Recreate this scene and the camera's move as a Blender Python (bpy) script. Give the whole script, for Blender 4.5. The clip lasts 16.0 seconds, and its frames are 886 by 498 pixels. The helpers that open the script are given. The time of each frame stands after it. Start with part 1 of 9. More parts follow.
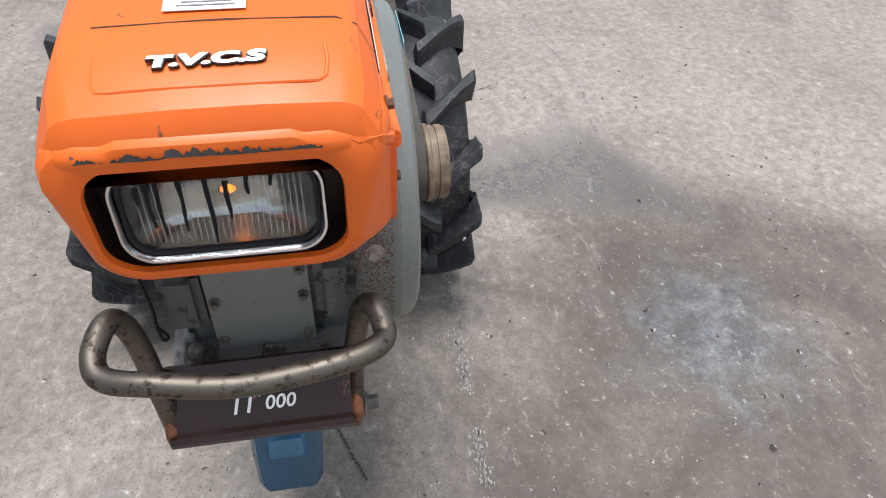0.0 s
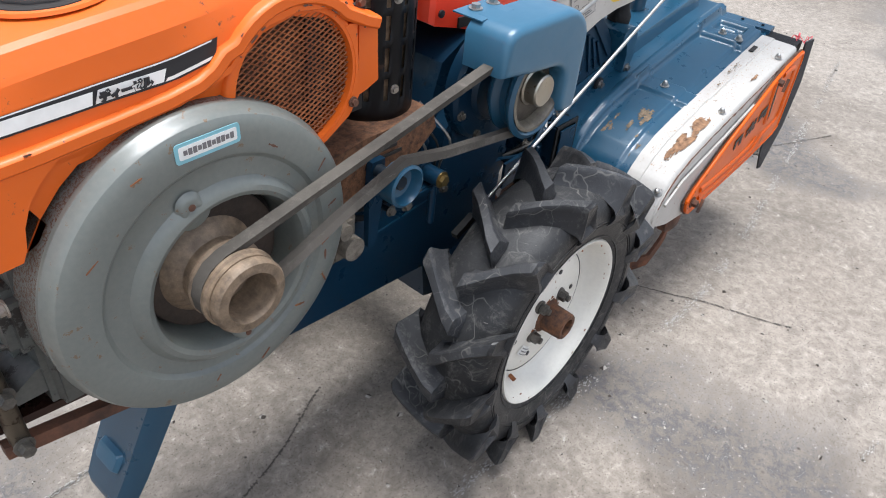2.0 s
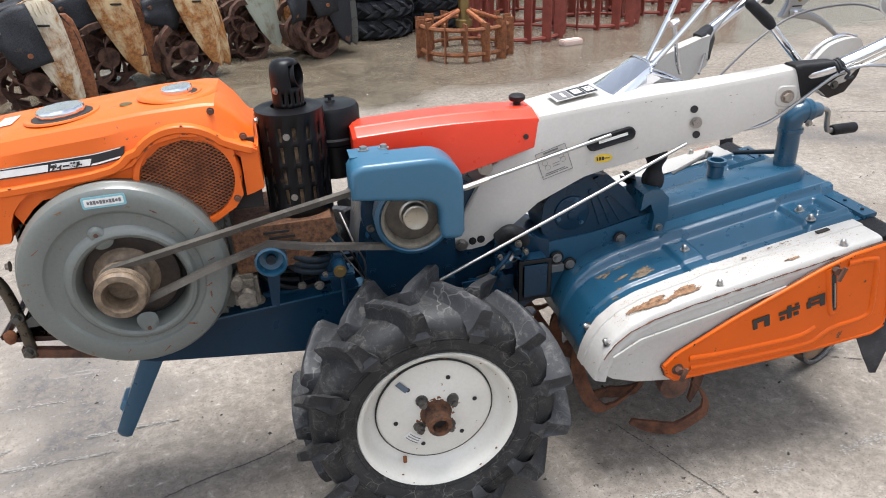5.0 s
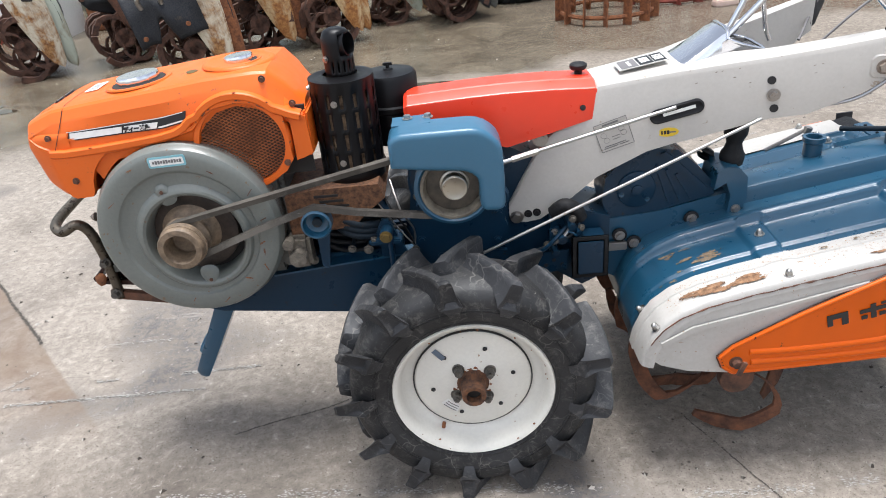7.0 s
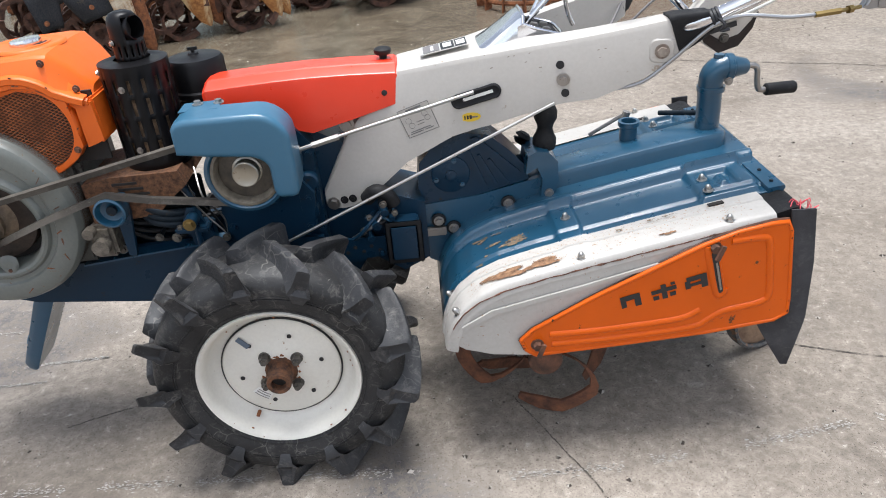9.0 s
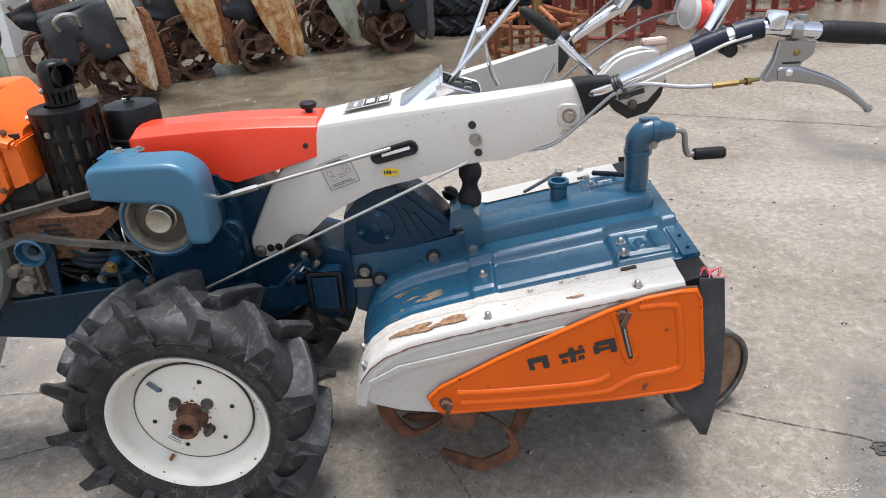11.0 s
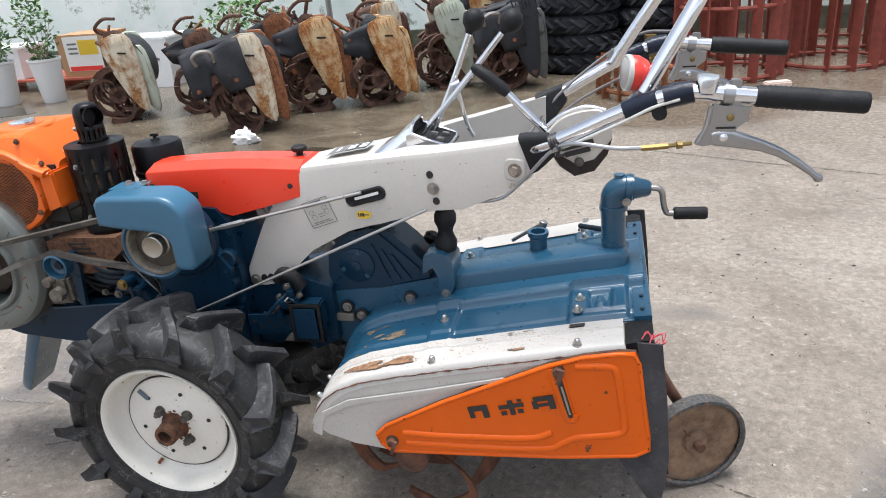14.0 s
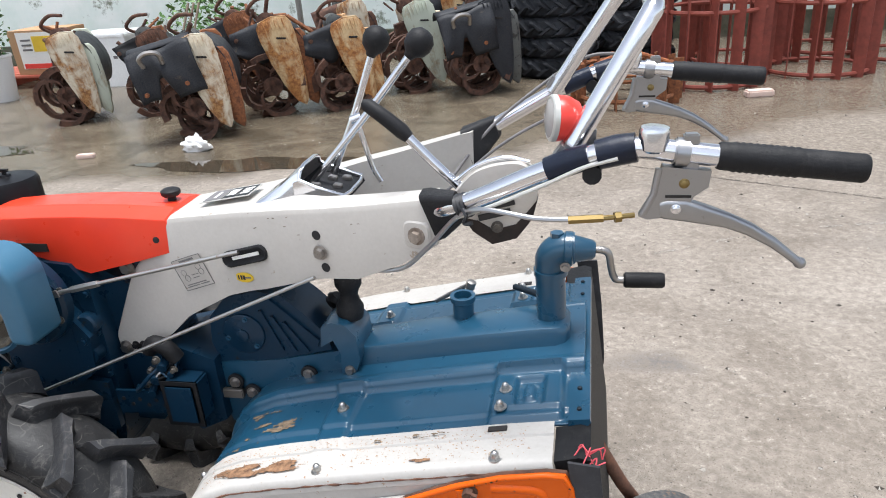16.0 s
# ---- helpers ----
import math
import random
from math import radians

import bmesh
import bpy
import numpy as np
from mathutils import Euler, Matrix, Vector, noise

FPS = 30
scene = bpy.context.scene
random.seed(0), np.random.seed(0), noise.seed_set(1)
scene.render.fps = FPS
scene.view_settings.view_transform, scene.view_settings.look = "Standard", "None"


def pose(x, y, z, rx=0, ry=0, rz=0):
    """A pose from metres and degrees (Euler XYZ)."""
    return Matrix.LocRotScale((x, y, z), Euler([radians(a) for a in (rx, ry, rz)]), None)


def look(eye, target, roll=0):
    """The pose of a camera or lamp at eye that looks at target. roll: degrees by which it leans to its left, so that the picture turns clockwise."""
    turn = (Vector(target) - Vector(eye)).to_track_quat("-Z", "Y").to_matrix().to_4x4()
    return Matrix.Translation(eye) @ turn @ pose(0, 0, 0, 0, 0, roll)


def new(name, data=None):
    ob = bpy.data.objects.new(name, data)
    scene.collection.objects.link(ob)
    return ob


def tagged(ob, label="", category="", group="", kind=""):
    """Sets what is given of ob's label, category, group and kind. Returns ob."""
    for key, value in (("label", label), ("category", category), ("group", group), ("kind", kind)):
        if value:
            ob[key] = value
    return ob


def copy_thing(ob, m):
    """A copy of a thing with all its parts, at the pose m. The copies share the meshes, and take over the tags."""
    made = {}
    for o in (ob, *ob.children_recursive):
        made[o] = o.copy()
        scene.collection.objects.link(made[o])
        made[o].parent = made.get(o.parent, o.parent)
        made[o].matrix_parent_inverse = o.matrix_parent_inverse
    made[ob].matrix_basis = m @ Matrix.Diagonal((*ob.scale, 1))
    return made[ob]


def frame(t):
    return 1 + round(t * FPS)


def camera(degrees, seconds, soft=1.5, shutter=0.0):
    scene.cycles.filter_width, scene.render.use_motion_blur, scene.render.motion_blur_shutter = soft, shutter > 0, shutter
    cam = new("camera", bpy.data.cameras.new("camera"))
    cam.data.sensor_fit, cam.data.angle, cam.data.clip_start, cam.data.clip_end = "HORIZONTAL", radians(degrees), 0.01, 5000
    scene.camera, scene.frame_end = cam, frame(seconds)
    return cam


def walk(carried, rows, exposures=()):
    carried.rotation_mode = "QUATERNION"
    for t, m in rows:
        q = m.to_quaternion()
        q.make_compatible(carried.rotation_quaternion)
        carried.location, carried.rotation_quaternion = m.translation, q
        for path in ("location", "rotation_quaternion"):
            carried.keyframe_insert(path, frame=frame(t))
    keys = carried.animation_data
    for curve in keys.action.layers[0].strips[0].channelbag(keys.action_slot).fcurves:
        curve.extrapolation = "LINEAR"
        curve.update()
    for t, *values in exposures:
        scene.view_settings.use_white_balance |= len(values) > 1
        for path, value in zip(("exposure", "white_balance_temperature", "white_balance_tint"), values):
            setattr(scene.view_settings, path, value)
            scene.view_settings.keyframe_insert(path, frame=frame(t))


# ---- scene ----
cam = camera(64.0, 16.0, 1.0)
METRES, EYE, TILT, LEAN, TURN = 2.6, 1.15, -38.0, 0.0, 0.0
EXPOSURE = [(0.0, 0.73, 6080), (1.4, 0.76, 6120), (2.2, 1.06, 6120), (3.0, 1.22, 6120), (4.0, 1.02, 6240), (6.5, 1.02, 6240), (7.0, 1.04, 6240), (9.5, 0.93, 6240), (12.0, 0.93, 6240), (14.5, 0.95, 6240), (16.0, 0.98, 6240)]
PATH = [
    (0, (-1.267, -0.093, 1.109), (0.198, -0.386, -0.221), 2.0),
    (0.5, (-1.315, -0.162, 1.126), (0.177, -0.161, -0.206), -1.5),
    (0.7, (-1.346, -0.2, 1.133), (0.171, -0.065, -0.164), -1.8),
    (1, (-1.336, -0.344, 1.138), (0.199, 0.015, -0.093), -2.2),
    (1.5, (-1.169, -0.628, 1.118), (0.251, 0.114, -0.079), -2.5),
    (1.9, (-0.941, -0.72, 1.137), (0.329, 0.227, -0.084), 4.1),
    (2, (-0.886, -0.737, 1.133), (0.38, 0.234, -0.073), 6.1),
    (2.2, (-0.802, -0.805, 1.151), (0.315, 0.355, -0.035), 2.9),
    (2.5, (-0.683, -0.952, 1.158), (0.206, 0.437, 0.026), 1.3),
    (3, (-0.585, -1.169, 1.217), (-0.015, 0.428, 0.156), -0.7),
    (3.5, (-0.556, -1.368, 1.279), (-0.088, 0.318, 0.311), 0.4),
    (4, (-0.465, -1.439, 1.25), (-0.086, 0.297, 0.331), -1.1),
    (4.2, (-0.41, -1.429, 1.249), (0.012, 0.291, 0.319), -1.0),
    (6.3, (-0.028, -1.473, 1.256), (0.032, 0.335, 0.404), -4.8),
    (6.5, (-0.013, -1.468, 1.263), (-0.023, 0.339, 0.406), -5.0),
    (7, (0.004, -1.466, 1.245), (-0.055, 0.283, 0.277), -5.7),
    (7.5, (0.078, -1.478, 1.216), (0.099, 0.251, 0.211), -4.2),
    (8, (0.168, -1.473, 1.217), (0.216, 0.242, 0.19), -3.9),
    (8.5, (0.257, -1.478, 1.212), (0.297, 0.242, 0.192), -4.3),
    (9, (0.332, -1.475, 1.215), (0.367, 0.252, 0.207), -4.9),
    (9.5, (0.393, -1.471, 1.219), (0.446, 0.257, 0.214), -4.7),
    (9.7, (0.408, -1.472, 1.214), (0.487, 0.276, 0.246), -3.5),
    (11.8, (0.676, -1.471, 1.235), (0.579, 0.313, 0.336), -4.0),
    (12, (0.696, -1.472, 1.235), (0.607, 0.313, 0.336), -3.6),
    (12.5, (0.758, -1.473, 1.237), (0.659, 0.314, 0.344), -4.0),
    (13, (0.821, -1.471, 1.239), (0.68, 0.318, 0.356), -5.3),
    (13.5, (0.893, -1.477, 1.236), (0.681, 0.334, 0.414), -5.3),
    (14, (0.951, -1.466, 1.249), (0.513, 0.315, 0.45), -5.0),
    (14.5, (0.903, -1.468, 1.25), (0.36, 0.238, 0.358), -5.5),
    (15, (0.817, -1.482, 1.252), (0.199, 0.197, 0.36), -5.6),
    (15.5, (0.85, -1.423, 1.243), (0.34, 0.283, 0.333), -6.6),
    (16, (1.036, -1.124, 1.244), (0.637, 0.66, 0.433), -4.2),
]
walk(cam, [(t, look(eye, target, roll)) for t, eye, target, roll in PATH], [(t, stops, kelvin, 10) for t, stops, kelvin in EXPOSURE])

# world and light: bright overcast sky
world = bpy.data.worlds.new("sky")
scene.world = world
world.use_nodes = True
wn, wl = world.node_tree.nodes, world.node_tree.links
sky = wn.new("ShaderNodeTexSky")
sky.sky_type, sky.sun_disc = "NISHITA", False
sky.sun_elevation, sky.sun_rotation = radians(58), radians(200)
hsv = wn.new("ShaderNodeHueSaturation")
hsv.inputs["Saturation"].default_value = 0.42
wl.new(sky.outputs[0], hsv.inputs["Color"])
wl.new(hsv.outputs[0], wn["Background"].inputs["Color"])
wn["Background"].inputs["Strength"].default_value = 0.115
sun = new("sun", bpy.data.lights.new("sun", "SUN"))
sun.data.energy, sun.data.angle, sun.data.color = 3.0, radians(28), (1.0, 0.98, 0.95)
sun.matrix_world = look((0.1, 0.35, 7.0), (0, 0, 0))


# ---- materials ----
def nodes_of(name, rough=0.5, metal=0.0):
    m = bpy.data.materials.new(name)
    m.use_nodes = True
    n, l = m.node_tree.nodes, m.node_tree.links
    b = n["Principled BSDF"]
    b.inputs["Roughness"].default_value, b.inputs["Metallic"].default_value = rough, metal
    return m, n, l, b


def coords(n):
    return n.new("ShaderNodeTexCoord").outputs["Object"]


def noise_tex(n, l, scale, detail=4.0, rough=0.6, vec=None, dist=0.0):
    t = n.new("ShaderNodeTexNoise")
    t.inputs["Scale"].default_value, t.inputs["Detail"].default_value = scale, detail
    t.inputs["Roughness"].default_value, t.inputs["Distortion"].default_value = rough, dist
    l.new(vec or coords(n), t.inputs["Vector"])
    return t.outputs["Fac"]


def ramp(n, l, fac, a, b, ca=(0, 0, 0, 1), cb=(1, 1, 1, 1)):
    r = n.new("ShaderNodeValToRGB")
    e = r.color_ramp.elements
    e[0].position, e[1].position, e[0].color, e[1].color = a, b, ca, cb
    l.new(fac, r.inputs[0])
    return r.outputs[0]


def mix(n, l, fac, a, b):
    m = n.new("ShaderNodeMix")
    m.data_type = "RGBA"
    for sock, v in ((m.inputs["Factor"], fac), (m.inputs["A"], a), (m.inputs["B"], b)):
        if hasattr(v, "is_linked"):
            l.new(v, sock)
        elif sock.type == "VALUE":
            sock.default_value = v
        else:
            sock.default_value = (*v[:3], 1)
    return m.outputs["Result"]


def bump(n, l, b, fac, strength, distance=0.002):
    k = n.new("ShaderNodeBump")
    k.inputs["Strength"].default_value, k.inputs["Distance"].default_value = strength, distance
    l.new(fac, k.inputs["Height"])
    l.new(k.outputs[0], b.inputs["Normal"])


def paint(name, colour, rough=0.35, chip=(0.1, 0.05, 0.03), chips=0.30, dirt=0.25, coat=0.25, chip_scale=35, spec=0.5, dent=0.05):
    """Worn enamel: colour that drifts, dust, and chips down to primer or rust."""
    m, n, l, b = nodes_of(name, rough)
    b.inputs["Specular IOR Level"].default_value = spec
    big = noise_tex(n, l, 6, 3)
    fine = noise_tex(n, l, 140, 3)
    shade = mix(n, l, ramp(n, l, big, 0.3, 0.7), [c * 0.93 for c in colour], [min(1, c * 1.05) for c in colour])
    dusty = mix(n, l, dirt, shade, mix(n, l, ramp(n, l, fine, 0.35, 0.75), shade, (0.34, 0.31, 0.27)))
    spots = noise_tex(n, l, chip_scale, 6, 0.72)
    mask = ramp(n, l, spots, 1 - chips - 0.03, 1 - chips)
    l.new(mix(n, l, mask, dusty, chip), b.inputs["Base Color"])
    rr = n.new("ShaderNodeMapRange")
    rr.inputs[3].default_value, rr.inputs[4].default_value = rough - 0.08, rough + 0.22
    l.new(noise_tex(n, l, 22, 5), rr.inputs[0])
    l.new(rr.outputs[0], b.inputs["Roughness"])
    b.inputs["Coat Weight"].default_value, b.inputs["Coat Roughness"].default_value = coat, 0.18
    bump(n, l, b, noise_tex(n, l, 30, 3), dent, 0.002)
    return m


def metal(name, colour, rough=0.2, spots=(0.2, 0.15, 0.1), amount=0.3):
    m, n, l, b = nodes_of(name, rough, 1.0)
    mask = ramp(n, l, noise_tex(n, l, 90, 5, 0.7), 1 - amount, 1 - amount + 0.1)
    l.new(mix(n, l, mask, colour, spots), b.inputs["Base Color"])
    rr = n.new("ShaderNodeMapRange")
    rr.inputs[3].default_value, rr.inputs[4].default_value = max(0.03, rough - 0.08), rough + 0.2
    l.new(noise_tex(n, l, 30, 4), rr.inputs[0])
    l.new(rr.outputs[0], b.inputs["Roughness"])
    return m


def rusty(name, a, c, scale=30, rough=0.85, pale=None):
    m, n, l, b = nodes_of(name, rough)
    f = noise_tex(n, l, scale, 7, 0.7)
    col = mix(n, l, ramp(n, l, f, 0.35, 0.65), a, c)
    if pale:
        col = mix(n, l, ramp(n, l, noise_tex(n, l, scale * 0.35, 6, 0.7, dist=0.6), 0.44, 0.54), col, pale)
    l.new(col, b.inputs["Base Color"])
    bump(n, l, b, f, 0.5, 0.004)
    return m


def streaked(name, rust_a, rust_b, pale, cut=0.5):
    """Old paint with rust running down it."""
    m, n, l, b = nodes_of(name, 0.7)
    v = coords(n)
    mp = n.new("ShaderNodeMapping")
    mp.inputs["Scale"].default_value = (1.0, 1.0, 0.22)
    l.new(v, mp.inputs[0])
    run = noise_tex(n, l, 16, 7, 0.66, mp.outputs[0], 0.5)
    blot = noise_tex(n, l, 5.5, 6, 0.62, v, 0.6)
    mm = n.new("ShaderNodeMath")
    mm.operation = "MULTIPLY_ADD"
    l.new(run, mm.inputs[0])
    mm.inputs[1].default_value = 0.45
    sc = n.new("ShaderNodeMath")
    sc.operation = "MULTIPLY"
    sc.inputs[1].default_value = 0.55
    l.new(blot, sc.inputs[0])
    l.new(sc.outputs[0], mm.inputs[2])
    rust = mix(n, l, ramp(n, l, noise_tex(n, l, 45, 6, 0.7, v), 0.4, 0.62), rust_a, rust_b)
    l.new(mix(n, l, ramp(n, l, mm.outputs[0], cut - 0.05, cut + 0.06), rust, pale), b.inputs["Base Color"])
    bump(n, l, b, run, 0.3, 0.003)
    return m


def rubber(name, colour, dust=0.35, rough=0.75, scratched=0.0):
    """Rubber with crisp scuffs and dried dust in thin films."""
    m, n, l, b = nodes_of(name, rough)
    b.inputs["Specular IOR Level"].default_value = 0.3
    v = coords(n)
    pale = [c * 1.3 + dust * s for c, s in zip(colour, (0.27, 0.25, 0.22))]
    col = mix(n, l, ramp(n, l, noise_tex(n, l, 7, 4, 0.6, v), 0.35, 0.65), [c * 0.60 for c in colour], [c * 1.5 for c in colour])
    film = ramp(n, l, noise_tex(n, l, 34, 10, 0.82, v, 0.5), 0.52, 0.72, (0, 0, 0, 1), (0.55, 0.55, 0.55, 1))
    col = mix(n, l, film, col, pale)
    mp = n.new("ShaderNodeMapping")
    mp.inputs["Scale"].default_value, mp.inputs["Rotation"].default_value = (1, 1, 9), (0.5, 0.7, 0)
    l.new(v, mp.inputs[0])
    col = mix(n, l, ramp(n, l, noise_tex(n, l, 26, 6, 0.75, mp.outputs[0]), 0.66, 0.70), col, pale)
    if scratched:  # spidery pale cracks and scratches
        warp = n.new("ShaderNodeTexNoise")
        warp.inputs["Scale"].default_value = 18
        l.new(v, warp.inputs["Vector"])
        bent = n.new("ShaderNodeMix")
        bent.data_type = "VECTOR"
        bent.inputs["Factor"].default_value = 0.08
        l.new(v, bent.inputs[4])
        l.new(warp.outputs["Color"], bent.inputs[5])
        cell = n.new("ShaderNodeTexVoronoi")
        cell.feature = "DISTANCE_TO_EDGE"
        cell.inputs["Scale"].default_value = 17
        l.new(bent.outputs[1], cell.inputs["Vector"])
        line = n.new("ShaderNodeMath")
        line.operation = "MULTIPLY"
        l.new(ramp(n, l, cell.outputs["Distance"], 0.008, 0.022, (scratched, scratched, scratched, 1), (0, 0, 0, 1)), line.inputs[0])
        l.new(ramp(n, l, noise_tex(n, l, 11, 4, 0.6, v), 0.46, 0.60), line.inputs[1])
        col = mix(n, l, line.outputs[0], col, (0.21, 0.20, 0.18))
    l.new(col, b.inputs["Base Color"])
    bump(n, l, b, noise_tex(n, l, 70, 6, 0.7, v), 0.45, 0.003)
    return m


def plain(name, colour, rough=0.5, metallic=0.0):
    m, n, l, b = nodes_of(name, rough, metallic)
    f = noise_tex(n, l, 70, 4)
    l.new(mix(n, l, f, [c * 0.85 for c in colour], [min(1, c * 1.12) for c in colour]), b.inputs["Base Color"])
    return m


ORANGE = paint("orange_enamel", (0.74, 0.130, 0.010), 0.40, (0.09, 0.05, 0.035), 0.315, 0.02, 0.10, spec=0.35)
ORANGE_D = paint("orange_panel_enamel", (0.63, 0.098, 0.001), 0.27, (0.07, 0.035, 0.02), 0.325, 0.0, 0.10, spec=0.22)
RED = paint("red_enamel", (0.80, 0.050, 0.018), 0.26, (0.1, 0.03, 0.02), 0.26, 0.01, 0.15, spec=0.5)
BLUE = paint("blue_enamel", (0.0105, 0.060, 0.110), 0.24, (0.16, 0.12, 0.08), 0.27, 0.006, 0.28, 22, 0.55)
# Dark cast blue; shade low in the machine is put into its colour.
BLUE_C = paint("shaded_blue_cast_enamel", (0.004, 0.024, 0.050), 0.24, (0.02, 0.018, 0.015), 0.33, 0.008, 0.0, 40, 0.30)
BLUE_L = paint("pale_blue_enamel", (0.032, 0.120, 0.198), 0.34, (0.10, 0.10, 0.10), 0.25, 0.015, 0.25)
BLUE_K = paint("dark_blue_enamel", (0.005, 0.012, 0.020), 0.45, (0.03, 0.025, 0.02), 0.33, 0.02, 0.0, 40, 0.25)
GREY = paint("grey_green_enamel", (0.142, 0.154, 0.140), 0.28, (0.15, 0.10, 0.06), 0.345, 0.12, 0.15, 70, 0.5, 0.14)
GREY_D = paint("oily_grey_casting", (0.072, 0.076, 0.070), 0.44, (0.022, 0.019, 0.017), 0.41, 0.12, 0.1, 20)
WHITE = paint("cream_enamel", (0.505, 0.474, 0.432), 0.42, (0.33, 0.27, 0.21), 0.30, 0.2, 0.12)
WHITE_B = paint("worn_white_enamel", (0.455, 0.435, 0.405), 0.46, (0.30, 0.20, 0.13), 0.335, 0.30, 0.08, 75)
RIMW = paint("rim_white_enamel", (0.74, 0.71, 0.635), 0.45, (0.30, 0.17, 0.08), 0.325, 0.12, 0.12, 30)
CHROME = metal("chrome", (0.74, 0.74, 0.76), 0.12, (0.35, 0.30, 0.26), 0.28)
STEEL = metal("dull_steel", (0.36, 0.34, 0.32), 0.36, (0.2, 0.13, 0.08), 0.42)
BOLT = metal("zinc_bolt", (0.46, 0.45, 0.43), 0.32, (0.3, 0.2, 0.12), 0.4)
ALU = metal("grey_lever_metal", (0.36, 0.36, 0.365), 0.30, (0.25, 0.23, 0.2), 0.35)
PIPE = metal("worn_bumper_steel", (0.150, 0.130, 0.105), 0.46, (0.05, 0.038, 0.030), 0.47)
BRASS = metal("brass", (0.26, 0.19, 0.08), 0.4, (0.2, 0.12, 0.05), 0.4)
PULLEY = rusty("tan_dusty_pulley", (0.10, 0.070, 0.045), (0.26, 0.185, 0.12), 55, 0.55)
RUST = rusty("rust", (0.10, 0.035, 0.015), (0.30, 0.11, 0.04), 40)
TINE = rusty("tine_rust", (0.050, 0.021, 0.012), (0.17, 0.066, 0.032), 30)
RUST_D = rusty("dark_rust", (0.045, 0.025, 0.018), (0.16, 0.07, 0.04), 22)
CHIP = rusty("weathered_brown_metal", (0.15, 0.11, 0.085), (0.33, 0.28, 0.23), 60, 0.5)
ROTOR = rusty("red_brown_rotor_rust", (0.032, 0.017, 0.012), (0.135, 0.062, 0.038), 22)
RUST_O = rusty("orange_rust", (0.16, 0.05, 0.02), (0.42, 0.14, 0.05), 26)
RUST_W = streaked("rust_and_old_white_paint", (0.20, 0.080, 0.025), (0.42, 0.22, 0.08), (0.62, 0.55, 0.42), 0.49)
RUST_Y = streaked("yellow_brown_rust", (0.24, 0.085, 0.022), (0.46, 0.21, 0.060), (0.60, 0.44, 0.24), 0.52)
RUST_G = streaked("pale_green_worn_paint", (0.26, 0.20, 0.12), (0.30, 0.30, 0.24), (0.44, 0.47, 0.38), 0.44)
RUST_R = rusty("red_oxide_paint", (0.17, 0.035, 0.022), (0.26, 0.055, 0.035), 14, 0.7)
BROWN = paint("brown_primer", (0.026, 0.0105, 0.008), 0.24, (0.16, 0.06, 0.025), 0.35, 0.0, 0.08, 26, 0.35)
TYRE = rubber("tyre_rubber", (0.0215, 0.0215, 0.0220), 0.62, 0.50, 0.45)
# Worn lugs, coloured lighter than the carcass as if lit from above.
LUG = rubber("worn_lit_lug_rubber", (0.030, 0.0305, 0.0325), 0.58, 0.46, 0.40)
SCUFF = plain("blue_grey_scuff", (0.10, 0.13, 0.17), 0.6)
TAR = plain("dried_black_dirt", (0.004, 0.004, 0.004), 0.95)
TYRE_OLD = rubber("old_tyre_rubber", (0.03, 0.032, 0.036), 0.2)
NAVY_T = rubber("navy_tape", (0.007, 0.011, 0.024), 0.10, 0.32)
BLACK = rubber("black_rubber", (0.008, 0.008, 0.009), 0.12, 0.6)
BELT = rubber("belt_rubber", (0.085, 0.075, 0.063), 0.35, 0.8)
SOOT = paint("black_heat_paint", (0.0035, 0.0035, 0.0045), 0.36, (0.040, 0.022, 0.015), 0.31, 0.004, 0.0, 30, 0.25)
# Dark colour that stands for the shade inside holes, slots and gaps.
DARK = plain("dark_inside_shade", (0.02, 0.017, 0.015), 0.8)
GREY_S = paint("rust_speckled_rim", (0.17, 0.175, 0.16), 0.6, (0.125, 0.07, 0.042), 0.47, 0.2, 0.0, 330, 0.3)
MAROON = plain("dark_maroon_recess", (0.035, 0.014, 0.012), 0.5)
LABEL = plain("white_label", (0.78, 0.77, 0.73), 0.5)
SILVER = plain("silver_label", (0.55, 0.54, 0.50), 0.4, 0.3)
INK = plain("black_print", (0.015, 0.015, 0.017), 0.5)
INKG = plain("grey_print", (0.16, 0.15, 0.15), 0.6)
FAINT = plain("faded_print", (0.17, 0.165, 0.16), 0.6)
CYAN = plain("pale_cyan_label", (0.22, 0.46, 0.52), 0.4)
YELLOW = plain("yellow_label", (0.72, 0.48, 0.03), 0.45)
REDP = plain("red_plastic", (0.72, 0.045, 0.03), 0.35)
PINK = plain("pink_cord", (0.7, 0.1, 0.12), 0.7)
WHITEP = plain("white_plastic", (0.75, 0.74, 0.72), 0.4)
STYRO = plain("styrofoam", (0.78, 0.78, 0.76), 0.8)
CARD = plain("cardboard", (0.42, 0.25, 0.13), 0.85)
PALLET = paint("orange_red_pallet_paint", (0.42, 0.07, 0.03), 0.6, (0.2, 0.12, 0.08), 0.38, 0.3, 0.0)
SOIL = rusty("soil", (0.03, 0.022, 0.015), (0.08, 0.055, 0.035), 30)
WOOD = plain("grey_wood", (0.32, 0.25, 0.18), 0.8)


def glass_mat(name, tint=(1, 1, 1), rough=0.03):
    m, n, l, b = nodes_of(name, rough)
    b.inputs["Base Color"].default_value = (*tint, 1)
    b.inputs["Transmission Weight"].default_value = 1.0
    b.inputs["IOR"].default_value = 1.45
    return m


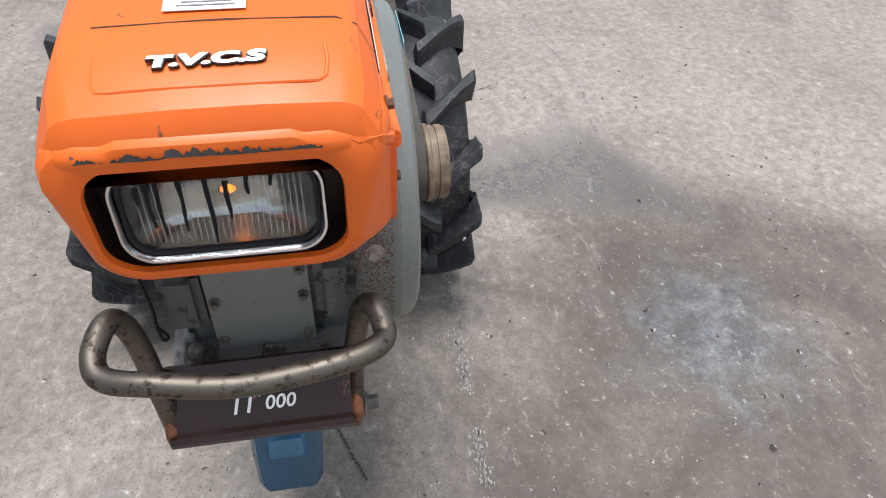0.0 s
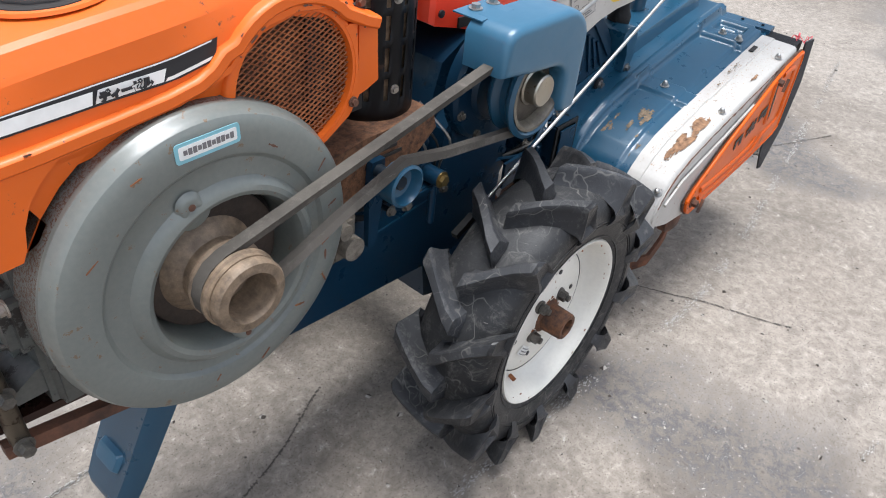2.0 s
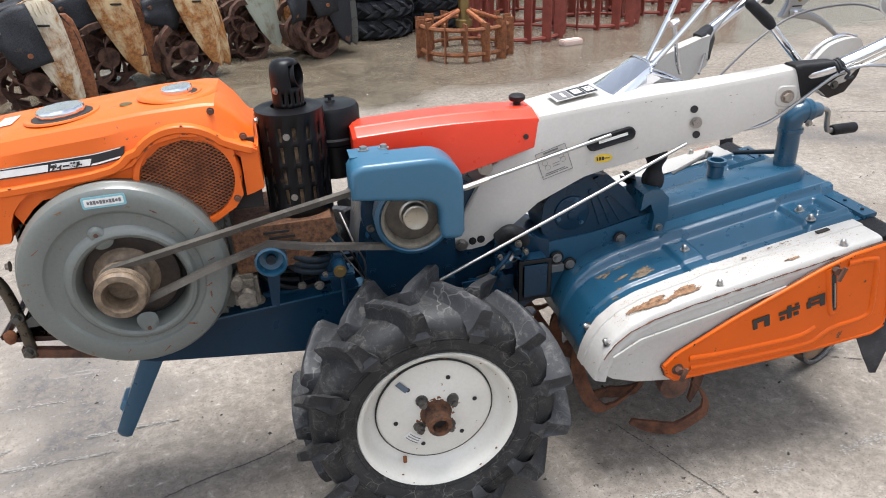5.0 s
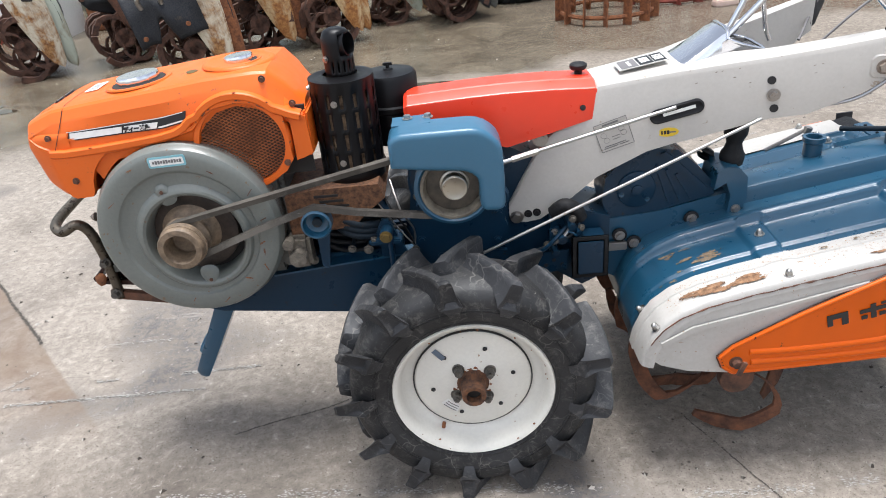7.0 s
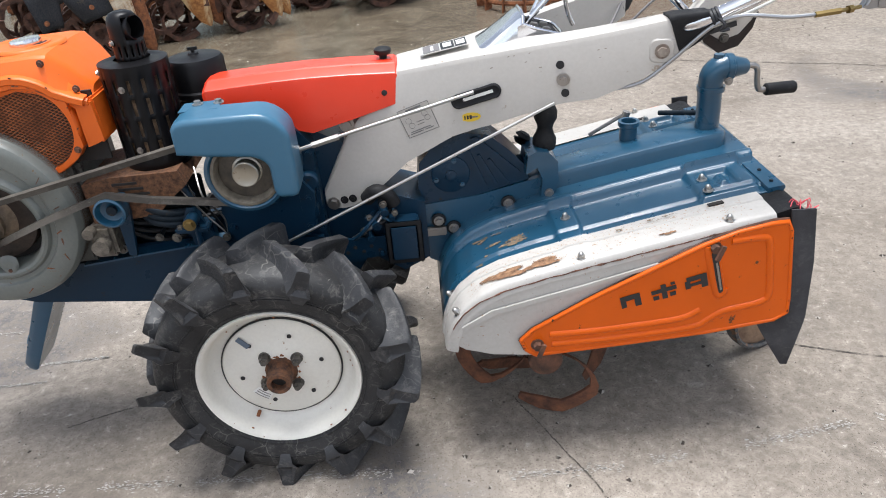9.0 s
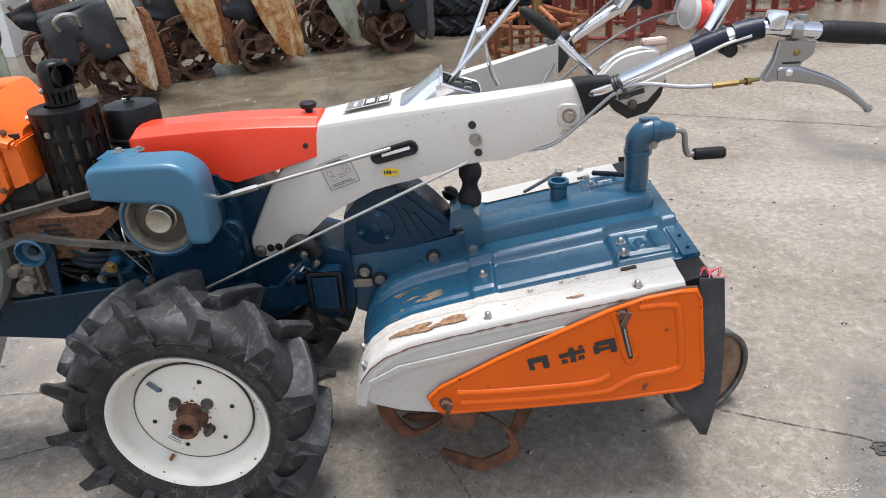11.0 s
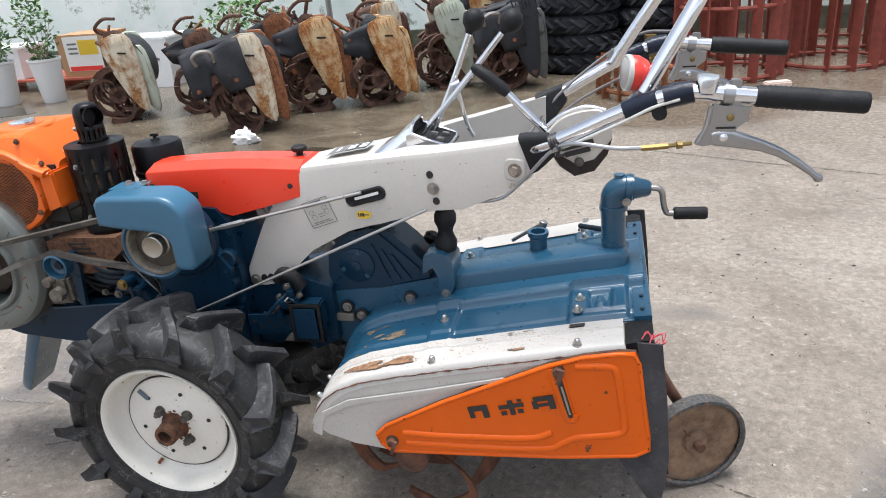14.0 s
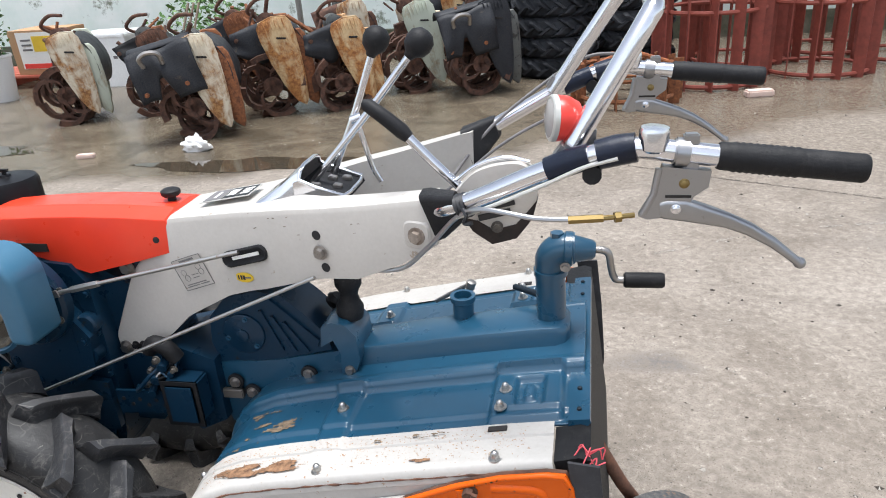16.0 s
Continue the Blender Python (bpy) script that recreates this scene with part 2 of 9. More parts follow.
GLASS = glass_mat("lamp_glass", (0.95, 0.97, 0.95), 0.06)
BADGE = plain("bright_badge_metal", (0.72, 0.72, 0.71), 0.22, 0.4)
NUT = rusty("oily_nut", (0.035, 0.033, 0.03), (0.13, 0.115, 0.095), 50, 0.45)
BULB, bn, bl_, bb = nodes_of("lit_filament")
bb.inputs["Base Color"].default_value = (1, 0.6, 0.2, 1)
bb.inputs["Emission Color"].default_value = (1.0, 0.24, 0.02, 1)
bb.inputs["Emission Strength"].default_value = 1.2


def leaf_mat():
    m, n, l, b = nodes_of("leaf_green", 0.5)
    info = n.new("ShaderNodeNewGeometry")
    l.new(mix(n, l, info.outputs["Random Per Island"], (0.035, 0.10, 0.02), (0.11, 0.22, 0.05)), b.inputs["Base Color"])
    return m


LEAF = leaf_mat()


def concrete():
    """Old yard slab: pale scuffs, brown stains, dark oil, damp, pits and hairlines."""
    m, n, l, b = nodes_of("old_concrete", 0.75)
    v = coords(n)
    large = noise_tex(n, l, 0.55, 5, 0.6, v, 0.5)
    mid = noise_tex(n, l, 2.6, 8, 0.70, v, 0.7)
    fine = noise_tex(n, l, 34, 9, 0.80, v, 0.4)
    grit = noise_tex(n, l, 210, 4, 0.7, v)
    col = mix(n, l, ramp(n, l, mid, 0.36, 0.62), (0.255, 0.222, 0.186), (0.385, 0.345, 0.300))
    col = mix(n, l, ramp(n, l, large, 0.42, 0.62), col, (0.435, 0.395, 0.350))
    col = mix(n, l, ramp(n, l, noise_tex(n, l, 1.3, 7, 0.70, v, 0.9), 0.54, 0.70, (0, 0, 0, 1), (0.7, 0.7, 0.7, 1)), col, (0.20, 0.175, 0.15))
    # a broad brown stain in front of the wheel
    sp0 = n.new("ShaderNodeMapping")
    sp0.inputs["Location"].default_value = (0.62, 1.17, 0)
    sp0.inputs["Scale"].default_value = (0.82, 1.25, 1)
    l.new(v, sp0.inputs[0])
    ln0 = n.new("ShaderNodeVectorMath")
    ln0.operation = "LENGTH"
    l.new(sp0.outputs[0], ln0.inputs[0])
    wob = n.new("ShaderNodeMath")
    wob.operation = "MULTIPLY_ADD"
    l.new(noise_tex(n, l, 1.7, 6, 0.65, v, 0.6), wob.inputs[0])
    wob.inputs[1].default_value = 1.1
    l.new(ln0.outputs["Value"], wob.inputs[2])
    sm_ = n.new("ShaderNodeMapRange")
    sm_.inputs[1].default_value, sm_.inputs[2].default_value = 1.12, 1.52
    sm_.inputs[3].default_value, sm_.inputs[4].default_value = 0.96, 0.0
    l.new(wob.outputs[0], sm_.inputs[0])
    col = mix(n, l, sm_.outputs[0], col, mix(n, l, ramp(n, l, mid, 0.38, 0.62), (0.105, 0.086, 0.070), (0.215, 0.185, 0.158)))
    # a bluish oil patch within it
    op_ = n.new("ShaderNodeMapping")
    op_.inputs["Location"].default_value = (1.60, 3.85, 0)
    op_.inputs["Scale"].default_value = (4.1, 4.5, 1)
    l.new(v, op_.inputs[0])
    ol = n.new("ShaderNodeVectorMath")
    ol.operation = "LENGTH"
    l.new(op_.outputs[0], ol.inputs[0])
    ow = n.new("ShaderNodeMath")
    ow.operation = "MULTIPLY_ADD"
    l.new(noise_tex(n, l, 9, 6, 0.7, v, 0.6), ow.inputs[0])
    ow.inputs[1].default_value = 2.2
    l.new(ol.outputs["Value"], ow.inputs[2])
    om = n.new("ShaderNodeMapRange")
    om.inputs[1].default_value, om.inputs[2].default_value = 1.2, 2.2
    om.inputs[3].default_value, om.inputs[4].default_value = 0.9, 0.0
    l.new(ow.outputs[0], om.inputs[0])
    col = mix(n, l, om.outputs[0], col, mix(n, l, ramp(n, l, noise_tex(n, l, 14, 6, 0.7, v, 0.5), 0.42, 0.60), (0.085, 0.095, 0.115), (0.27, 0.285, 0.305)))
    oil = n.new("ShaderNodeMath")
    oil.operation = "MULTIPLY"
    l.new(ramp(n, l, noise_tex(n, l, 0.9, 3, 0.5, v, 0.4), 0.58, 0.66), oil.inputs[0])
    l.new(ramp(n, l, fine, 0.38, 0.56), oil.inputs[1])
    col = mix(n, l, oil.outputs[0], col, (0.12, 0.118, 0.125))
    # pale scuffs, drawn out along the driving lines
    for rot, cut in ((0.5, 0.60), (-0.25, 0.615)):
        st = n.new("ShaderNodeMapping")
        st.inputs["Scale"].default_value = (1.0, 4.0, 1.0)
        st.inputs["Rotation"].default_value = (0, 0, rot)
        l.new(v, st.inputs[0])
        scr = ramp(n, l, noise_tex(n, l, 2.6, 10, 0.82, st.outputs[0], 0.3), cut, cut + 0.05)
        sf = n.new("ShaderNodeMath")
        sf.operation, sf.inputs[1].default_value = "MULTIPLY", 0.5
        l.new(scr, sf.inputs[0])
        col = mix(n, l, sf.outputs[0], col, (0.56, 0.53, 0.49))
    col = mix(n, l, ramp(n, l, fine, 0.40, 0.60), mix(n, l, 0.5, col, (0.08, 0.066, 0.053)), col)
    col = mix(n, l, ramp(n, l, fine, 0.60, 0.68), col, (0.60, 0.575, 0.53))
    col = mix(n, l, ramp(n, l, grit, 0.585, 0.64), col, (0.10, 0.082, 0.065))
    # speckle: pale and dark flecks a centimetre across
    fleck = noise_tex(n, l, 85, 6, 0.75, v, 0.3)
    col = mix(n, l, ramp(n, l, fleck, 0.60, 0.66, (0, 0, 0, 1), (0.55, 0.55, 0.55, 1)), col, (0.52, 0.49, 0.45))
    col = mix(n, l, ramp(n, l, fleck, 0.33, 0.40, (0.6, 0.6, 0.6, 1), (0, 0, 0, 1)), col, (0.085, 0.07, 0.056))
    # pits
    vo = n.new("ShaderNodeTexVoronoi")
    vo.inputs["Scale"].default_value = 19
    l.new(v, vo.inputs["Vector"])
    pit = ramp(n, l, vo.outputs["Distance"], 0.03, 0.10, (1, 1, 1, 1), (0, 0, 0, 1))
    pm_ = n.new("ShaderNodeMath")
    pm_.operation = "MULTIPLY"
    l.new(pit, pm_.inputs[0])
    l.new(ramp(n, l, noise_tex(n, l, 3.1, 3, 0.5, v), 0.45, 0.55), pm_.inputs[1])
    col = mix(n, l, pm_.outputs[0], col, (0.075, 0.062, 0.05))
    vs = n.new("ShaderNodeTexVoronoi")
    vs.inputs["Scale"].default_value = 60
    l.new(v, vs.inputs["Vector"])
    dot = n.new("ShaderNodeMath")
    dot.operation = "MULTIPLY"
    l.new(ramp(n, l, vs.outputs["Distance"], 0.05, 0.11, (1, 1, 1, 1), (0, 0, 0, 1)), dot.inputs[0])
    l.new(ramp(n, l, noise_tex(n, l, 6.1, 6, 0.7, v), 0.55, 0.66), dot.inputs[1])
    col = mix(n, l, dot.outputs[0], col, (0.11, 0.088, 0.068))
    # damp strip along the scrap row, with a wavering edge
    sep = n.new("ShaderNodeSeparateXYZ")
    l.new(v, sep.inputs[0])
    wave = n.new("ShaderNodeMath")
    wave.operation = "MULTIPLY_ADD"
    l.new(noise_tex(n, l, 0.9, 4, 0.6, v), wave.inputs[0])
    wave.inputs[1].default_value = 1.1
    l.new(sep.outputs["Y"], wave.inputs[2])
    slope = n.new("ShaderNodeMath")
    slope.operation = "MULTIPLY_ADD"
    l.new(sep.outputs["X"], slope.inputs[0])
    slope.inputs[1].default_value = -0.25
    l.new(wave.outputs[0], slope.inputs[2])
    dm = n.new("ShaderNodeMapRange")
    dm.inputs[1].default_value, dm.inputs[2].default_value = 3.40, 3.66
    l.new(slope.outputs[0], dm.inputs[0])
    wet = n.new("ShaderNodeMapRange")
    wet.inputs[3].default_value, wet.inputs[4].default_value = 0.0, 0.84
    along = n.new("ShaderNodeMapRange")
    along.inputs[1].default_value, along.inputs[2].default_value = -9.0, -7.0
    l.new(sep.outputs["X"], along.inputs[0])
    both = n.new("ShaderNodeMath")
    both.operation = "MULTIPLY"
    l.new(dm.outputs[0], both.inputs[0])
    l.new(along.outputs[0], both.inputs[1])
    l.new(both.outputs[0], wet.inputs[0])
    col = mix(n, l, wet.outputs[0], col, mix(n, l, ramp(n, l, mid, 0.38, 0.62), (0.080, 0.065, 0.042), (0.185, 0.157, 0.112)))
    # brown slab beyond the joint ahead of the machine, a red reflection painted in
    across = n.new("ShaderNodeVectorMath")
    across.operation = "DOT_PRODUCT"
    across.inputs[1].default_value = (1.1, 0.95, 0)
    l.new(v, across.inputs[0])
    slab = n.new("ShaderNodeMapRange")
    slab.inputs[1].default_value, slab.inputs[2].default_value = -1.132, -1.146
    l.new(across.outputs["Value"], slab.inputs[0])
    for low, high in ((-0.10, 0.10), (1.25, 0.75)):
        edge = n.new("ShaderNodeMapRange")
        edge.inputs[1].default_value, edge.inputs[2].default_value = low, high
        l.new(sep.outputs["Y"], edge.inputs[0])
        both_ = n.new("ShaderNodeMath")
        both_.operation = "MULTIPLY"
        l.new(slab.outputs[0], both_.inputs[0])
        l.new(edge.outputs[0], both_.inputs[1])
        slab = both_
    brown_tint = n.new("ShaderNodeMath")
    brown_tint.operation = "MULTIPLY"
    l.new(slab.outputs[0], brown_tint.inputs[0])
    l.new(ramp(n, l, noise_tex(n, l, 2.6, 7, 0.62, v, 0.4), 0.40, 0.56, (0.30, 0.30, 0.30, 1), (0.85, 0.85, 0.85, 1)), brown_tint.inputs[1])
    col = mix(n, l, brown_tint.outputs[0], col, mix(n, l, ramp(n, l, mid, 0.40, 0.60), (0.155, 0.098, 0.066), (0.235, 0.185, 0.140)))
    far = n.new("ShaderNodeMapRange")
    far.inputs[1].default_value, far.inputs[2].default_value = 2.9, 3.5
    far.inputs[3].default_value, far.inputs[4].default_value = 0.0, 0.55
    l.new(wave.outputs[0], far.inputs[0])
    east = n.new("ShaderNodeMapRange")
    east.inputs[1].default_value, east.inputs[2].default_value = 0.2, 1.2
    l.new(sep.outputs["X"], east.inputs[0])
    fe = n.new("ShaderNodeMath")
    fe.operation = "MULTIPLY"
    l.new(far.outputs[0], fe.inputs[0])
    l.new(east.outputs[0], fe.inputs[1])
    col = mix(n, l, fe.outputs[0], col, mix(n, l, ramp(n, l, fine, 0.42, 0.60), (0.13, 0.105, 0.08), (0.34, 0.30, 0.25)))
    tone = n.new("ShaderNodeMix")
    tone.data_type, tone.blend_type = "RGBA", "MULTIPLY"
    tone.inputs["Factor"].default_value = 1.0
    tone.inputs["B"].default_value = (0.785, 0.752, 0.715, 1)
    l.new(col, tone.inputs["A"])
    l.new(tone.outputs["Result"], b.inputs["Base Color"])
    rg = n.new("ShaderNodeMapRange")
    rg.inputs[3].default_value, rg.inputs[4].default_value = 0.72, 0.22
    l.new(both.outputs[0], rg.inputs[0])
    l.new(rg.outputs[0], b.inputs["Roughness"])
    hgt = n.new("ShaderNodeMath")
    hgt.operation = "ADD"
    l.new(fine, hgt.inputs[0])
    l.new(mid, hgt.inputs[1])
    bump(n, l, b, hgt.outputs[0], 0.35, 0.006)
    return m


CONCRETE = concrete()
WATER, _n, _l, wb_ = nodes_of("puddle_water", 0.04)
wb_.inputs["Base Color"].default_value = (0.05, 0.04, 0.028, 1)
LINEW = rusty("worn_white_line", (0.30, 0.28, 0.255), (0.44, 0.42, 0.39), 40, 0.85)
CRACK = plain("dark_crack", (0.07, 0.06, 0.05), 0.9)


def wall_mat():
    m, n, l, b = nodes_of("pale_green_wall_paint", 0.8)
    v = coords(n)
    f = noise_tex(n, l, 1.6, 6, 0.65, v)
    col = mix(n, l, ramp(n, l, f, 0.4, 0.65), (0.70, 0.79, 0.73), (0.84, 0.88, 0.84))
    col = mix(n, l, ramp(n, l, noise_tex(n, l, 5, 6, 0.7, v), 0.58, 0.68), col, (0.20, 0.23, 0.17))
    l.new(col, b.inputs["Base Color"])
    return m


WALL = wall_mat()


# ---- building tools ----
def part(name, bm, mat, parent=None, label="", bevel=0.0, angle=38, seg=2):
    """One mesh object under a thing or a part; sharp edges can be rounded."""
    if bevel:
        edges = [e for e in bm.edges if e.is_manifold and e.calc_face_angle(0) > radians(28)]
        bmesh.ops.bevel(bm, geom=edges, offset=bevel, segments=seg, affect="EDGES", clamp_overlap=True)
    bmesh.ops.recalc_face_normals(bm, faces=bm.faces)
    for f in bm.faces:
        f.smooth = True
    for e in bm.edges:
        e.smooth = not (len(e.link_faces) == 2 and e.calc_face_angle(0) > radians(angle))
    me = bpy.data.meshes.new(name)
    bm.to_mesh(me)
    bm.free()
    me.materials.append(mat)
    ob = new(name, me)
    if parent is not None:
        ob.parent = parent
    if label:
        ob["label"] = label
    return ob


def thing(name, label, category, group="", at=(0, 0, 0)):
    ob = new(name)
    ob.location = at
    ob.empty_display_size = 0.1
    return tagged(ob, label, category, group)


def box(bm, c, s, m=None):
    r = bmesh.ops.create_cube(bm, size=1.0)
    t = Matrix.Translation(c) @ (m or Matrix.Identity(4)) @ Matrix.Diagonal((*s, 1))
    bmesh.ops.transform(bm, matrix=t, verts=r["verts"])
    return bm


def boxed(c, s, m=None):
    return box(bmesh.new(), c, s, m)


def prism(bm, pts, y0, y1):
    """A polygon in x and z, drawn out along y."""
    a = [bm.verts.new((x, y0, z)) for x, z in pts]
    b = [bm.verts.new((x, y1, z)) for x, z in pts]
    bm.faces.new(a)
    bm.faces.new(b[::-1])
    for i in range(len(pts)):
        j = (i + 1) % len(pts)
        bm.faces.new((a[i], b[i], b[j], a[j]))
    return bm


def loft(bm, rings, closed=True, cap0=True, cap1=True):
    vs = [[bm.verts.new(p) for p in r] for r in rings]
    n = len(rings[0])
    for a, b in zip(vs, vs[1:]):
        for i in range(n if closed else n - 1):
            j = (i + 1) % n
            bm.faces.new((a[i], a[j], b[j], b[i]))
    if closed and cap0:
        bm.faces.new(vs[0][::-1])
    if closed and cap1:
        bm.faces.new(vs[-1])
    return bm


def axes_of(d):
    d = Vector(d).normalized()
    u = d.orthogonal().normalized()
    return d, u, d.cross(u)


def lathe(bm, prof, at, d, seg=32, cap=True):
    """Rings of (radius, height) about the axis d through at."""
    d, u, v = axes_of(d)
    at = Vector(at)
    rings = [[at + d * h + (u * math.cos(k * math.tau / seg) + v * math.sin(k * math.tau / seg)) * max(r, 1e-4) for k in range(seg)] for r, h in prof]
    return loft(bm, rings, True, cap, cap)


def rod(bm, a, b, r, seg=12, r2=None):
    a, b = Vector(a), Vector(b)
    return lathe(bm, [(r, 0), (r if r2 is None else r2, (b - a).length)], a, b - a, seg)


def smooth_path(pts, per=6):
    """Catmull-Rom through the points."""
    p = [Vector(q) for q in pts]
    p = [p[0] * 2 - p[1], *p, p[-1] * 2 - p[-2]]
    out = []
    for i in range(1, len(p) - 2):
        for k in range(per):
            t = k / per
            out.append(0.5 * (2 * p[i] + (p[i + 1] - p[i - 1]) * t + (2 * p[i - 1] - 5 * p[i] + 4 * p[i + 1] - p[i + 2]) * t * t + (3 * p[i] - p[i - 1] - 3 * p[i + 1] + p[i + 2]) * t ** 3))
    return out + [p[-2]]


def sweep(bm, pts, r, seg=10, flat=1.0, cap=True):
    """A round tube along points; r may be a list."""
    pts = [Vector(p) for p in pts]
    rings, u = [], None
    for i, p in enumerate(pts):
        d = (pts[min(i + 1, len(pts) - 1)] - pts[max(i - 1, 0)]).normalized()
        u = d.orthogonal().normalized() if u is None else (u - d * u.dot(d)).normalized()
        v = d.cross(u)
        q = r[i] if isinstance(r, (list, tuple)) else r
        rings.append([p + (u * math.cos(k * math.tau / seg) + v * math.sin(k * math.tau / seg) * flat) * q for k in range(seg)])
    return loft(bm, rings, True, cap, cap)


def hexbolt(bm, at, d, r=0.008, h=0.006, dome=True, washer=True):
    prof = []
    if washer:
        lathe(bm, [(r * 1.5, 0), (r * 1.5, 0.0018)], at, d, 14)
    at = Vector(at) + Vector(d).normalized() * 0.0015
    lathe(bm, [(r, 0), (r, h)], at, d, 6)
    if dome:
        lathe(bm, [(r * 0.80, h), (r * 0.78, h + 0.0025), (r * 0.64, h + 0.0048), (r * 0.36, h + 0.0062), (0.0004, h + 0.0068)], at, d, 14)
    return bm


def rrect(cy, cz, w, h, r, n=6):
    """Rounded rectangle as (y, z) points."""
    out = []
    for sx, sz, a0 in ((1, 1, 0), (-1, 1, 90), (-1, -1, 180), (1, -1, 270)):
        for k in range(n + 1):
            a = radians(a0 + 90 * k / n)
            out.append((cy + sx * (w / 2 - r) + r * math.cos(a), cz + sz * (h / 2 - r) + r * math.sin(a)))
    return out


def lettering(name, text, size, m, mat, parent, depth=0.0006, label="", shear=0.0, align="LEFT", bold=0.0):
    cu = bpy.data.curves.new(name, "FONT")
    cu.body, cu.size, cu.extrude, cu.shear, cu.align_x = text, size, depth, shear, align
    cu.resolution_u, cu.offset = 3, bold
    tmp = bpy.data.objects.new(name, cu)
    scene.collection.objects.link(tmp)
    me = bpy.data.meshes.new_from_object(tmp.evaluated_get(bpy.context.evaluated_depsgraph_get()))
    bpy.data.objects.remove(tmp)
    me.transform(m)
    me.materials.clear()
    me.materials.append(mat)
    me.name = name
    ob = new(name, me)
    ob.parent = parent
    if label:
        ob["label"] = label
    return ob


def frame_at(origin, right, up):
    """A pose whose x runs right and y up; z comes out of the face."""
    r = Vector(right).normalized()
    n = r.cross(Vector(up)).normalized()
    u = n.cross(r)
    m = Matrix((r, u, n)).transposed().to_4x4()
    m.translation = origin
    return m


def inset(pts, d):
    """A polygon drawn in by d along its corners' mid-lines (counter to its own winding)."""
    area = sum(a[0] * b[1] - b[0] * a[1] for a, b in zip(pts, pts[1:] + pts[:1]))
    sg = 1 if area > 0 else -1
    out = []
    for i, p in enumerate(pts):
        a, b = Vector(pts[i - 1]), Vector(pts[(i + 1) % len(pts)])
        t = (b - a).normalized()
        out.append((p[0] - t.y * d * sg, p[1] + t.x * d * sg))
    return out


def interp(x, xs, ys):
    return float(np.interp(x, xs, ys))


# ---- ground ----
g = bmesh.new()
bmesh.ops.create_grid(g, x_segments=2, y_segments=2, size=150)
ground = tagged(part("ground", g, CONCRETE), "stained old grey concrete yard slab, damp near the scrap row", "ground", kind="structure")


# ---- the power tiller ----
tiller = thing("power_tiller", "two-wheeled diesel power tiller with orange hood and blue rear rotary", "power tiller")
T = tiller
YC = -0.022  # the engine sits a little off the middle


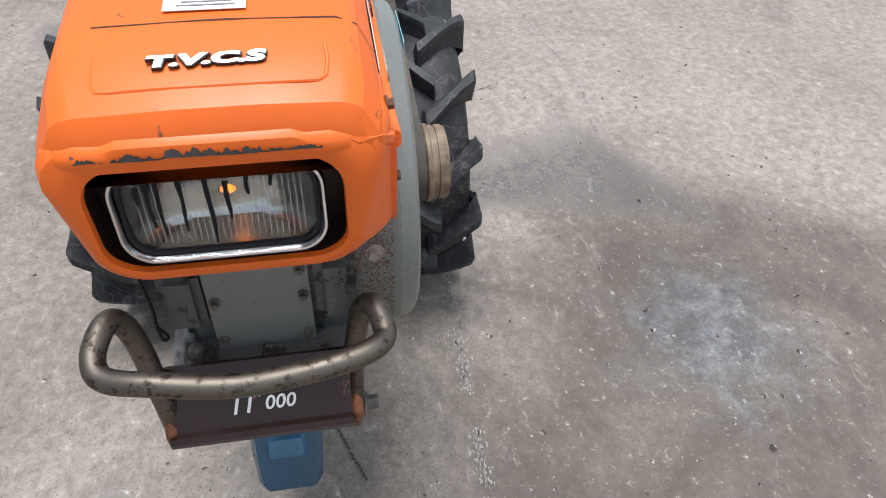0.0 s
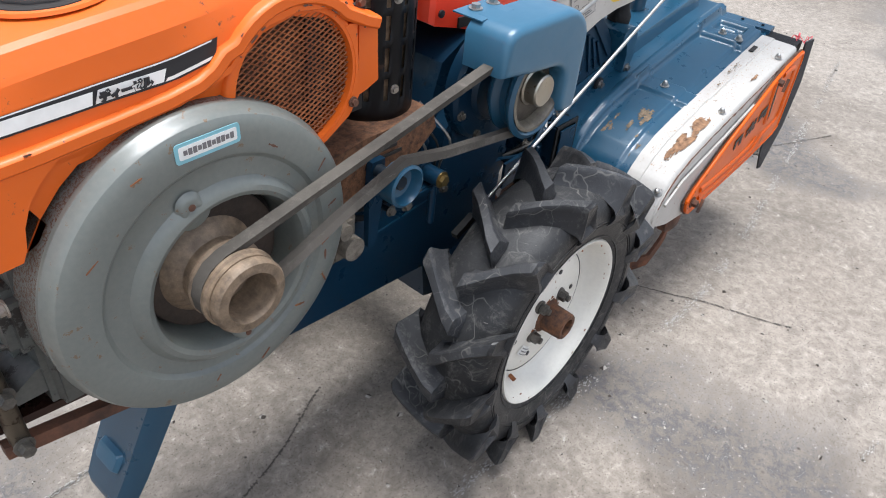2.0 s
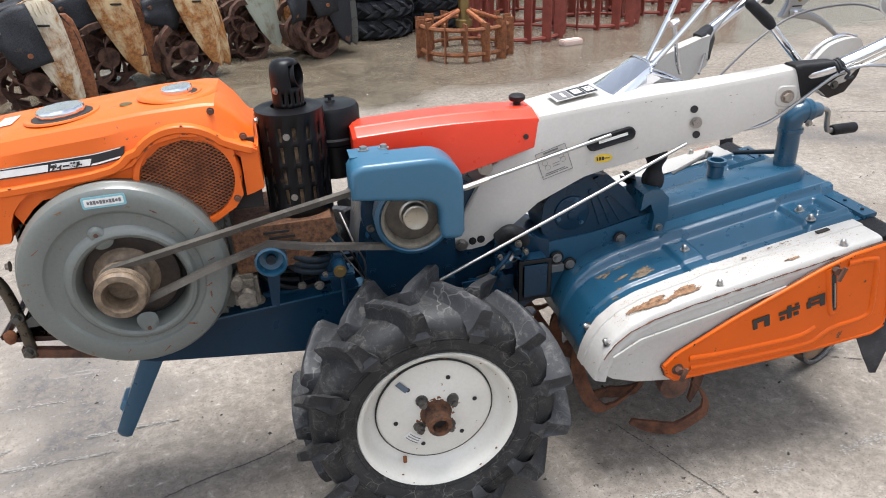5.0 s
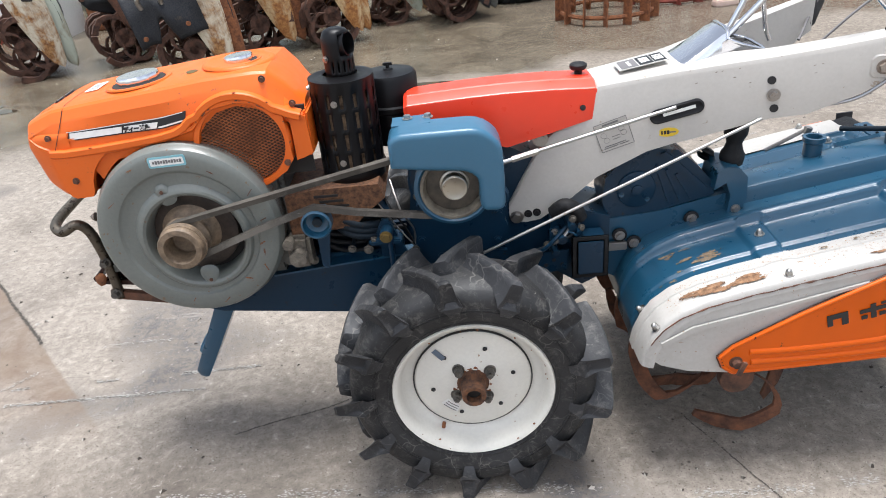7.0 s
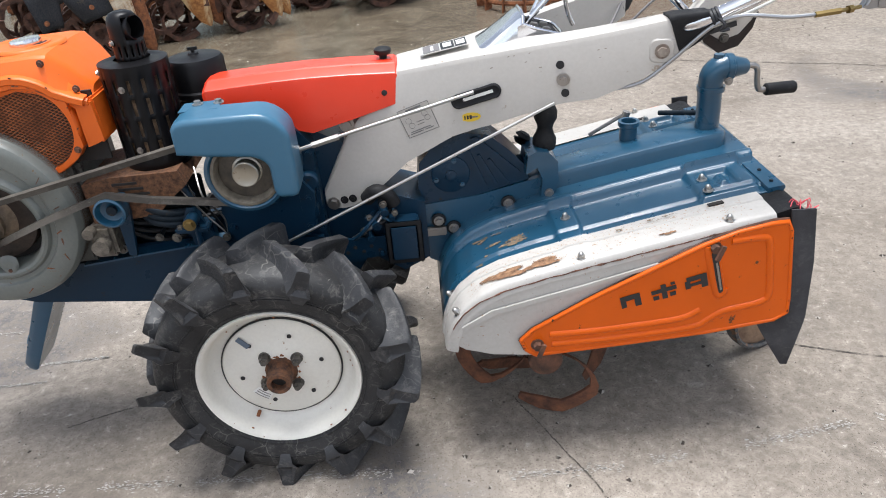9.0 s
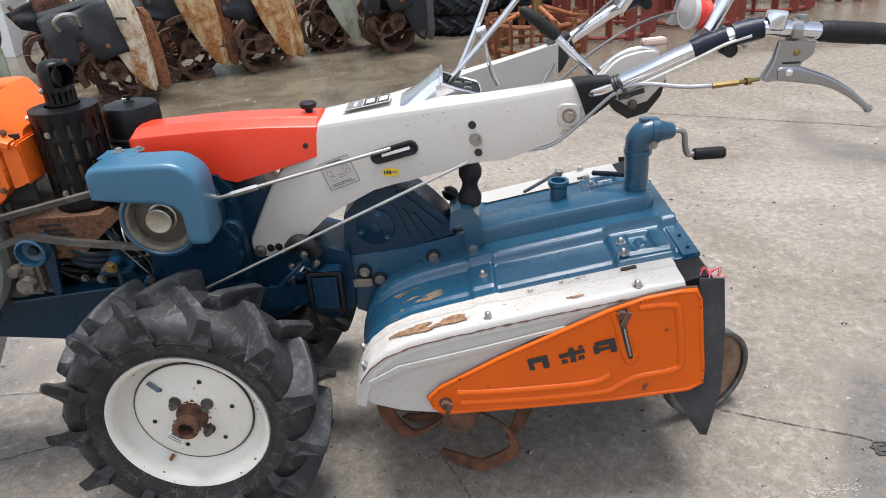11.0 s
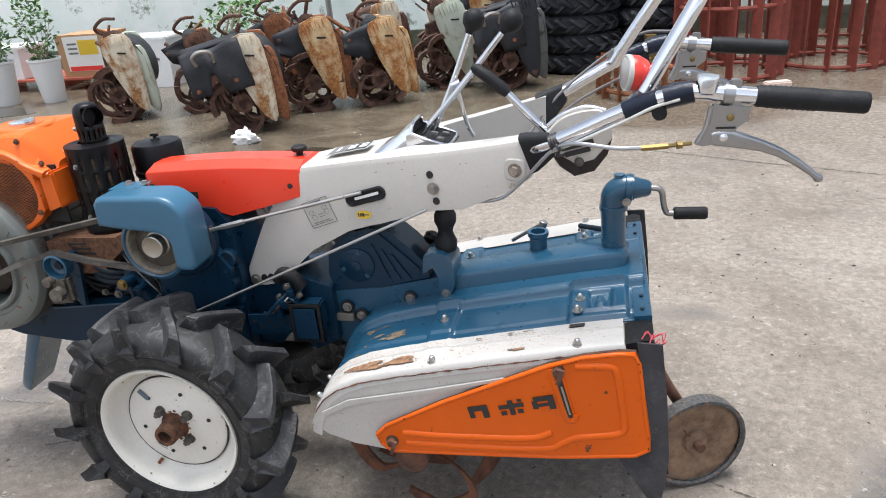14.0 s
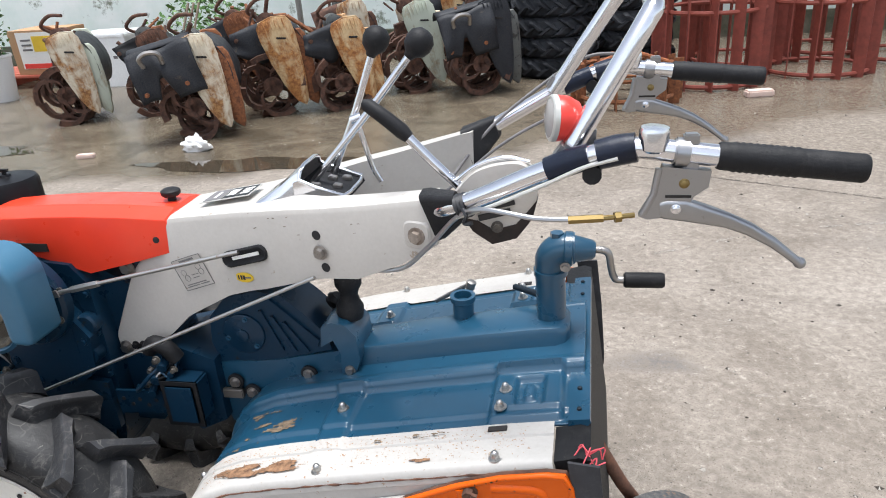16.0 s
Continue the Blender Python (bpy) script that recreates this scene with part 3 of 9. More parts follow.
# -- wheels --
def wheel(side):
    """side -1: the near wheel. Built about the hub at (0, y, 0.28)."""
    w = new("wheel")
    w.parent = T
    w.location = (0, 0, 0.28)
    o = side  # outwards along y
    y_in, y_mid, y_out = 0.212 * o, 0.275 * o, 0.338 * o
    bm = bmesh.new()
    prof = [(0.166, 0.335), (0.178, 0.342), (0.196, 0.3475), (0.214, 0.3495), (0.230, 0.3480), (0.243, 0.3420), (0.252, 0.330), (0.2575, 0.308), (0.259, 0.275),
            (0.2575, 0.242), (0.252, 0.220), (0.243, 0.208), (0.230, 0.202), (0.214, 0.2005), (0.196, 0.2025), (0.178, 0.208), (0.166, 0.215), (0.160, 0.275)]
    rings = []
    for r, y in prof + prof[:1]:
        rings.append([(r * math.cos(k * math.tau / 64), y * o, r * math.sin(k * math.tau / 64)) for k in range(64)])
    loft(bm, rings, True, False, False)
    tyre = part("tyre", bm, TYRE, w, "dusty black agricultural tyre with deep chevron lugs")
    for r0, y0 in ((0.175, 0.3405), (0.2035, 0.3480), (0.2085, 0.3485)):  # fine rings on the sidewall
        bm = lathe(bmesh.new(), [(r0, y0 - 0.004), (r0, y0 + 0.0022), (r0 + 0.0025, y0 + 0.0022), (r0 + 0.0025, y0 - 0.004)], (0, 0, 0), (0, o, 0), 64, False)
        part("sidewall_ring", bm, TYRE, tyre)
    # lugs: curved bars from the shoulder to the middle of the tread
    for s in (1, -1):
        for k in range(13):
            a0 = (k + (0.5 if s < 0 else 0)) * math.tau / 13
            bm = bmesh.new()
            rings = []
            for f, yy, base, top, wid in ((0, 0.0700, 0.196, 0.206, 0.007), (0.008, 0.0790, 0.206, 0.234, 0.0095), (0.018, 0.0850, 0.218, 0.264, 0.0120), (0.035, 0.0865, 0.226, 0.2815, 0.0130), (0.09, 0.081, 0.236, 0.2875, 0.0130),
                                          (0.30, 0.058, 0.250, 0.290, 0.0112), (0.60, 0.030, 0.255, 0.291, 0.0110), (0.85, 0.008, 0.256, 0.290, 0.0125), (1.0, -0.010, 0.256, 0.287, 0.0150), (1.04, -0.014, 0.254, 0.270, 0.0130)):
                a = a0 - radians(16) * f
                yv = y_mid + s * o * yy
                foot = wid * (1.25 if f < 0.03 else 1.75)
                ring = []
                for rr, ww in ((base, foot), (base + (top - base) * 0.34, wid * (1.08 if f < 0.03 else 1.28)), (base + (top - base) * 0.72, wid * 1.04), (top - 0.0035, wid * 0.95), (top, wid * 0.70),
                               (top, -wid * 0.70), (top - 0.0035, -wid * 0.95), (base + (top - base) * 0.72, -wid * 1.04), (base + (top - base) * 0.34, -wid * (1.08 if f < 0.03 else 1.28)), (base, -foot)):
                    b = a + ww / rr
                    ring.append((-rr * math.cos(b), yv, rr * math.sin(b)))
                rings.append(ring)
            loft(bm, rings)
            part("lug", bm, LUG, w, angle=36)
    # rim: flange, well, stepped disc
    bm = bmesh.new()
    lathe(bm, [(0.166, 0.330), (0.1685, 0.336), (0.166, 0.340), (0.160, 0.338), (0.155, 0.330), (0.150, 0.318), (0.146, 0.300), (0.128, 0.291), (0.1245, 0.290), (0.1225, 0.296),
               (0.118, 0.2985), (0.09, 0.300), (0.060, 0.304), (0.040, 0.308), (0.020, 0.308)], (0, 0, 0), (0, o, 0), 64, False)
    rim = part("rim", bm, RIMW, w, "cream-white painted steel rim with rust specks", angle=60)
    bm = bmesh.new()
    lathe(bm, [(0.1258, 0.2925), (0.1258, 0.2942), (0.1232, 0.2972), (0.1232, 0.2945)], (0, 0, 0), (0, o, 0), 64, False)
    part("seam", bm, INK, rim, "dark joint round the disc")
    for k in range(4):
        a = radians(38 + 90 * k)
        bm = bmesh.new()
        lathe(bm, [(0.013, 0.304), (0.013, 0.309)], (0.046 * math.cos(a), 0, 0.046 * math.sin(a)), (0, o, 0), 14)
        lathe(bm, [(0.010, 0.308), (0.010, 0.321), (0.006, 0.322), (0.006, 0.328)], (0.046 * math.cos(a), 0, 0.046 * math.sin(a)), (0, o, 0), 6)
        part("wheel_nut", bm, NUT, w, "dull oily wheel nut")
    for k in range(6):
        a = radians(10 + 60 * k)
        bm = lathe(bmesh.new(), [(0.0048, 0.3015), (0.0048, 0.3032)], (0.086 * math.cos(a), 0, 0.086 * math.sin(a)), (0, o, 0), 10)
        part("bolt_hole", bm, INK, rim)
    bm = lathe(bmesh.new(), [(0.034, 0.300), (0.034, 0.309), (0.027, 0.313), (0.0255, 0.350), (0.0240, 0.353), (0.0165, 0.353), (0.0155, 0.33)], (0, 0, 0), (0, o, 0), 20, False)
    part("axle_end", bm, rusty("flaking_hub_rust", (0.035, 0.019, 0.013), (0.17, 0.070, 0.030), 70), w, "rusty hollow axle end")
    bm = lathe(bmesh.new(), [(0.0162, 0.335), (0.0162, 0.3355)], (0, 0, 0), (0, o, 0), 14)
    part("axle_bore", bm, DARK, w)
    # sticker and blue scuff on the disc
    bm = bmesh.new()
    arc0, arc1 = radians(216), radians(244)
    outer = [(0.088 * math.cos(arc0 + (arc1 - arc0) * i / 6), 0.3032 * o, 0.088 * math.sin(arc0 + (arc1 - arc0) * i / 6)) for i in range(7)]
    inner = [(0.068 * math.cos(arc0 + (arc1 - arc0) * i / 6), 0.3042 * o, 0.068 * math.sin(arc0 + (arc1 - arc0) * i / 6)) for i in range(7)]
    loft(bm, [outer, inner], False)
    st = part("rim_sticker", bm, LABEL, rim, "small cream sticker with unreadable print")
    for rr in (0.072, 0.078, 0.084):
        bm = bmesh.new()
        loft(bm, [[((rr + q) * math.cos(radians(a)), 0.3052 * o, (rr + q) * math.sin(radians(a))) for a in (219, 225, 231, 237, 241)] for q in (0, 0.002)], False)
        part("print_line", bm, INKG, st)
    bm = boxed((-0.055 * 1.2, 0.3030 * o, 0.075), (0.012, 0.001, 0.03), Matrix.Rotation(radians(-40), 4, "Y"))
    part("blue_scuff", bm, SCUFF, rim, "dark blue paint scuff", bevel=0.0003)
    bm = rod(bmesh.new(), (-0.070, 0.297 * o, -0.113), (-0.072, 0.310 * o, -0.115), 0.0042, 8)
    part("valve", bm, RUST, w, "rusty tyre valve")
    # rust bleeding round the hub and the flange
    rn = random.Random(7)
    for k in range(34):
        a, hub = rn.uniform(0, math.tau), k < 20
        r0 = rn.uniform(0.034, 0.042) if hub else rn.uniform(0.150, 0.1595)
        yv = 0.3072 if hub else 0.3405 - (0.1595 - r0) * 0.9
        s0 = rn.uniform(0.0010, 0.0026) * (1.7 if hub else 1)
        bm = bmesh.new()
        ring = [((r0 + s0 * rn.uniform(0.4, 1.2) * math.cos(q * 1.047)) , s0 * rn.uniform(0.6, 1.8) * math.sin(q * 1.047)) for q in range(6)]
        loft(bm, [[(p * math.cos(a) - t * math.sin(a), (yv + d) * o, p * math.sin(a) + t * math.cos(a)) for p, t in ring] for d in (0.0, 0.0012)])
        part("rust_fleck", bm, RUST, rim)
    return w


wheel(-1)
wheel(1)
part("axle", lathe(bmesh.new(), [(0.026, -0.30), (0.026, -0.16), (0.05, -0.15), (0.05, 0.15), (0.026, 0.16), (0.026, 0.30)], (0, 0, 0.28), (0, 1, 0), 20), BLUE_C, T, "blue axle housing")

# -- chassis beams, gearbox and chain case --
for y in (-0.095, 0.055):
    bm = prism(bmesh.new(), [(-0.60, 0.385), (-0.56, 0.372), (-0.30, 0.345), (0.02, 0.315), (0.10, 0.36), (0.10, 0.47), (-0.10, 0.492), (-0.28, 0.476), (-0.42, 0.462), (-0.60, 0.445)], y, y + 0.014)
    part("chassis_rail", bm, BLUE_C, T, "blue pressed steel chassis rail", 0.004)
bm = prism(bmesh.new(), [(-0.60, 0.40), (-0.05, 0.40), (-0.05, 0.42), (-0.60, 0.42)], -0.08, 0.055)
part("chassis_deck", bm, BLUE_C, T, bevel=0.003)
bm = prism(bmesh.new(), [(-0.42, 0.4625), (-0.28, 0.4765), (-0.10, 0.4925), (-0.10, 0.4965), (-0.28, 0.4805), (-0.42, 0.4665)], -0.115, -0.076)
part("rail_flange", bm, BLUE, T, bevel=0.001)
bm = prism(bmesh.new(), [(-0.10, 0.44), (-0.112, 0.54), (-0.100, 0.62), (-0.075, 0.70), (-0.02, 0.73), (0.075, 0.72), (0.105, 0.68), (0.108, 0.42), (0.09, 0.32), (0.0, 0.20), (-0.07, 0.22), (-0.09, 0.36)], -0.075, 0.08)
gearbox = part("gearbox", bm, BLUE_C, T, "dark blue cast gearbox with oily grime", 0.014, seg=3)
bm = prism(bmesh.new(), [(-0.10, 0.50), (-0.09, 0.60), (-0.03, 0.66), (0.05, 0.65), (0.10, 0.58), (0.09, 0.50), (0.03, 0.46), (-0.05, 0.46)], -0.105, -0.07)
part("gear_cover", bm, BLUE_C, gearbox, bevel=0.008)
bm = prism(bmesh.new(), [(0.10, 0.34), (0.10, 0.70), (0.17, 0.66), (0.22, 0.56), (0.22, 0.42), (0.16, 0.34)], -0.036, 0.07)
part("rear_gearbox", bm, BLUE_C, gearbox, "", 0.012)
for x, z, w, h in ((-0.02, 0.46, 0.05, 0.03), (0.04, 0.44, 0.03, 0.05), (-0.06, 0.42, 0.03, 0.04)):
    bm = bmesh.new()
    loft(bm, [[(p, -0.074 - d, q) for p, q in rrect(x, z, w - k, h - k, 0.010, 4)] for d, k in ((0, 0), (0.010, 0.004), (0.012, 0.010))])
    part("cast_boss", bm, BLUE_C, gearbox, angle=25)
for k in range(4):
    part("cast_rib", boxed((-0.085 + 0.05 * k, -0.080, 0.385 - 0.012 * k), (0.008, 0.014, 0.07)), BLUE_C, gearbox, bevel=0.003)
for x, z in ((-0.085, 0.52), (-0.075, 0.595), (-0.02, 0.645), (0.045, 0.637), (0.085, 0.57), (0.08, 0.505), (0.025, 0.475), (-0.045, 0.475)):
    part("bolt", hexbolt(bmesh.new(), (x, -0.105, z), (0, -1, 0), 0.006, 0.005, False), BLUE_C, gearbox)
bm = bmesh.new()
lathe(bm, [(0.022, 0), (0.022, 0.02), (0.018, 0.024)], (0.088, -0.07, 0.60), (0, -1, 0), 20)
lathe(bm, [(0.022, 0), (0.022, 0.03)], (0.080, -0.07, 0.535), (0, -1, 0), 16)
part("bearing_boss", bm, BLUE_C, gearbox)
for x, z, r in ((0.098, 0.575, 0.006), (0.098, 0.48, 0.006), (0.09, 0.44, 0.007), (0.06, 0.40, 0.007), (-0.04, 0.38, 0.007), (0.095, 0.66, 0.006)):
    part("bolt", hexbolt(bmesh.new(), (x, -0.075, z), (0, -1, 0), r, 0.006, False), BLUE_C, gearbox)
# clutter between engine and gearbox
bm = lathe(bmesh.new(), [(0.026, 0), (0.031, 0.004), (0.031, 0.028), (0.027, 0.030), (0.022, 0.014), (0.006, 0.008)], (-0.285, -0.178, 0.625), (0, -1, 0), 24)
idler = part("belt_tensioner", bm, BLUE, T, "blue dished tension roller under the lower belt", angle=30)
part("roller_axle", rod(bmesh.new(), (-0.285, -0.10, 0.625), (-0.285, -0.196, 0.625), 0.010), BLUE_K, idler)
for k in range(3):  # ribbed coolant elbows
    bm = sweep(bmesh.new(), smooth_path([(-0.285 + 0.01 * k, -0.11, 0.605 - 0.012 * k), (-0.240, -0.128, 0.592 - 0.014 * k), (-0.205, -0.13, 0.580 - 0.013 * k), (-0.17, -0.115, 0.572 - 0.012 * k)], 5), 0.0085, 10)
    part("coolant_elbow", bm, BLUE_K, T, "ribbed dark blue hose elbow")
part("tension_arm", prism(bmesh.new(), [(-0.300, 0.50), (-0.285, 0.495), (-0.270, 0.600), (-0.272, 0.640), (-0.296, 0.640), (-0.300, 0.60)], -0.150, -0.140), BLUE_C, T, "", 0.006)
bm = bmesh.new()
rod(bm, (-0.175, -0.120, 0.655), (-0.150, -0.115, 0.605), 0.0075)
rod(bm, (-0.156, -0.16, 0.562), (-0.156, -0.11, 0.562), 0.014)
part("clutch_link", bm, BLUE_C, T)
bm = prism(bmesh.new(), [(-0.190, 0.535), (-0.135, 0.500), (-0.118, 0.505), (-0.150, 0.585), (-0.165, 0.585)], -0.128, -0.118)
part("link_plate", bm, BLUE_C, T, "", 0.003)
# Dark sheet added to stand for the shade between engine and gearbox.
part("engine_shade_plate", boxed((-0.27, 0.03, 0.53), (0.20, 0.012, 0.13)), BLUE_K, T, "dark sheet added for the shade between engine and gearbox", bevel=0.003)
for x, y, z, r in ((-0.20, -0.13, 0.520, 0.007), (-0.235, -0.13, 0.525, 0.006), (-0.325, -0.118, 0.500, 0.008), (-0.185, -0.135, 0.545, 0.005), (-0.10, -0.12, 0.505, 0.006)):
    part("bolt", hexbolt(bmesh.new(), (x, y, z), (0, -1, 0), r, 0.006, False), NUT, T)
    part("stud", rod(bmesh.new(), (x, y + 0.05, z), (x, y, z), r * 0.8, 8), BLUE_K, T)
for k in range(3):
    bm = sweep(bmesh.new(), smooth_path([(-0.20 + 0.03 * k, -0.09, 0.66), (-0.16 + 0.02 * k, -0.12 - 0.01 * k, 0.61), (-0.13 + 0.015 * k, -0.11, 0.55), (-0.10, -0.10, 0.50)], 5), 0.0022, 6)
    part("wire", bm, (STEEL, BLACK, STEEL)[k], T, "thin bare wire")
bm = bmesh.new()
hexbolt(bm, (-0.156, -0.16, 0.562), (0, -1, 0), 0.009, 0.007, False)
part("bolt", bm, BRASS, T)
bm = bmesh.new()
box(bm, (-0.16, -0.12, 0.54), (0.07, 0.05, 0.012))
box(bm, (-0.15, -0.10, 0.515), (0.05, 0.03, 0.05))
rod(bm, (-0.15, -0.14, 0.47), (-0.15, -0.14, 0.56), 0.006)
part("linkage_bracket", bm, BLUE_C, T, bevel=0.003)
bm = bmesh.new()
for k in range(3):
    sweep(bm, smooth_path([(-0.36 + 0.02 * k, -0.06, 0.60), (-0.30, -0.10 - 0.01 * k, 0.53 + 0.02 * k), (-0.22, -0.09, 0.50 + 0.02 * k), (-0.12, -0.05, 0.53)], 5), 0.005, 8)
part("hose", bm, BLACK, T, "thin black hoses and wires")
bm = bmesh.new()
box(bm, (-0.345, -0.125, 0.535), (0.05, 0.05, 0.075))
lathe(bm, [(0.018, 0), (0.018, 0.02)], (-0.345, -0.15, 0.53), (0, -1, 0), 14)
lathe(bm, [(0.012, 0), (0.012, 0.02)], (-0.36, -0.15, 0.565), (0, -1, 0), 12)
part("fuel_pump", bm, rusty("grubby_casting", (0.06, 0.05, 0.04), (0.22, 0.19, 0.15), 45), T, "grubby cast fuel pump", 0.008)

# -- engine block --
bm = boxed((-0.56, YC, 0.595), (0.36, 0.185, 0.25))
block = part("engine_block", bm, GREY_D, T, "grey-green oily engine crankcase", 0.012, seg=3)
bm = prism(bmesh.new(), [(-0.752, 0.53), (-0.74, 0.53), (-0.74, 0.645), (-0.752, 0.645)], -0.062, 0.038)
plate = part("cover_plate", bm, GREY, block, "flat grey-green cover plate", 0.004)
for y, z in ((-0.055, 0.635), (0.031, 0.60), (0.031, 0.545), (-0.012, 0.531), (-0.055, 0.545), (-0.055, 0.60)):
    part("bolt", hexbolt(bmesh.new(), (-0.752, y, z), (-1, 0, 0), 0.0038, 0.006, False), NUT, plate)
bm = boxed((-0.742, 0.062, 0.60), (0.025, 0.04, 0.075))
part("side_casting", bm, GREY_D, block, bevel=0.008)
bm = boxed((-0.745, -0.088, 0.605), (0.03, 0.042, 0.085))
part("side_casting", bm, GREY_D, block, bevel=0.01)
bm = prism(bmesh.new(), [(-0.775, 0.50), (-0.775, 0.515), (-0.745, 0.535), (-0.60, 0.535), (-0.60, 0.50)], -0.10, 0.085)
foot = part("engine_foot", bm, GREY_D, block, "cast mounting foot", 0.006)
for y in (0.06,):
    part("mount_bolt", hexbolt(bmesh.new(), (-0.757, y, 0.528), (0, 0, 1), 0.010, 0.010, True), NUT, foot)
part("side_bolt", hexbolt(bmesh.new(), (-0.756, -0.128, 0.65), (-1, 0, 0), 0.0065, 0.006, False), CHIP, block, "rust-stained bolt")
bm = sweep(bmesh.new(), smooth_path([(-0.745, 0.095, 0.635), (-0.752, 0.09, 0.60), (-0.75, 0.092, 0.575), (-0.757, 0.088, 0.56), (-0.748, 0.085, 0.555), (-0.752, 0.092, 0.575)], 4), 0.0018, 6)
part("wire", bm, BLACK, T, "twisted loose wire")
bm = bmesh.new()
box(bm, (-0.40, YC, 0.60), (0.09, 0.20, 0.22))
part("cylinder_head", bm, GREY_D, block, bevel=0.012)

# -- flywheel housing --
FX, FZ = -0.553, 0.614
OX, OZ = 0.012, -0.012  # the opening sits a little off the cover's middle
bm = bmesh.new()
rings = []
for r0, d, k in ((0.170, -0.085, 0), (0.183, -0.078, 0), (0.188, -0.04, 0), (0.188, 0.072, 0), (0.1902, 0.077, 0), (0.1902, 0.082, 0), (0.188, 0.086, 0), (0.1865, 0.093, 0), (0.1825, 0.099, 0), (0.176, 0.1025, 0), (0.165, 0.104, 0), (0.146, 0.1045, 0.1), (0.1425, 0.1035, 0.15), (0.140, 0.1005, 0.2),
                 (0.1375, 0.0985, 0.25), (0.124, 0.0970, 0.6), (0.1195, 0.0975, 0.8), (0.1165, 0.1015, 0.9), (0.112, 0.1055, 1), (0.106, 0.1065, 1), (0.1005, 0.104, 1), (0.0965, 0.097, 1), (0.0945, 0.085, 1), (0.093, 0.05, 1)):
    rings.append([(FX + OX * k + r0 * math.cos(q * math.tau / 80), -0.075 - d, FZ + OZ * k + r0 * math.sin(q * math.tau / 80)) for q in range(80)])
loft(bm, rings, True, False, False)
fly = part("flywheel_cover", bm, GREY, T, "round grey-green pressed flywheel cover, scuffed", angle=28)
# Dark disc and darkened flywheel iron carry the opening's shade in their colour.
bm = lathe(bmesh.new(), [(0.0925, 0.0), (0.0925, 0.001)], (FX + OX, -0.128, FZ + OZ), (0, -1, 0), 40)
part("flywheel_opening", bm, DARK, fly, "dark disc for the shaded opening in the cover")
bm = lathe(bmesh.new(), [(0.088, 0.0), (0.086, 0.018), (0.074, 0.021), (0.070, 0.020)], (FX + OX * 0.5, -0.130, FZ + OZ * 0.5), (0, -1, 0), 40)
part("flywheel", bm, rusty("shaded_dark_iron", (0.018, 0.013, 0.010), (0.055, 0.036, 0.026), 30, 0.6), fly, "dark rusty flywheel inside the cover")
bm = lathe(bmesh.new(), [(0.1836, -0.080), (0.1888, -0.042), (0.1888, 0.078), (0.1903, 0.082)], (FX, -0.075, FZ), (0, -1, 0), 72, False)
part("rim_band", bm, GREY_S, fly, "rust-speckled outer band of the cover")
for x, z in ((-0.582, 0.7125), (-0.533, 0.506)):  # pear-shaped tabs running into the ring
    inw = Vector((FX + OX - x, FZ + OZ - z)).normalized()
    side = Vector((-inw.y, inw.x))
    rings = []
    for grow, d in ((1.25, -0.0040), (1.05, -0.0015), (0.85, 0.0008), (0.60, 0.0018), (0.25, 0.0019)):
        ring = []
        for q in range(28):
            a = q * math.tau / 28
            c, w = math.cos(a), math.sin(a)
            reach = 0.0125 if c < 0 else 0.026
            broad = 0.0125 + (0.012 * c if c > 0 else 0)
            p = inw * (reach * c * grow) + side * (broad * w * grow)
            ring.append((x + p.x, -0.1785 - d + (0.002 if c > 0.5 else 0), z + p.y))
        rings.append(ring)
    bm = bmesh.new()
    loft(bm, rings, True, False, True)
    part("cover_lug", bm, GREY, fly, angle=50)
    part("screw", lathe(bmesh.new(), [(0.0040, 0.001), (0.0040, 0.0028), (0.001, 0.0032)], (x, -0.1785, z), (0, -1, 0), 10), RUST_D, fly)
bm = lathe(bmesh.new(), [(0.074, -0.006), (0.074, 0.004), (0.071, 0.012), (0.066, 0.020), (0.058, 0.026), (0.051, 0.034), (0.043, 0.040), (0.042, 0.052), (0.048, 0.056), (0.048, 0.059), (0.0385, 0.066), (0.0385, 0.074),
                         (0.048, 0.081), (0.048, 0.085), (0.0455, 0.087), (0.0455, 0.092), (0.0438, 0.0925), (0.0438, 0.0945), (0.0455, 0.095), (0.0455, 0.103), (0.043, 0.107), (0.032, 0.108), (0.030, 0.104), (0.028, 0.062), (0.002, 0.060)], (-0.556, -0.126, 0.609), (0, -1, 0), 48)
part("drive_pulley", bm, PULLEY, T, "tan dusty drive pulley with a hollow hub", angle=40)
# scuffs and rust runs on the cover's face
rn = random.Random(17)
for k in range(11):
    a, rr = radians((-20, -32, -48, 8, 150, -75, 60, 118, -100, 30, -12)[k]), (0.155, 0.168, 0.150, 0.160, 0.158, 0.166, 0.152, 0.169, 0.156, 0.165, 0.149)[k]
    c = Vector((FX + rr * math.cos(a), -0.1792, FZ + rr * math.sin(a)))
    m = Matrix.Translation(c) @ Matrix.Rotation(rn.uniform(0, 3.1), 4, "Y")
    ln, w0 = rn.uniform(0.006, 0.018), rn.uniform(0.0007, 0.0016)
    bm = bmesh.new()
    up_ = [(ln * (q / 5 - 0.5), w0 * rn.uniform(0.3, 1.4)) for q in range(6)]
    loft(bm, [[m @ Vector((p, 0, h)), m @ Vector((p, -0.0006, h)), m @ Vector((p, -0.0006, -h)), m @ Vector((p, 0, -h))] for p, h in up_])
    part("rust_scuff", bm, RUST if k % 3 else RUST_D, fly)
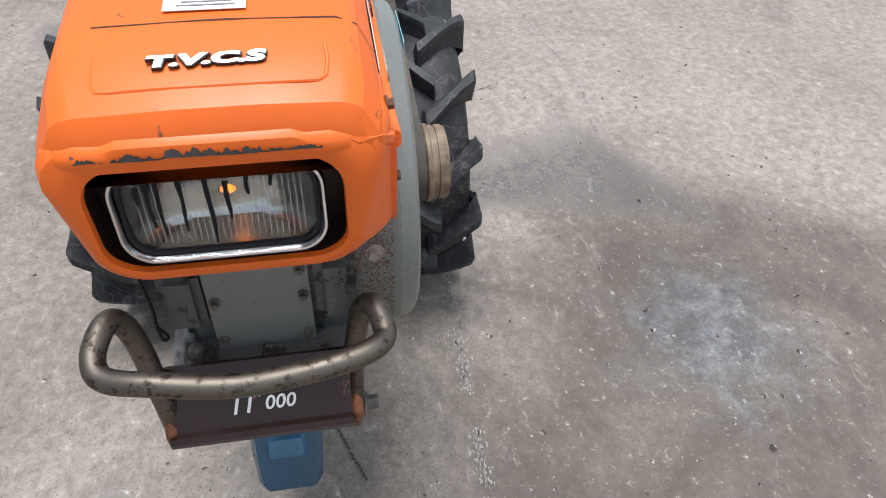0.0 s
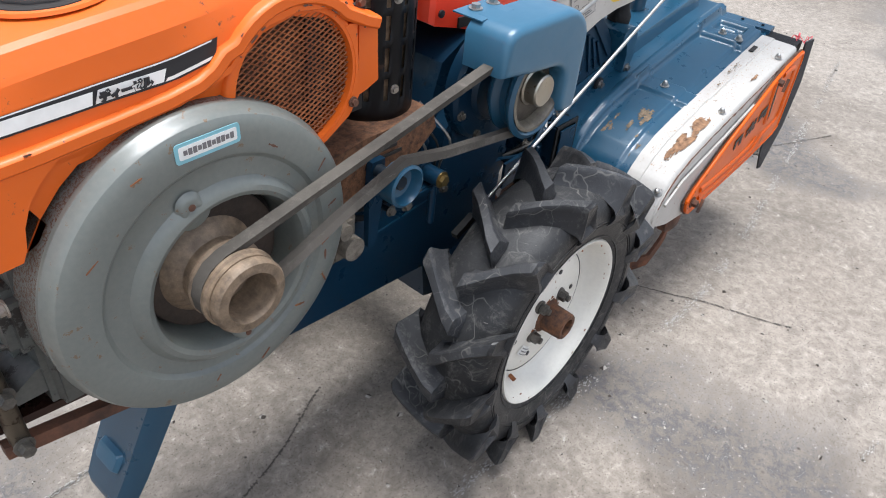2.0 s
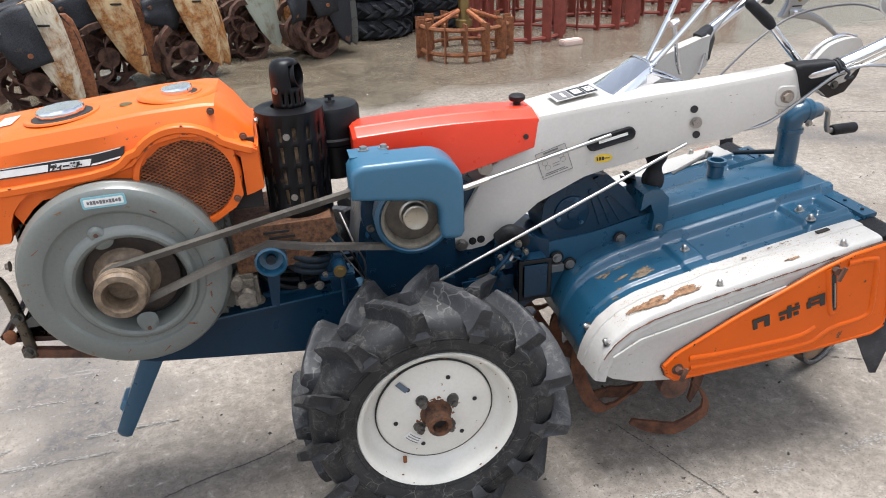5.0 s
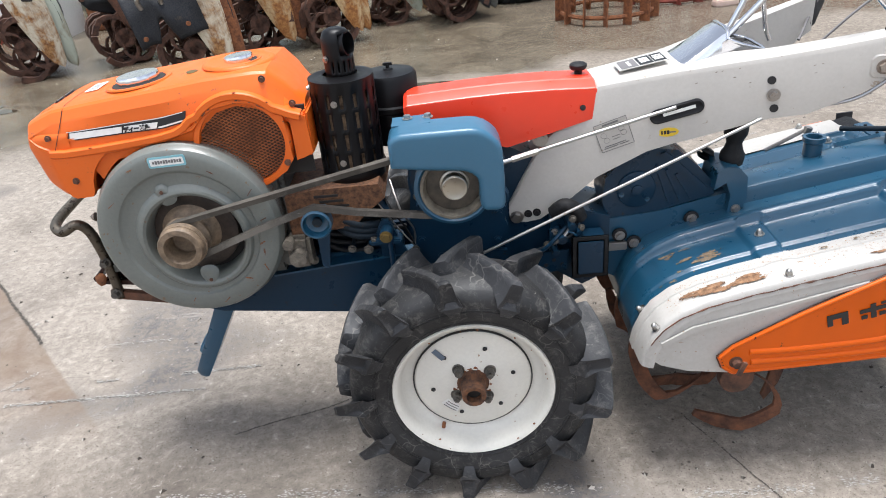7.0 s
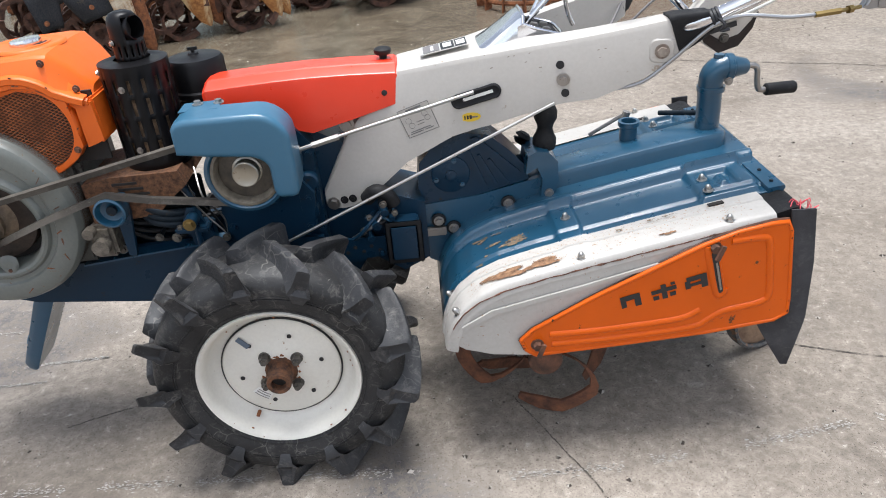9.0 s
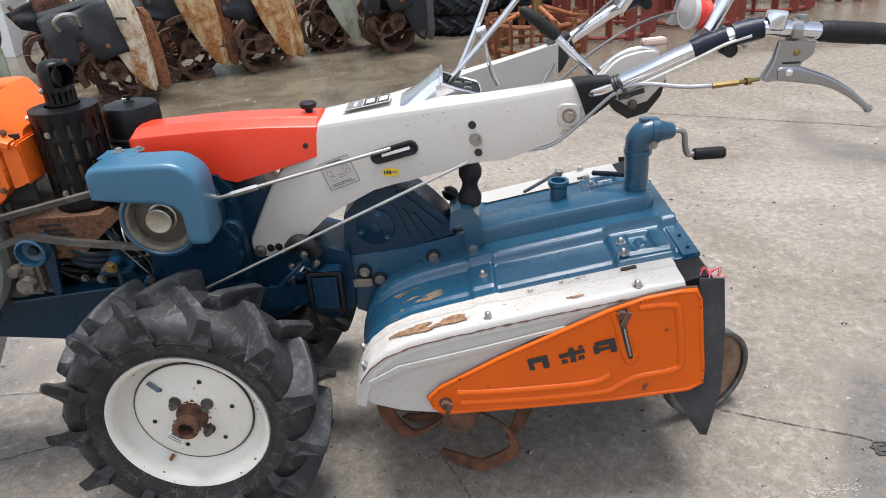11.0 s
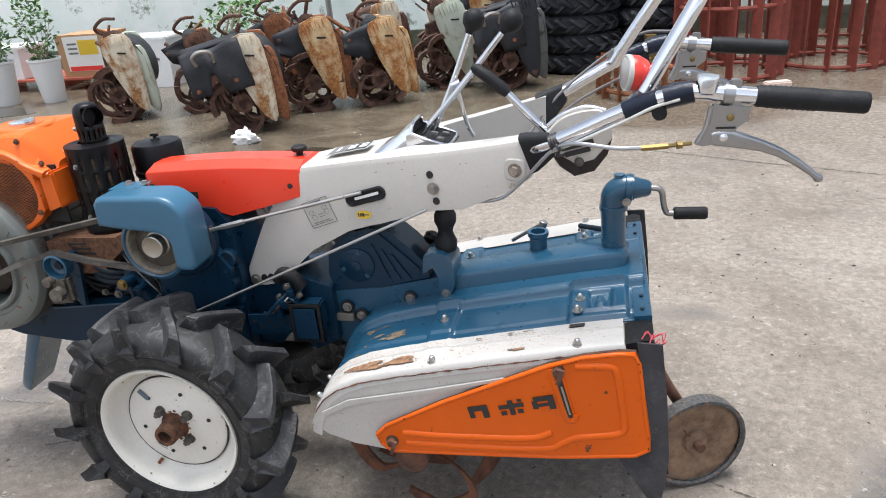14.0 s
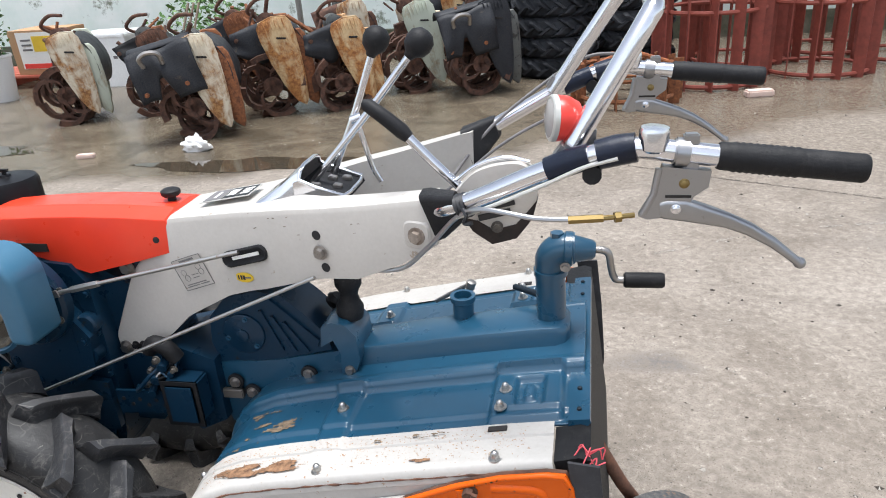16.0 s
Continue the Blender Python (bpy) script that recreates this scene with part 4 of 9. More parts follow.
# sticker on the housing
st = frame_at((-0.590, -0.1795, 0.775), (0.072, 0, 0.002), (0, 0, 1))
bm = bmesh.new()
loft(bm, [[st @ Vector((x, y, z)) for x, y in rrect(0.036, 0.0, 0.074, 0.022, 0.004, 3)] for z in (0, 0.0008)])
stick = part("cover_sticker", bm, CYAN, fly, "pale blue and white notice sticker")
bm = bmesh.new()
loft(bm, [[st @ Vector((x, y, z)) for x, y in rrect(0.036, 0.0, 0.066, 0.014, 0.002, 3)] for z in (0.0006, 0.0011)])
part("sticker_field", bm, LABEL, stick)
for k in range(11):
    bm = boxed((0, 0, 0), (0.0042, 0.007 if k % 3 else 0.005, 0.0004))
    bm.transform(st @ Matrix.Translation((0.010 + 0.0053 * k, 0.0, 0.0013)))
    part("print_mark", bm, INKG, stick)

# -- belt --
def belt_path():
    a = Vector((-0.556, 0.609))
    b = Vector((-0.006, 0.684))
    up = [a + Vector((-0.010, 0.0425)), Vector((-0.12, 0.745)), b + Vector((-0.012, 0.069))]
    down = [b + Vector((0.0, -0.072)), Vector((-0.10, 0.628)), Vector((-0.20, 0.642)), Vector((-0.285, 0.660)), Vector((-0.40, 0.624)), a + Vector((0.018, -0.038))]
    left = [a + Vector((0.042 * math.cos(t), 0.042 * math.sin(t))) for t in np.linspace(-1.1, -4.5, 9)]
    right = [b + Vector((0.070 * math.cos(t), 0.070 * math.sin(t))) for t in np.linspace(1.5, -1.5, 12)]
    return up, right, down, left


up, right, down, left = belt_path()
loop = left + [up[1]] + right + down[1:5]
rings = []
for i, p in enumerate(loop):
    q, r0 = loop[(i + 1) % len(loop)], loop[i - 1]
    d = (q - r0).normalized()
    nrm = Vector((d.y, -d.x))
    c = p
    # trapezium section
    rings.append([(c.x + nrm.x * h, -0.196 + wy, c.y + nrm.y * h) for h, wy in ((-0.005, -0.0085), (-0.005, 0.0085), (0.006, 0.0055), (0.006, -0.0055))])
bm = bmesh.new()
loft(bm, rings + rings[:1], True, False, False)
part("drive_belt", bm, BELT, T, "long worn rubber V-belt", angle=25)

# -- driven pulley and its blue cover --
bm = lathe(bmesh.new(), [(0.020, 0.0), (0.070, 0.0), (0.076, 0.008), (0.076, 0.012), (0.066, 0.020), (0.066, 0.030), (0.076, 0.040), (0.077, 0.046), (0.070, 0.050), (0.066, 0.046), (0.056, 0.022),
                         (0.040, 0.020), (0.036, 0.022), (0.036, 0.023)], (-0.006, -0.168, 0.684), (0, -1, 0), 48)
dp = part("driven_pulley", bm, BLUE, T, "blue driven pulley with a dusty metal face", angle=35)
bm = lathe(bmesh.new(), [(0.0655, 0.003), (0.0600, 0.0035), (0.0570, 0.000), (0.054, -0.016)], (-0.006, -0.2125, 0.684), (0, -1, 0), 40, False)
# The dish's inner shade is put into this darker brown floor.
part("dish_floor", lathe(bmesh.new(), [(0.0545, 0), (0.050, 0.0008), (0.030, 0.0010)], (-0.006, -0.1962, 0.684), (0, -1, 0), 40), rusty("shaded_brown_dish", (0.030, 0.025, 0.020), (0.085, 0.070, 0.052), 40, 0.4), dp, "floor of the pulley dish, darkened for the shade in it")
part("pulley_face", bm, rusty("grey_dusty_metal", (0.065, 0.056, 0.043), (0.19, 0.165, 0.125), 40, 0.42), dp, "dusty bare metal pulley face")
bm = lathe(bmesh.new(), [(0.030, -0.004), (0.029, 0.004), (0.0255, 0.006), (0.0255, 0.024), (0.0235, 0.0265), (0.021, 0.0262), (0.019, 0.0250), (0.002, 0.0252)], (-0.004, -0.196, 0.686), (0, -1, 0), 28)
part("hub_cap", bm, metal("dull_cap_steel", (0.42, 0.39, 0.33), 0.34, (0.2, 0.15, 0.1), 0.4), dp, "dull stamped steel hub cap")
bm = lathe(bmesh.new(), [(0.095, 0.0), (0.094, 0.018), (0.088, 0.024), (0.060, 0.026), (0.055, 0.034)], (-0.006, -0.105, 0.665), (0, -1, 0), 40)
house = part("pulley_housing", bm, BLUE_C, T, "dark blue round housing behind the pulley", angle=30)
for k in range(8):
    a = radians(22 + 45 * k)
    part("bolt", hexbolt(bmesh.new(), (-0.006 + 0.083 * math.cos(a), -0.128, 0.665 + 0.083 * math.sin(a)), (0, -1, 0), 0.006, 0.005, False), NUT if k % 3 else BLUE_C, house)
bm = bmesh.new()
for d in (-0.006, 0.006):
    box(bm, (0.078, -0.130 + d, 0.689), (0.026, 0.003, 0.014), Matrix.Rotation(radians(-13), 4, "Y"))
rod(bm, (0.072, -0.142, 0.688), (0.072, -0.118, 0.688), 0.0042, 10)
part("rod_clevis", bm, STEEL, T, "small steel clevis at the control rod's end")
part("split_pin", sweep(bmesh.new(), smooth_path([(0.072, -0.143, 0.694), (0.066, -0.145, 0.684), (0.060, -0.144, 0.676), (0.070, -0.145, 0.672)], 4), 0.0013, 6), STEEL, T)
cov = [(-0.122, 0.742), (-0.122, 0.800), (-0.112, 0.813), (-0.095, 0.818)]
cov += [(0.030 + 0.062 * math.cos(radians(a)), 0.757 + 0.061 * math.sin(radians(a))) for a in range(90, -1, -15)]
cov += [(0.093, 0.70), (0.093, 0.645), (0.087, 0.634), (0.076, 0.631), (0.055, 0.632), (0.046, 0.638), (0.043, 0.650)]
cov += [(0.000 + 0.043 * math.cos(radians(a)), 0.690 + 0.034 * math.sin(radians(a))) for a in range(0, 91, 15)] + [(-0.06, 0.731)]
cov = [(x, z - 0.014 * min(1, max(0, (z - 0.70) / 0.10))) for x, z in cov]
bm = bmesh.new()
loft(bm, [[(x, y, z) for x, z in inset(cov, d)] for y, d in ((-0.150, 0.0), (-0.2130, 0.0), (-0.2182, 0.0008), (-0.2222, 0.0028), (-0.2248, 0.0060), (-0.2260, 0.0100), (-0.2262, 0.014))])
cover = part("belt_cover", bm, BLUE_L, T, "pale blue sheet-metal belt cover", angle=50)
bm = prism(bmesh.new(), [(-0.115, 0.8005), (-0.04, 0.8025), (-0.04, 0.8045), (-0.115, 0.8025)], -0.17, -0.118)
part("cover_bracket", bm, BLUE_L, cover, bevel=0.001)
for x in (-0.085, -0.045):
    part("bolt", hexbolt(bmesh.new(), (x, -0.135, 0.8035), (0, 0, 1), 0.007, 0.006, False), BOLT, cover)
bm = boxed((0.045, -0.10, 0.62), (0.05, 0.012, 0.16))
part("cover_stay", bm, BLUE_C, T, bevel=0.003)

# -- hood --
sections = [  # x, flange half width, flange z, top half width, top z, skirt z
    (-0.838, 0.090, 0.830, 0.086, 0.835, 0.820), (-0.8350, 0.099, 0.831, 0.0925, 0.848, 0.818), (-0.8290, 0.107, 0.829, 0.096, 0.8575, 0.814), (-0.809, 0.118, 0.816, 0.099, 0.867, 0.79),
    (-0.775, 0.122, 0.800, 0.099, 0.880, 0.775), (-0.735, 0.123, 0.797, 0.100, 0.885, 0.77), (-0.66, 0.123, 0.803, 0.101, 0.894, 0.775),
    (-0.56, 0.123, 0.814, 0.101, 0.904, 0.79), (-0.50, 0.123, 0.832, 0.101, 0.911, 0.80), (-0.475, 0.123, 0.856, 0.101, 0.914, 0.83), (-0.45, 0.123, 0.870, 0.101, 0.916, 0.85), (-0.41, 0.123, 0.877, 0.100, 0.918, 0.86),
    (-0.37, 0.122, 0.872, 0.099, 0.920, 0.85), (-0.345, 0.121, 0.862, 0.095, 0.918, 0.83), (-0.318, 0.120, 0.846, 0.084, 0.892, 0.82), (-0.300, 0.119, 0.838, 0.077, 0.866, 0.80), (-0.285, 0.116, 0.832, 0.073, 0.850, 0.79)]
rings = []
for x, wf, zf, wt, zt, zs in sections:
    half = [(wf - 0.008, zs), (wf - 0.006, zf - 0.012), (wf + 0.004, zf - 0.008), (wf + 0.004, zf - 0.001), (wf - 0.003, zf + 0.003), (wt + 0.0135, zt - 0.027), (wt + 0.0105, zt - 0.0215), (wt + 0.002, zt - 0.0065), (wt - 0.004, zt - 0.0022), (wt - 0.014, zt)]
    ring = [(x, YC - a, z) for a, z in half] + [(x, YC - 0.03, zt + 0.002), (x, YC + 0.03, zt + 0.002)] + [(x, YC + a + 0.011, z) for a, z in half[::-1]]
    rings.append(ring)
bm = bmesh.new()
loft(bm, rings, False)
bm.faces.new([v for v in bm.verts][: len(rings[0])])
bm.faces.new([v for v in bm.verts][-len(rings[0]):][::-1])
hood = part("hood", bm, ORANGE, T, "orange pressed steel engine hood with scratches", angle=22)
# pressed outline round the badge
crease = [(-0.772, 0.058), (-0.786, 0.060), (-0.800, 0.059), (-0.8035, 0.056), (-0.8042, 0.050), (-0.8042, 0.02), (-0.8042, -0.04), (-0.8042, -0.084), (-0.8035, -0.092), (-0.800, -0.097), (-0.786, -0.099), (-0.772, -0.098)]
bm = sweep(bmesh.new(), [(x, y, interp(x, [-0.829, -0.809, -0.775, -0.735], [0.8575, 0.867, 0.880, 0.885]) + 0.0012 - 0.004 * max(0, abs(y - YC) - 0.06) / 0.04) for x, y in [(x - 0.008, y) for x, y in crease]], 0.0019, 8)
part("pressed_outline", bm, ORANGE, hood)
# seam between nose and tank, slanting forward on its way down
bm = bmesh.new()
rs = []
for d in (0.0, 0.0015):
    row_ = []
    xs_ = [q[0] for q in sections]
    zt0, wt0, zf0, wf0 = (interp(-0.757, xs_, [q[k] for q in sections]) for k in (4, 3, 2, 1))
    for a, z in ((-(wf0 + 0.0015), zf0 + 0.004), (-(wt0 + 0.0135), zt0 - 0.027), (-(wt0 + 0.0105), zt0 - 0.0215), (-(wt0 + 0.002), zt0 - 0.0065), (-(wt0 - 0.014), zt0), (0, zt0 + 0.002), (wt0 - 0.014, zt0), (wt0 + 0.002, zt0 - 0.0065), (wt0 + 0.0135, zt0 - 0.027), (wf0 + 0.0015, zf0 + 0.004)):
        xx = -0.750 - 0.030 * min(1, max(0, (zt0 - z) / 0.08)) ** 1.4 + d
        lift = interp(xx, xs_, [q[4] for q in sections]) - zt0 if z > zt0 - 0.03 else 0
        row_.append((xx, YC + a * 1.006, z + lift + 0.0009))
    rs.append(row_)
loft(bm, rs, False)
part("hood_seam", bm, DARK, hood)


def lip(path, y0, y1, high):
    """A thick rolled lip along a path in x and z, standing out from y0 to y1."""
    rings = []
    for i, p in enumerate(path):
        d = (Vector(path[min(i + 1, len(path) - 1)]) - Vector(path[max(i - 1, 0)])).normalized()
        n = Vector((-d[1], d[0])) * high / 2
        out = 1 if y1 > y0 else -1
        rings.append([(p[0] + n[0] * k, y, p[1] + n[1] * k) for k, y in ((1.15, y0), (1.0, y1 - out * 0.006), (0.86, y1 - out * 0.002), (0.60, y1), (-0.60, y1), (-0.88, y1 - out * 0.002), (-1.0, y1 - out * 0.006), (-1.0, y0))])
    bm = bmesh.new()
    loft(bm, rings)
    return bm


lip_path = [(-0.790, 0.7985), (-0.76, 0.7965), (-0.70, 0.800), (-0.63, 0.8065), (-0.57, 0.813), (-0.535, 0.820), (-0.517, 0.829), (-0.502, 0.8425)]
lip_path += [(-0.412 + 0.0985 * math.cos(radians(q)), 0.784 + 0.0985 * math.sin(radians(q))) for q in range(140, 42, -8)] + [(-0.326, 0.8455), (-0.310, 0.838), (-0.290, 0.831)]
part("hood_lip", lip(lip_path, -0.128, -0.1515, 0.0165), ORANGE, hood, "rolled lip of the hood, chipped along its edge", angle=40)
part("hood_lip", lip([(x, z) for x, z in lip_path], 0.095, 0.1185, 0.0165), ORANGE, hood, "rolled lip of the hood", angle=40)
# nose with the lamp opening
bm = bmesh.new()
NY, NZ = -0.011, 0.760
def nose_ring(x, w, h, r, cz=NZ, cy=NY):
    return [(x, y, z) for y, z in rrect(cy, cz, w, h, r, 6)]
rnd = random.Random(51)
for k in range(15):
    i = rnd.randrange(1, len(lip_path) - 2)
    a, b = Vector(lip_path[i]), Vector(lip_path[i + 1])
    p, d = a.lerp(b, rnd.random()), (b - a).normalized()
    n = Vector((-d.y, d.x))
    ln, w0 = rnd.uniform(0.0015, 0.007), rnd.uniform(0.0004, 0.0013)
    side = -0.0078 if rnd.random() < 0.8 else 0.0072
    chip = bmesh.new()
    loft(chip, [[Vector((p.x + d.x * ln * f + n.x * (side + w0 * g * h), -0.1508 - e, p.y + d.y * ln * f + n.y * (side + w0 * g * h))) for g, e in ((1, 0), (1, 0.0011), (-1, 0.0011), (-1, 0))] for f, h in ((-0.5, 0.2), (-0.2, 1), (0.1, 0.6), (0.3, 0.9), (0.5, 0.15))])
    part("paint_chip", chip, RUST_D, hood)


def pinched(ring, k):
    """Narrower towards its foot."""
    return [(x, NY + (y - NY) * (1 - k * min(1, max(0, (0.795 - z) / 0.095))), z) for x, y, z in ring]


loft(bm, [nose_ring(-0.735, 0.244, 0.135, 0.016, 0.766, -0.020), nose_ring(-0.786, 0.244, 0.138, 0.018, 0.764, -0.020), pinched(nose_ring(-0.797, 0.244, 0.140, 0.020, 0.764, -0.018), 0.05), pinched(nose_ring(-0.806, 0.242, 0.141, 0.024, 0.764, -0.016), 0.10),
          pinched(nose_ring(-0.8155, 0.239, 0.140, 0.027, 0.764, -0.014), 0.14), pinched(nose_ring(-0.8230, 0.230, 0.134, 0.030, 0.763, -0.012), 0.15),
          pinched(nose_ring(-0.8270, 0.212, 0.124, 0.032, 0.761), 0.12), pinched(nose_ring(-0.8275, 0.198, 0.115, 0.031, 0.761), 0.07), nose_ring(-0.8255, 0.184, 0.106, 0.030, 0.761), nose_ring(-0.820, 0.182, 0.104, 0.030, 0.761)], True, False, False)
for v in bm.verts:  # the face leans back towards its foot
    v.co.x += max(0, 0.755 - v.co.z) * 0.25
nose = part("nose", bm, ORANGE, T, "orange lamp surround with bare chipped brow", angle=30)
bm = bmesh.new()
loft(bm, [nose_ring(-0.7835, 0.200, 0.112, 0.02, 0.759), nose_ring(-0.7825, 0.200, 0.112, 0.02, 0.759)])
for v in bm.verts:
    v.co.x += max(0, 0.755 - v.co.z) * 0.25
part("lamp_recess", bm, MAROON, nose, "dark maroon recess behind the lamp")
bm = bmesh.new()
loft(bm, [nose_ring(-0.8205, 0.1825, 0.1045, 0.030, 0.761), nose_ring(-0.785, 0.190, 0.108, 0.028, 0.760)], True, False, False)
for v in bm.verts:
    v.co.x += max(0, 0.755 - v.co.z) * 0.25
part("recess_wall", bm, MAROON, nose, "dark inner wall of the lamp opening")
# raised brow over the lamp, with a flat pressed panel in its middle
bm = bmesh.new()
rings = []
for y in (-0.131, -0.126, -0.118, -0.108, -0.096, -0.084, -0.080, -0.074, -0.070, -0.03, 0.01, 0.048, 0.052, 0.058, 0.062, 0.074, 0.086, 0.095, 0.102, 0.106):
    out = abs(y + 0.011)
    k = 0.030 * (max(0, out - 0.085) / 0.035) ** 2.2
    lift = interp(out, [0.060, 0.067], [0.0030, 0.0])
    skew = 0.35 if out < 0.0705 else 0.0
    ring = []
    for j, (x, z) in enumerate(((-0.8265, 0.812), (-0.8285, 0.818), (-0.8290, 0.8235), (-0.8272, 0.8285), (-0.8225, 0.8325), (-0.812, 0.8365), (-0.79, 0.838), (-0.78, 0.836), (-0.78, 0.812))):
        up = lift if 2 < j < 8 else 0.0
        ring.append((x + k, y - skew * (y + 0.011) * max(0, z - 0.826) * 12, z + up - k * 0.5))
    rings.append(ring)
loft(bm, rings)
part("brow", bm, ORANGE, nose, "", angle=32)
# closing panel under the hood's lip
bm = bmesh.new()
loft(bm, [[(x, YC + s * w, z) for s, z in ((-1, 0.8135), (-1, max(zt, 0.818)), (1, max(zt, 0.818)), (1, 0.8135))] for x, w, zt in ((-0.8205, 0.090, 0.822), (-0.812, 0.106, 0.824), (-0.797, 0.1135, 0.812), (-0.761, 0.119, 0.798), (-0.722, 0.120, 0.796))])
part("lip_closure", bm, ORANGE, nose)
# chipped patches along the brow
bm = bmesh.new()


def brow_point(y, z):
    x = -0.8305 if z < 0.8245 else -0.8305 + (z - 0.8245) * 0.55
    return (x + 0.0007 * max(0, (abs(y + 0.011) - 0.07) * 10), y, z)


def chip_band(y):
    """Half width and lower edge of the bare strip at y."""
    ragged = noise.fractal(Vector((y * 80, 3.7, 0)), 0.7, 2.2, 6)
    core = 1.0 if -0.062 < y < 0.045 else 0.45
    return max(0.0007 if core == 1.0 else 0.0, 0.0025 * core * (ragged * 1.3 + 0.55)), 0.8242 + 0.0011 * noise.noise(Vector((y * 40, 1.2, 0))) + 0.0008 * ragged


steps = [-0.094 + 0.0007 * k for k in range(243)]
for y, y2 in zip(steps, steps[1:]):
    (w0, m0), (w1, m1) = chip_band(y), chip_band(y2)
    if w0 < 0.0004 or w1 < 0.0004:
        continue
    bm.faces.new([bm.verts.new(brow_point(p, q)) for p, q in ((y, m0 - 0.0010), (y2, m1 - 0.0010), (y2, m1 - 0.0010 + 2 * w1), (y, m0 - 0.0010 + 2 * w0))])
bmesh.ops.remove_doubles(bm, verts=bm.verts, dist=1e-6)
part("chipped_paint", bm, plain("bare_chipped_steel", (0.028, 0.022, 0.020), 0.5), nose, "bare dark metal where the paint has chipped")
nose.location = (-0.014, 0, 0.008)
# headlamp
lamp = new("headlamp")
lamp.parent = T
lamp["label"] = "rectangular chrome headlamp, lit, glass streaked with dirt"
lean = Matrix.Translation((-0.830, -0.0115, 0.7765)) @ Matrix.Rotation(radians(2), 4, "Y") @ Matrix.Diagonal((1, 0.95, 0.99, 1))
def lring(x, w, h, r):
    return [lean @ Vector((x, y, z)) for y, z in rrect(0, 0, w, h, r, 7)]
bm = bmesh.new()
loft(bm, [lring(0.012, 0.157, 0.080, 0.022), lring(0.000, 0.162, 0.087, 0.026), lring(-0.005, 0.1625, 0.0875, 0.026), lring(-0.0085, 0.1600, 0.0850, 0.025), lring(-0.0085, 0.1560, 0.0812, 0.024), lring(-0.004, 0.1515, 0.0770, 0.022), lring(0.0, 0.150, 0.0755, 0.021)], True, False, False)
part("bezel", bm, CHROME, lamp, "chrome bezel", angle=60)
bm = bmesh.new()
loft(bm, [lring(-0.0045, 0.1495, 0.0755, 0.021), lring(-0.0045, 0.1435, 0.0695, 0.019), lring(0.001, 0.1435, 0.0695, 0.019)], True, False, False)
part("gasket", bm, BLACK, lamp, "black rubber gasket")
bm = bmesh.new()
loft(bm, [lring(0.030, 0.08, 0.04, 0.015), lring(0.022, 0.115, 0.055, 0.018), lring(0.002, 0.149, 0.074, 0.02)], True, True, False)
part("reflector", bm, metal("lamp_reflector", (0.52, 0.52, 0.51), 0.14, (0.45, 0.42, 0.38), 0.35), lamp, "dull silvered reflector")
bm = bmesh.new()
loft(bm, [lring(-0.001, 0.147, 0.073, 0.02), lring(-0.004, 0.10, 0.045, 0.016)], True, False, True)
gl = part("lens", bm, GLASS, lamp, "ribbed clear glass lens")
gl.visible_shadow = False
for k in range(28):
    y = -0.062 + 0.0046 * k
    bm = boxed((0, 0, 0), (0.0008, 0.0005, 0.060))
    bm.transform(lean @ Matrix.Translation((0.0035, y, 0)))
    part("lens_rib", bm, plain("lens_rib_silver", (0.62, 0.62, 0.61), 0.25, 0.8) if k == 0 else bpy.data.materials["lens_rib_silver"], lamp)
rnd = random.Random(8)
for y, top, hh in ((0.052, 0.029, 0.040), (0.045, 0.030, 0.048), (0.028, 0.030, 0.046), (0.008, 0.030, 0.060), (-0.006, 0.026, 0.034), (-0.022, 0.031, 0.018), (-0.040, 0.031, 0.012), (0.060, 0.026, 0.016)):
    rings = []  # a run of dirt, broad at the top and thinning as it goes down
    for q in range(9):
        f = q / 8
        w = (0.0017 * (1 - 0.55 * f) + 0.0004) * rnd.uniform(0.75, 1.25)
        c = y + 0.0005 * math.sin(f * 6 + y * 90)
        rings.append([lean @ Vector((-0.0047 - d, c + e * w, top - hh * f)) for d, e in ((0, -1), (0, 1), (0.0005, 0.7), (0.0005, -0.7))])
    bm = bmesh.new()
    loft(bm, rings)
    part("dirt_streak", bm, TAR, lamp)
bm = bmesh.new()
bmesh.ops.create_icosphere(bm, subdivisions=2, radius=0.0046)
bm.transform(lean @ Matrix.Translation((0.010, -0.006, 0.012)) @ Matrix.Diagonal((1, 1.35, 0.8, 1)))
part("bulb", bm, BULB, lamp, "small glowing amber bulb")

# badge, labels, decals
bdg = frame_at((-0.7985, 0.024, 0.8745), (0.03, -1, 0), (0.86, 0, 0.50)) @ Matrix.Diagonal((1.04, 0.46, 1, 1))
back = lettering("badge", "T.V.C.S", 0.0250, bdg, INK, hood, 0.002, "raised chrome letters on black backing", 0.15, bold=0.0022)
lettering("badge_letters", "T.V.C.S", 0.0250, bdg @ Matrix.Translation((0, 0, 0.0016)), BADGE, back, 0.001, "", 0.15, bold=0.0012)
lb = frame_at((-0.737, 0.017, 0.8866), (0, -1, 0), (1, 0, 0.12))
bm = boxed((0, 0, 0), (0.060, 0.028, 0.0006))
bm.transform(lb @ Matrix.Translation((0.030, 0.014, 0.002)))
lab = part("hood_label", bm, LABEL, hood, "small worn white label")
for k in range(4):
    bm = boxed((0, 0, 0), (0.042 - 0.006 * (k % 2), 0.0016, 0.0004))
    bm.transform(lb @ Matrix.Translation((0.031, 0.006 + 0.005 * k, 0.0026)))
    part("print_line", bm, FAINT, lab)


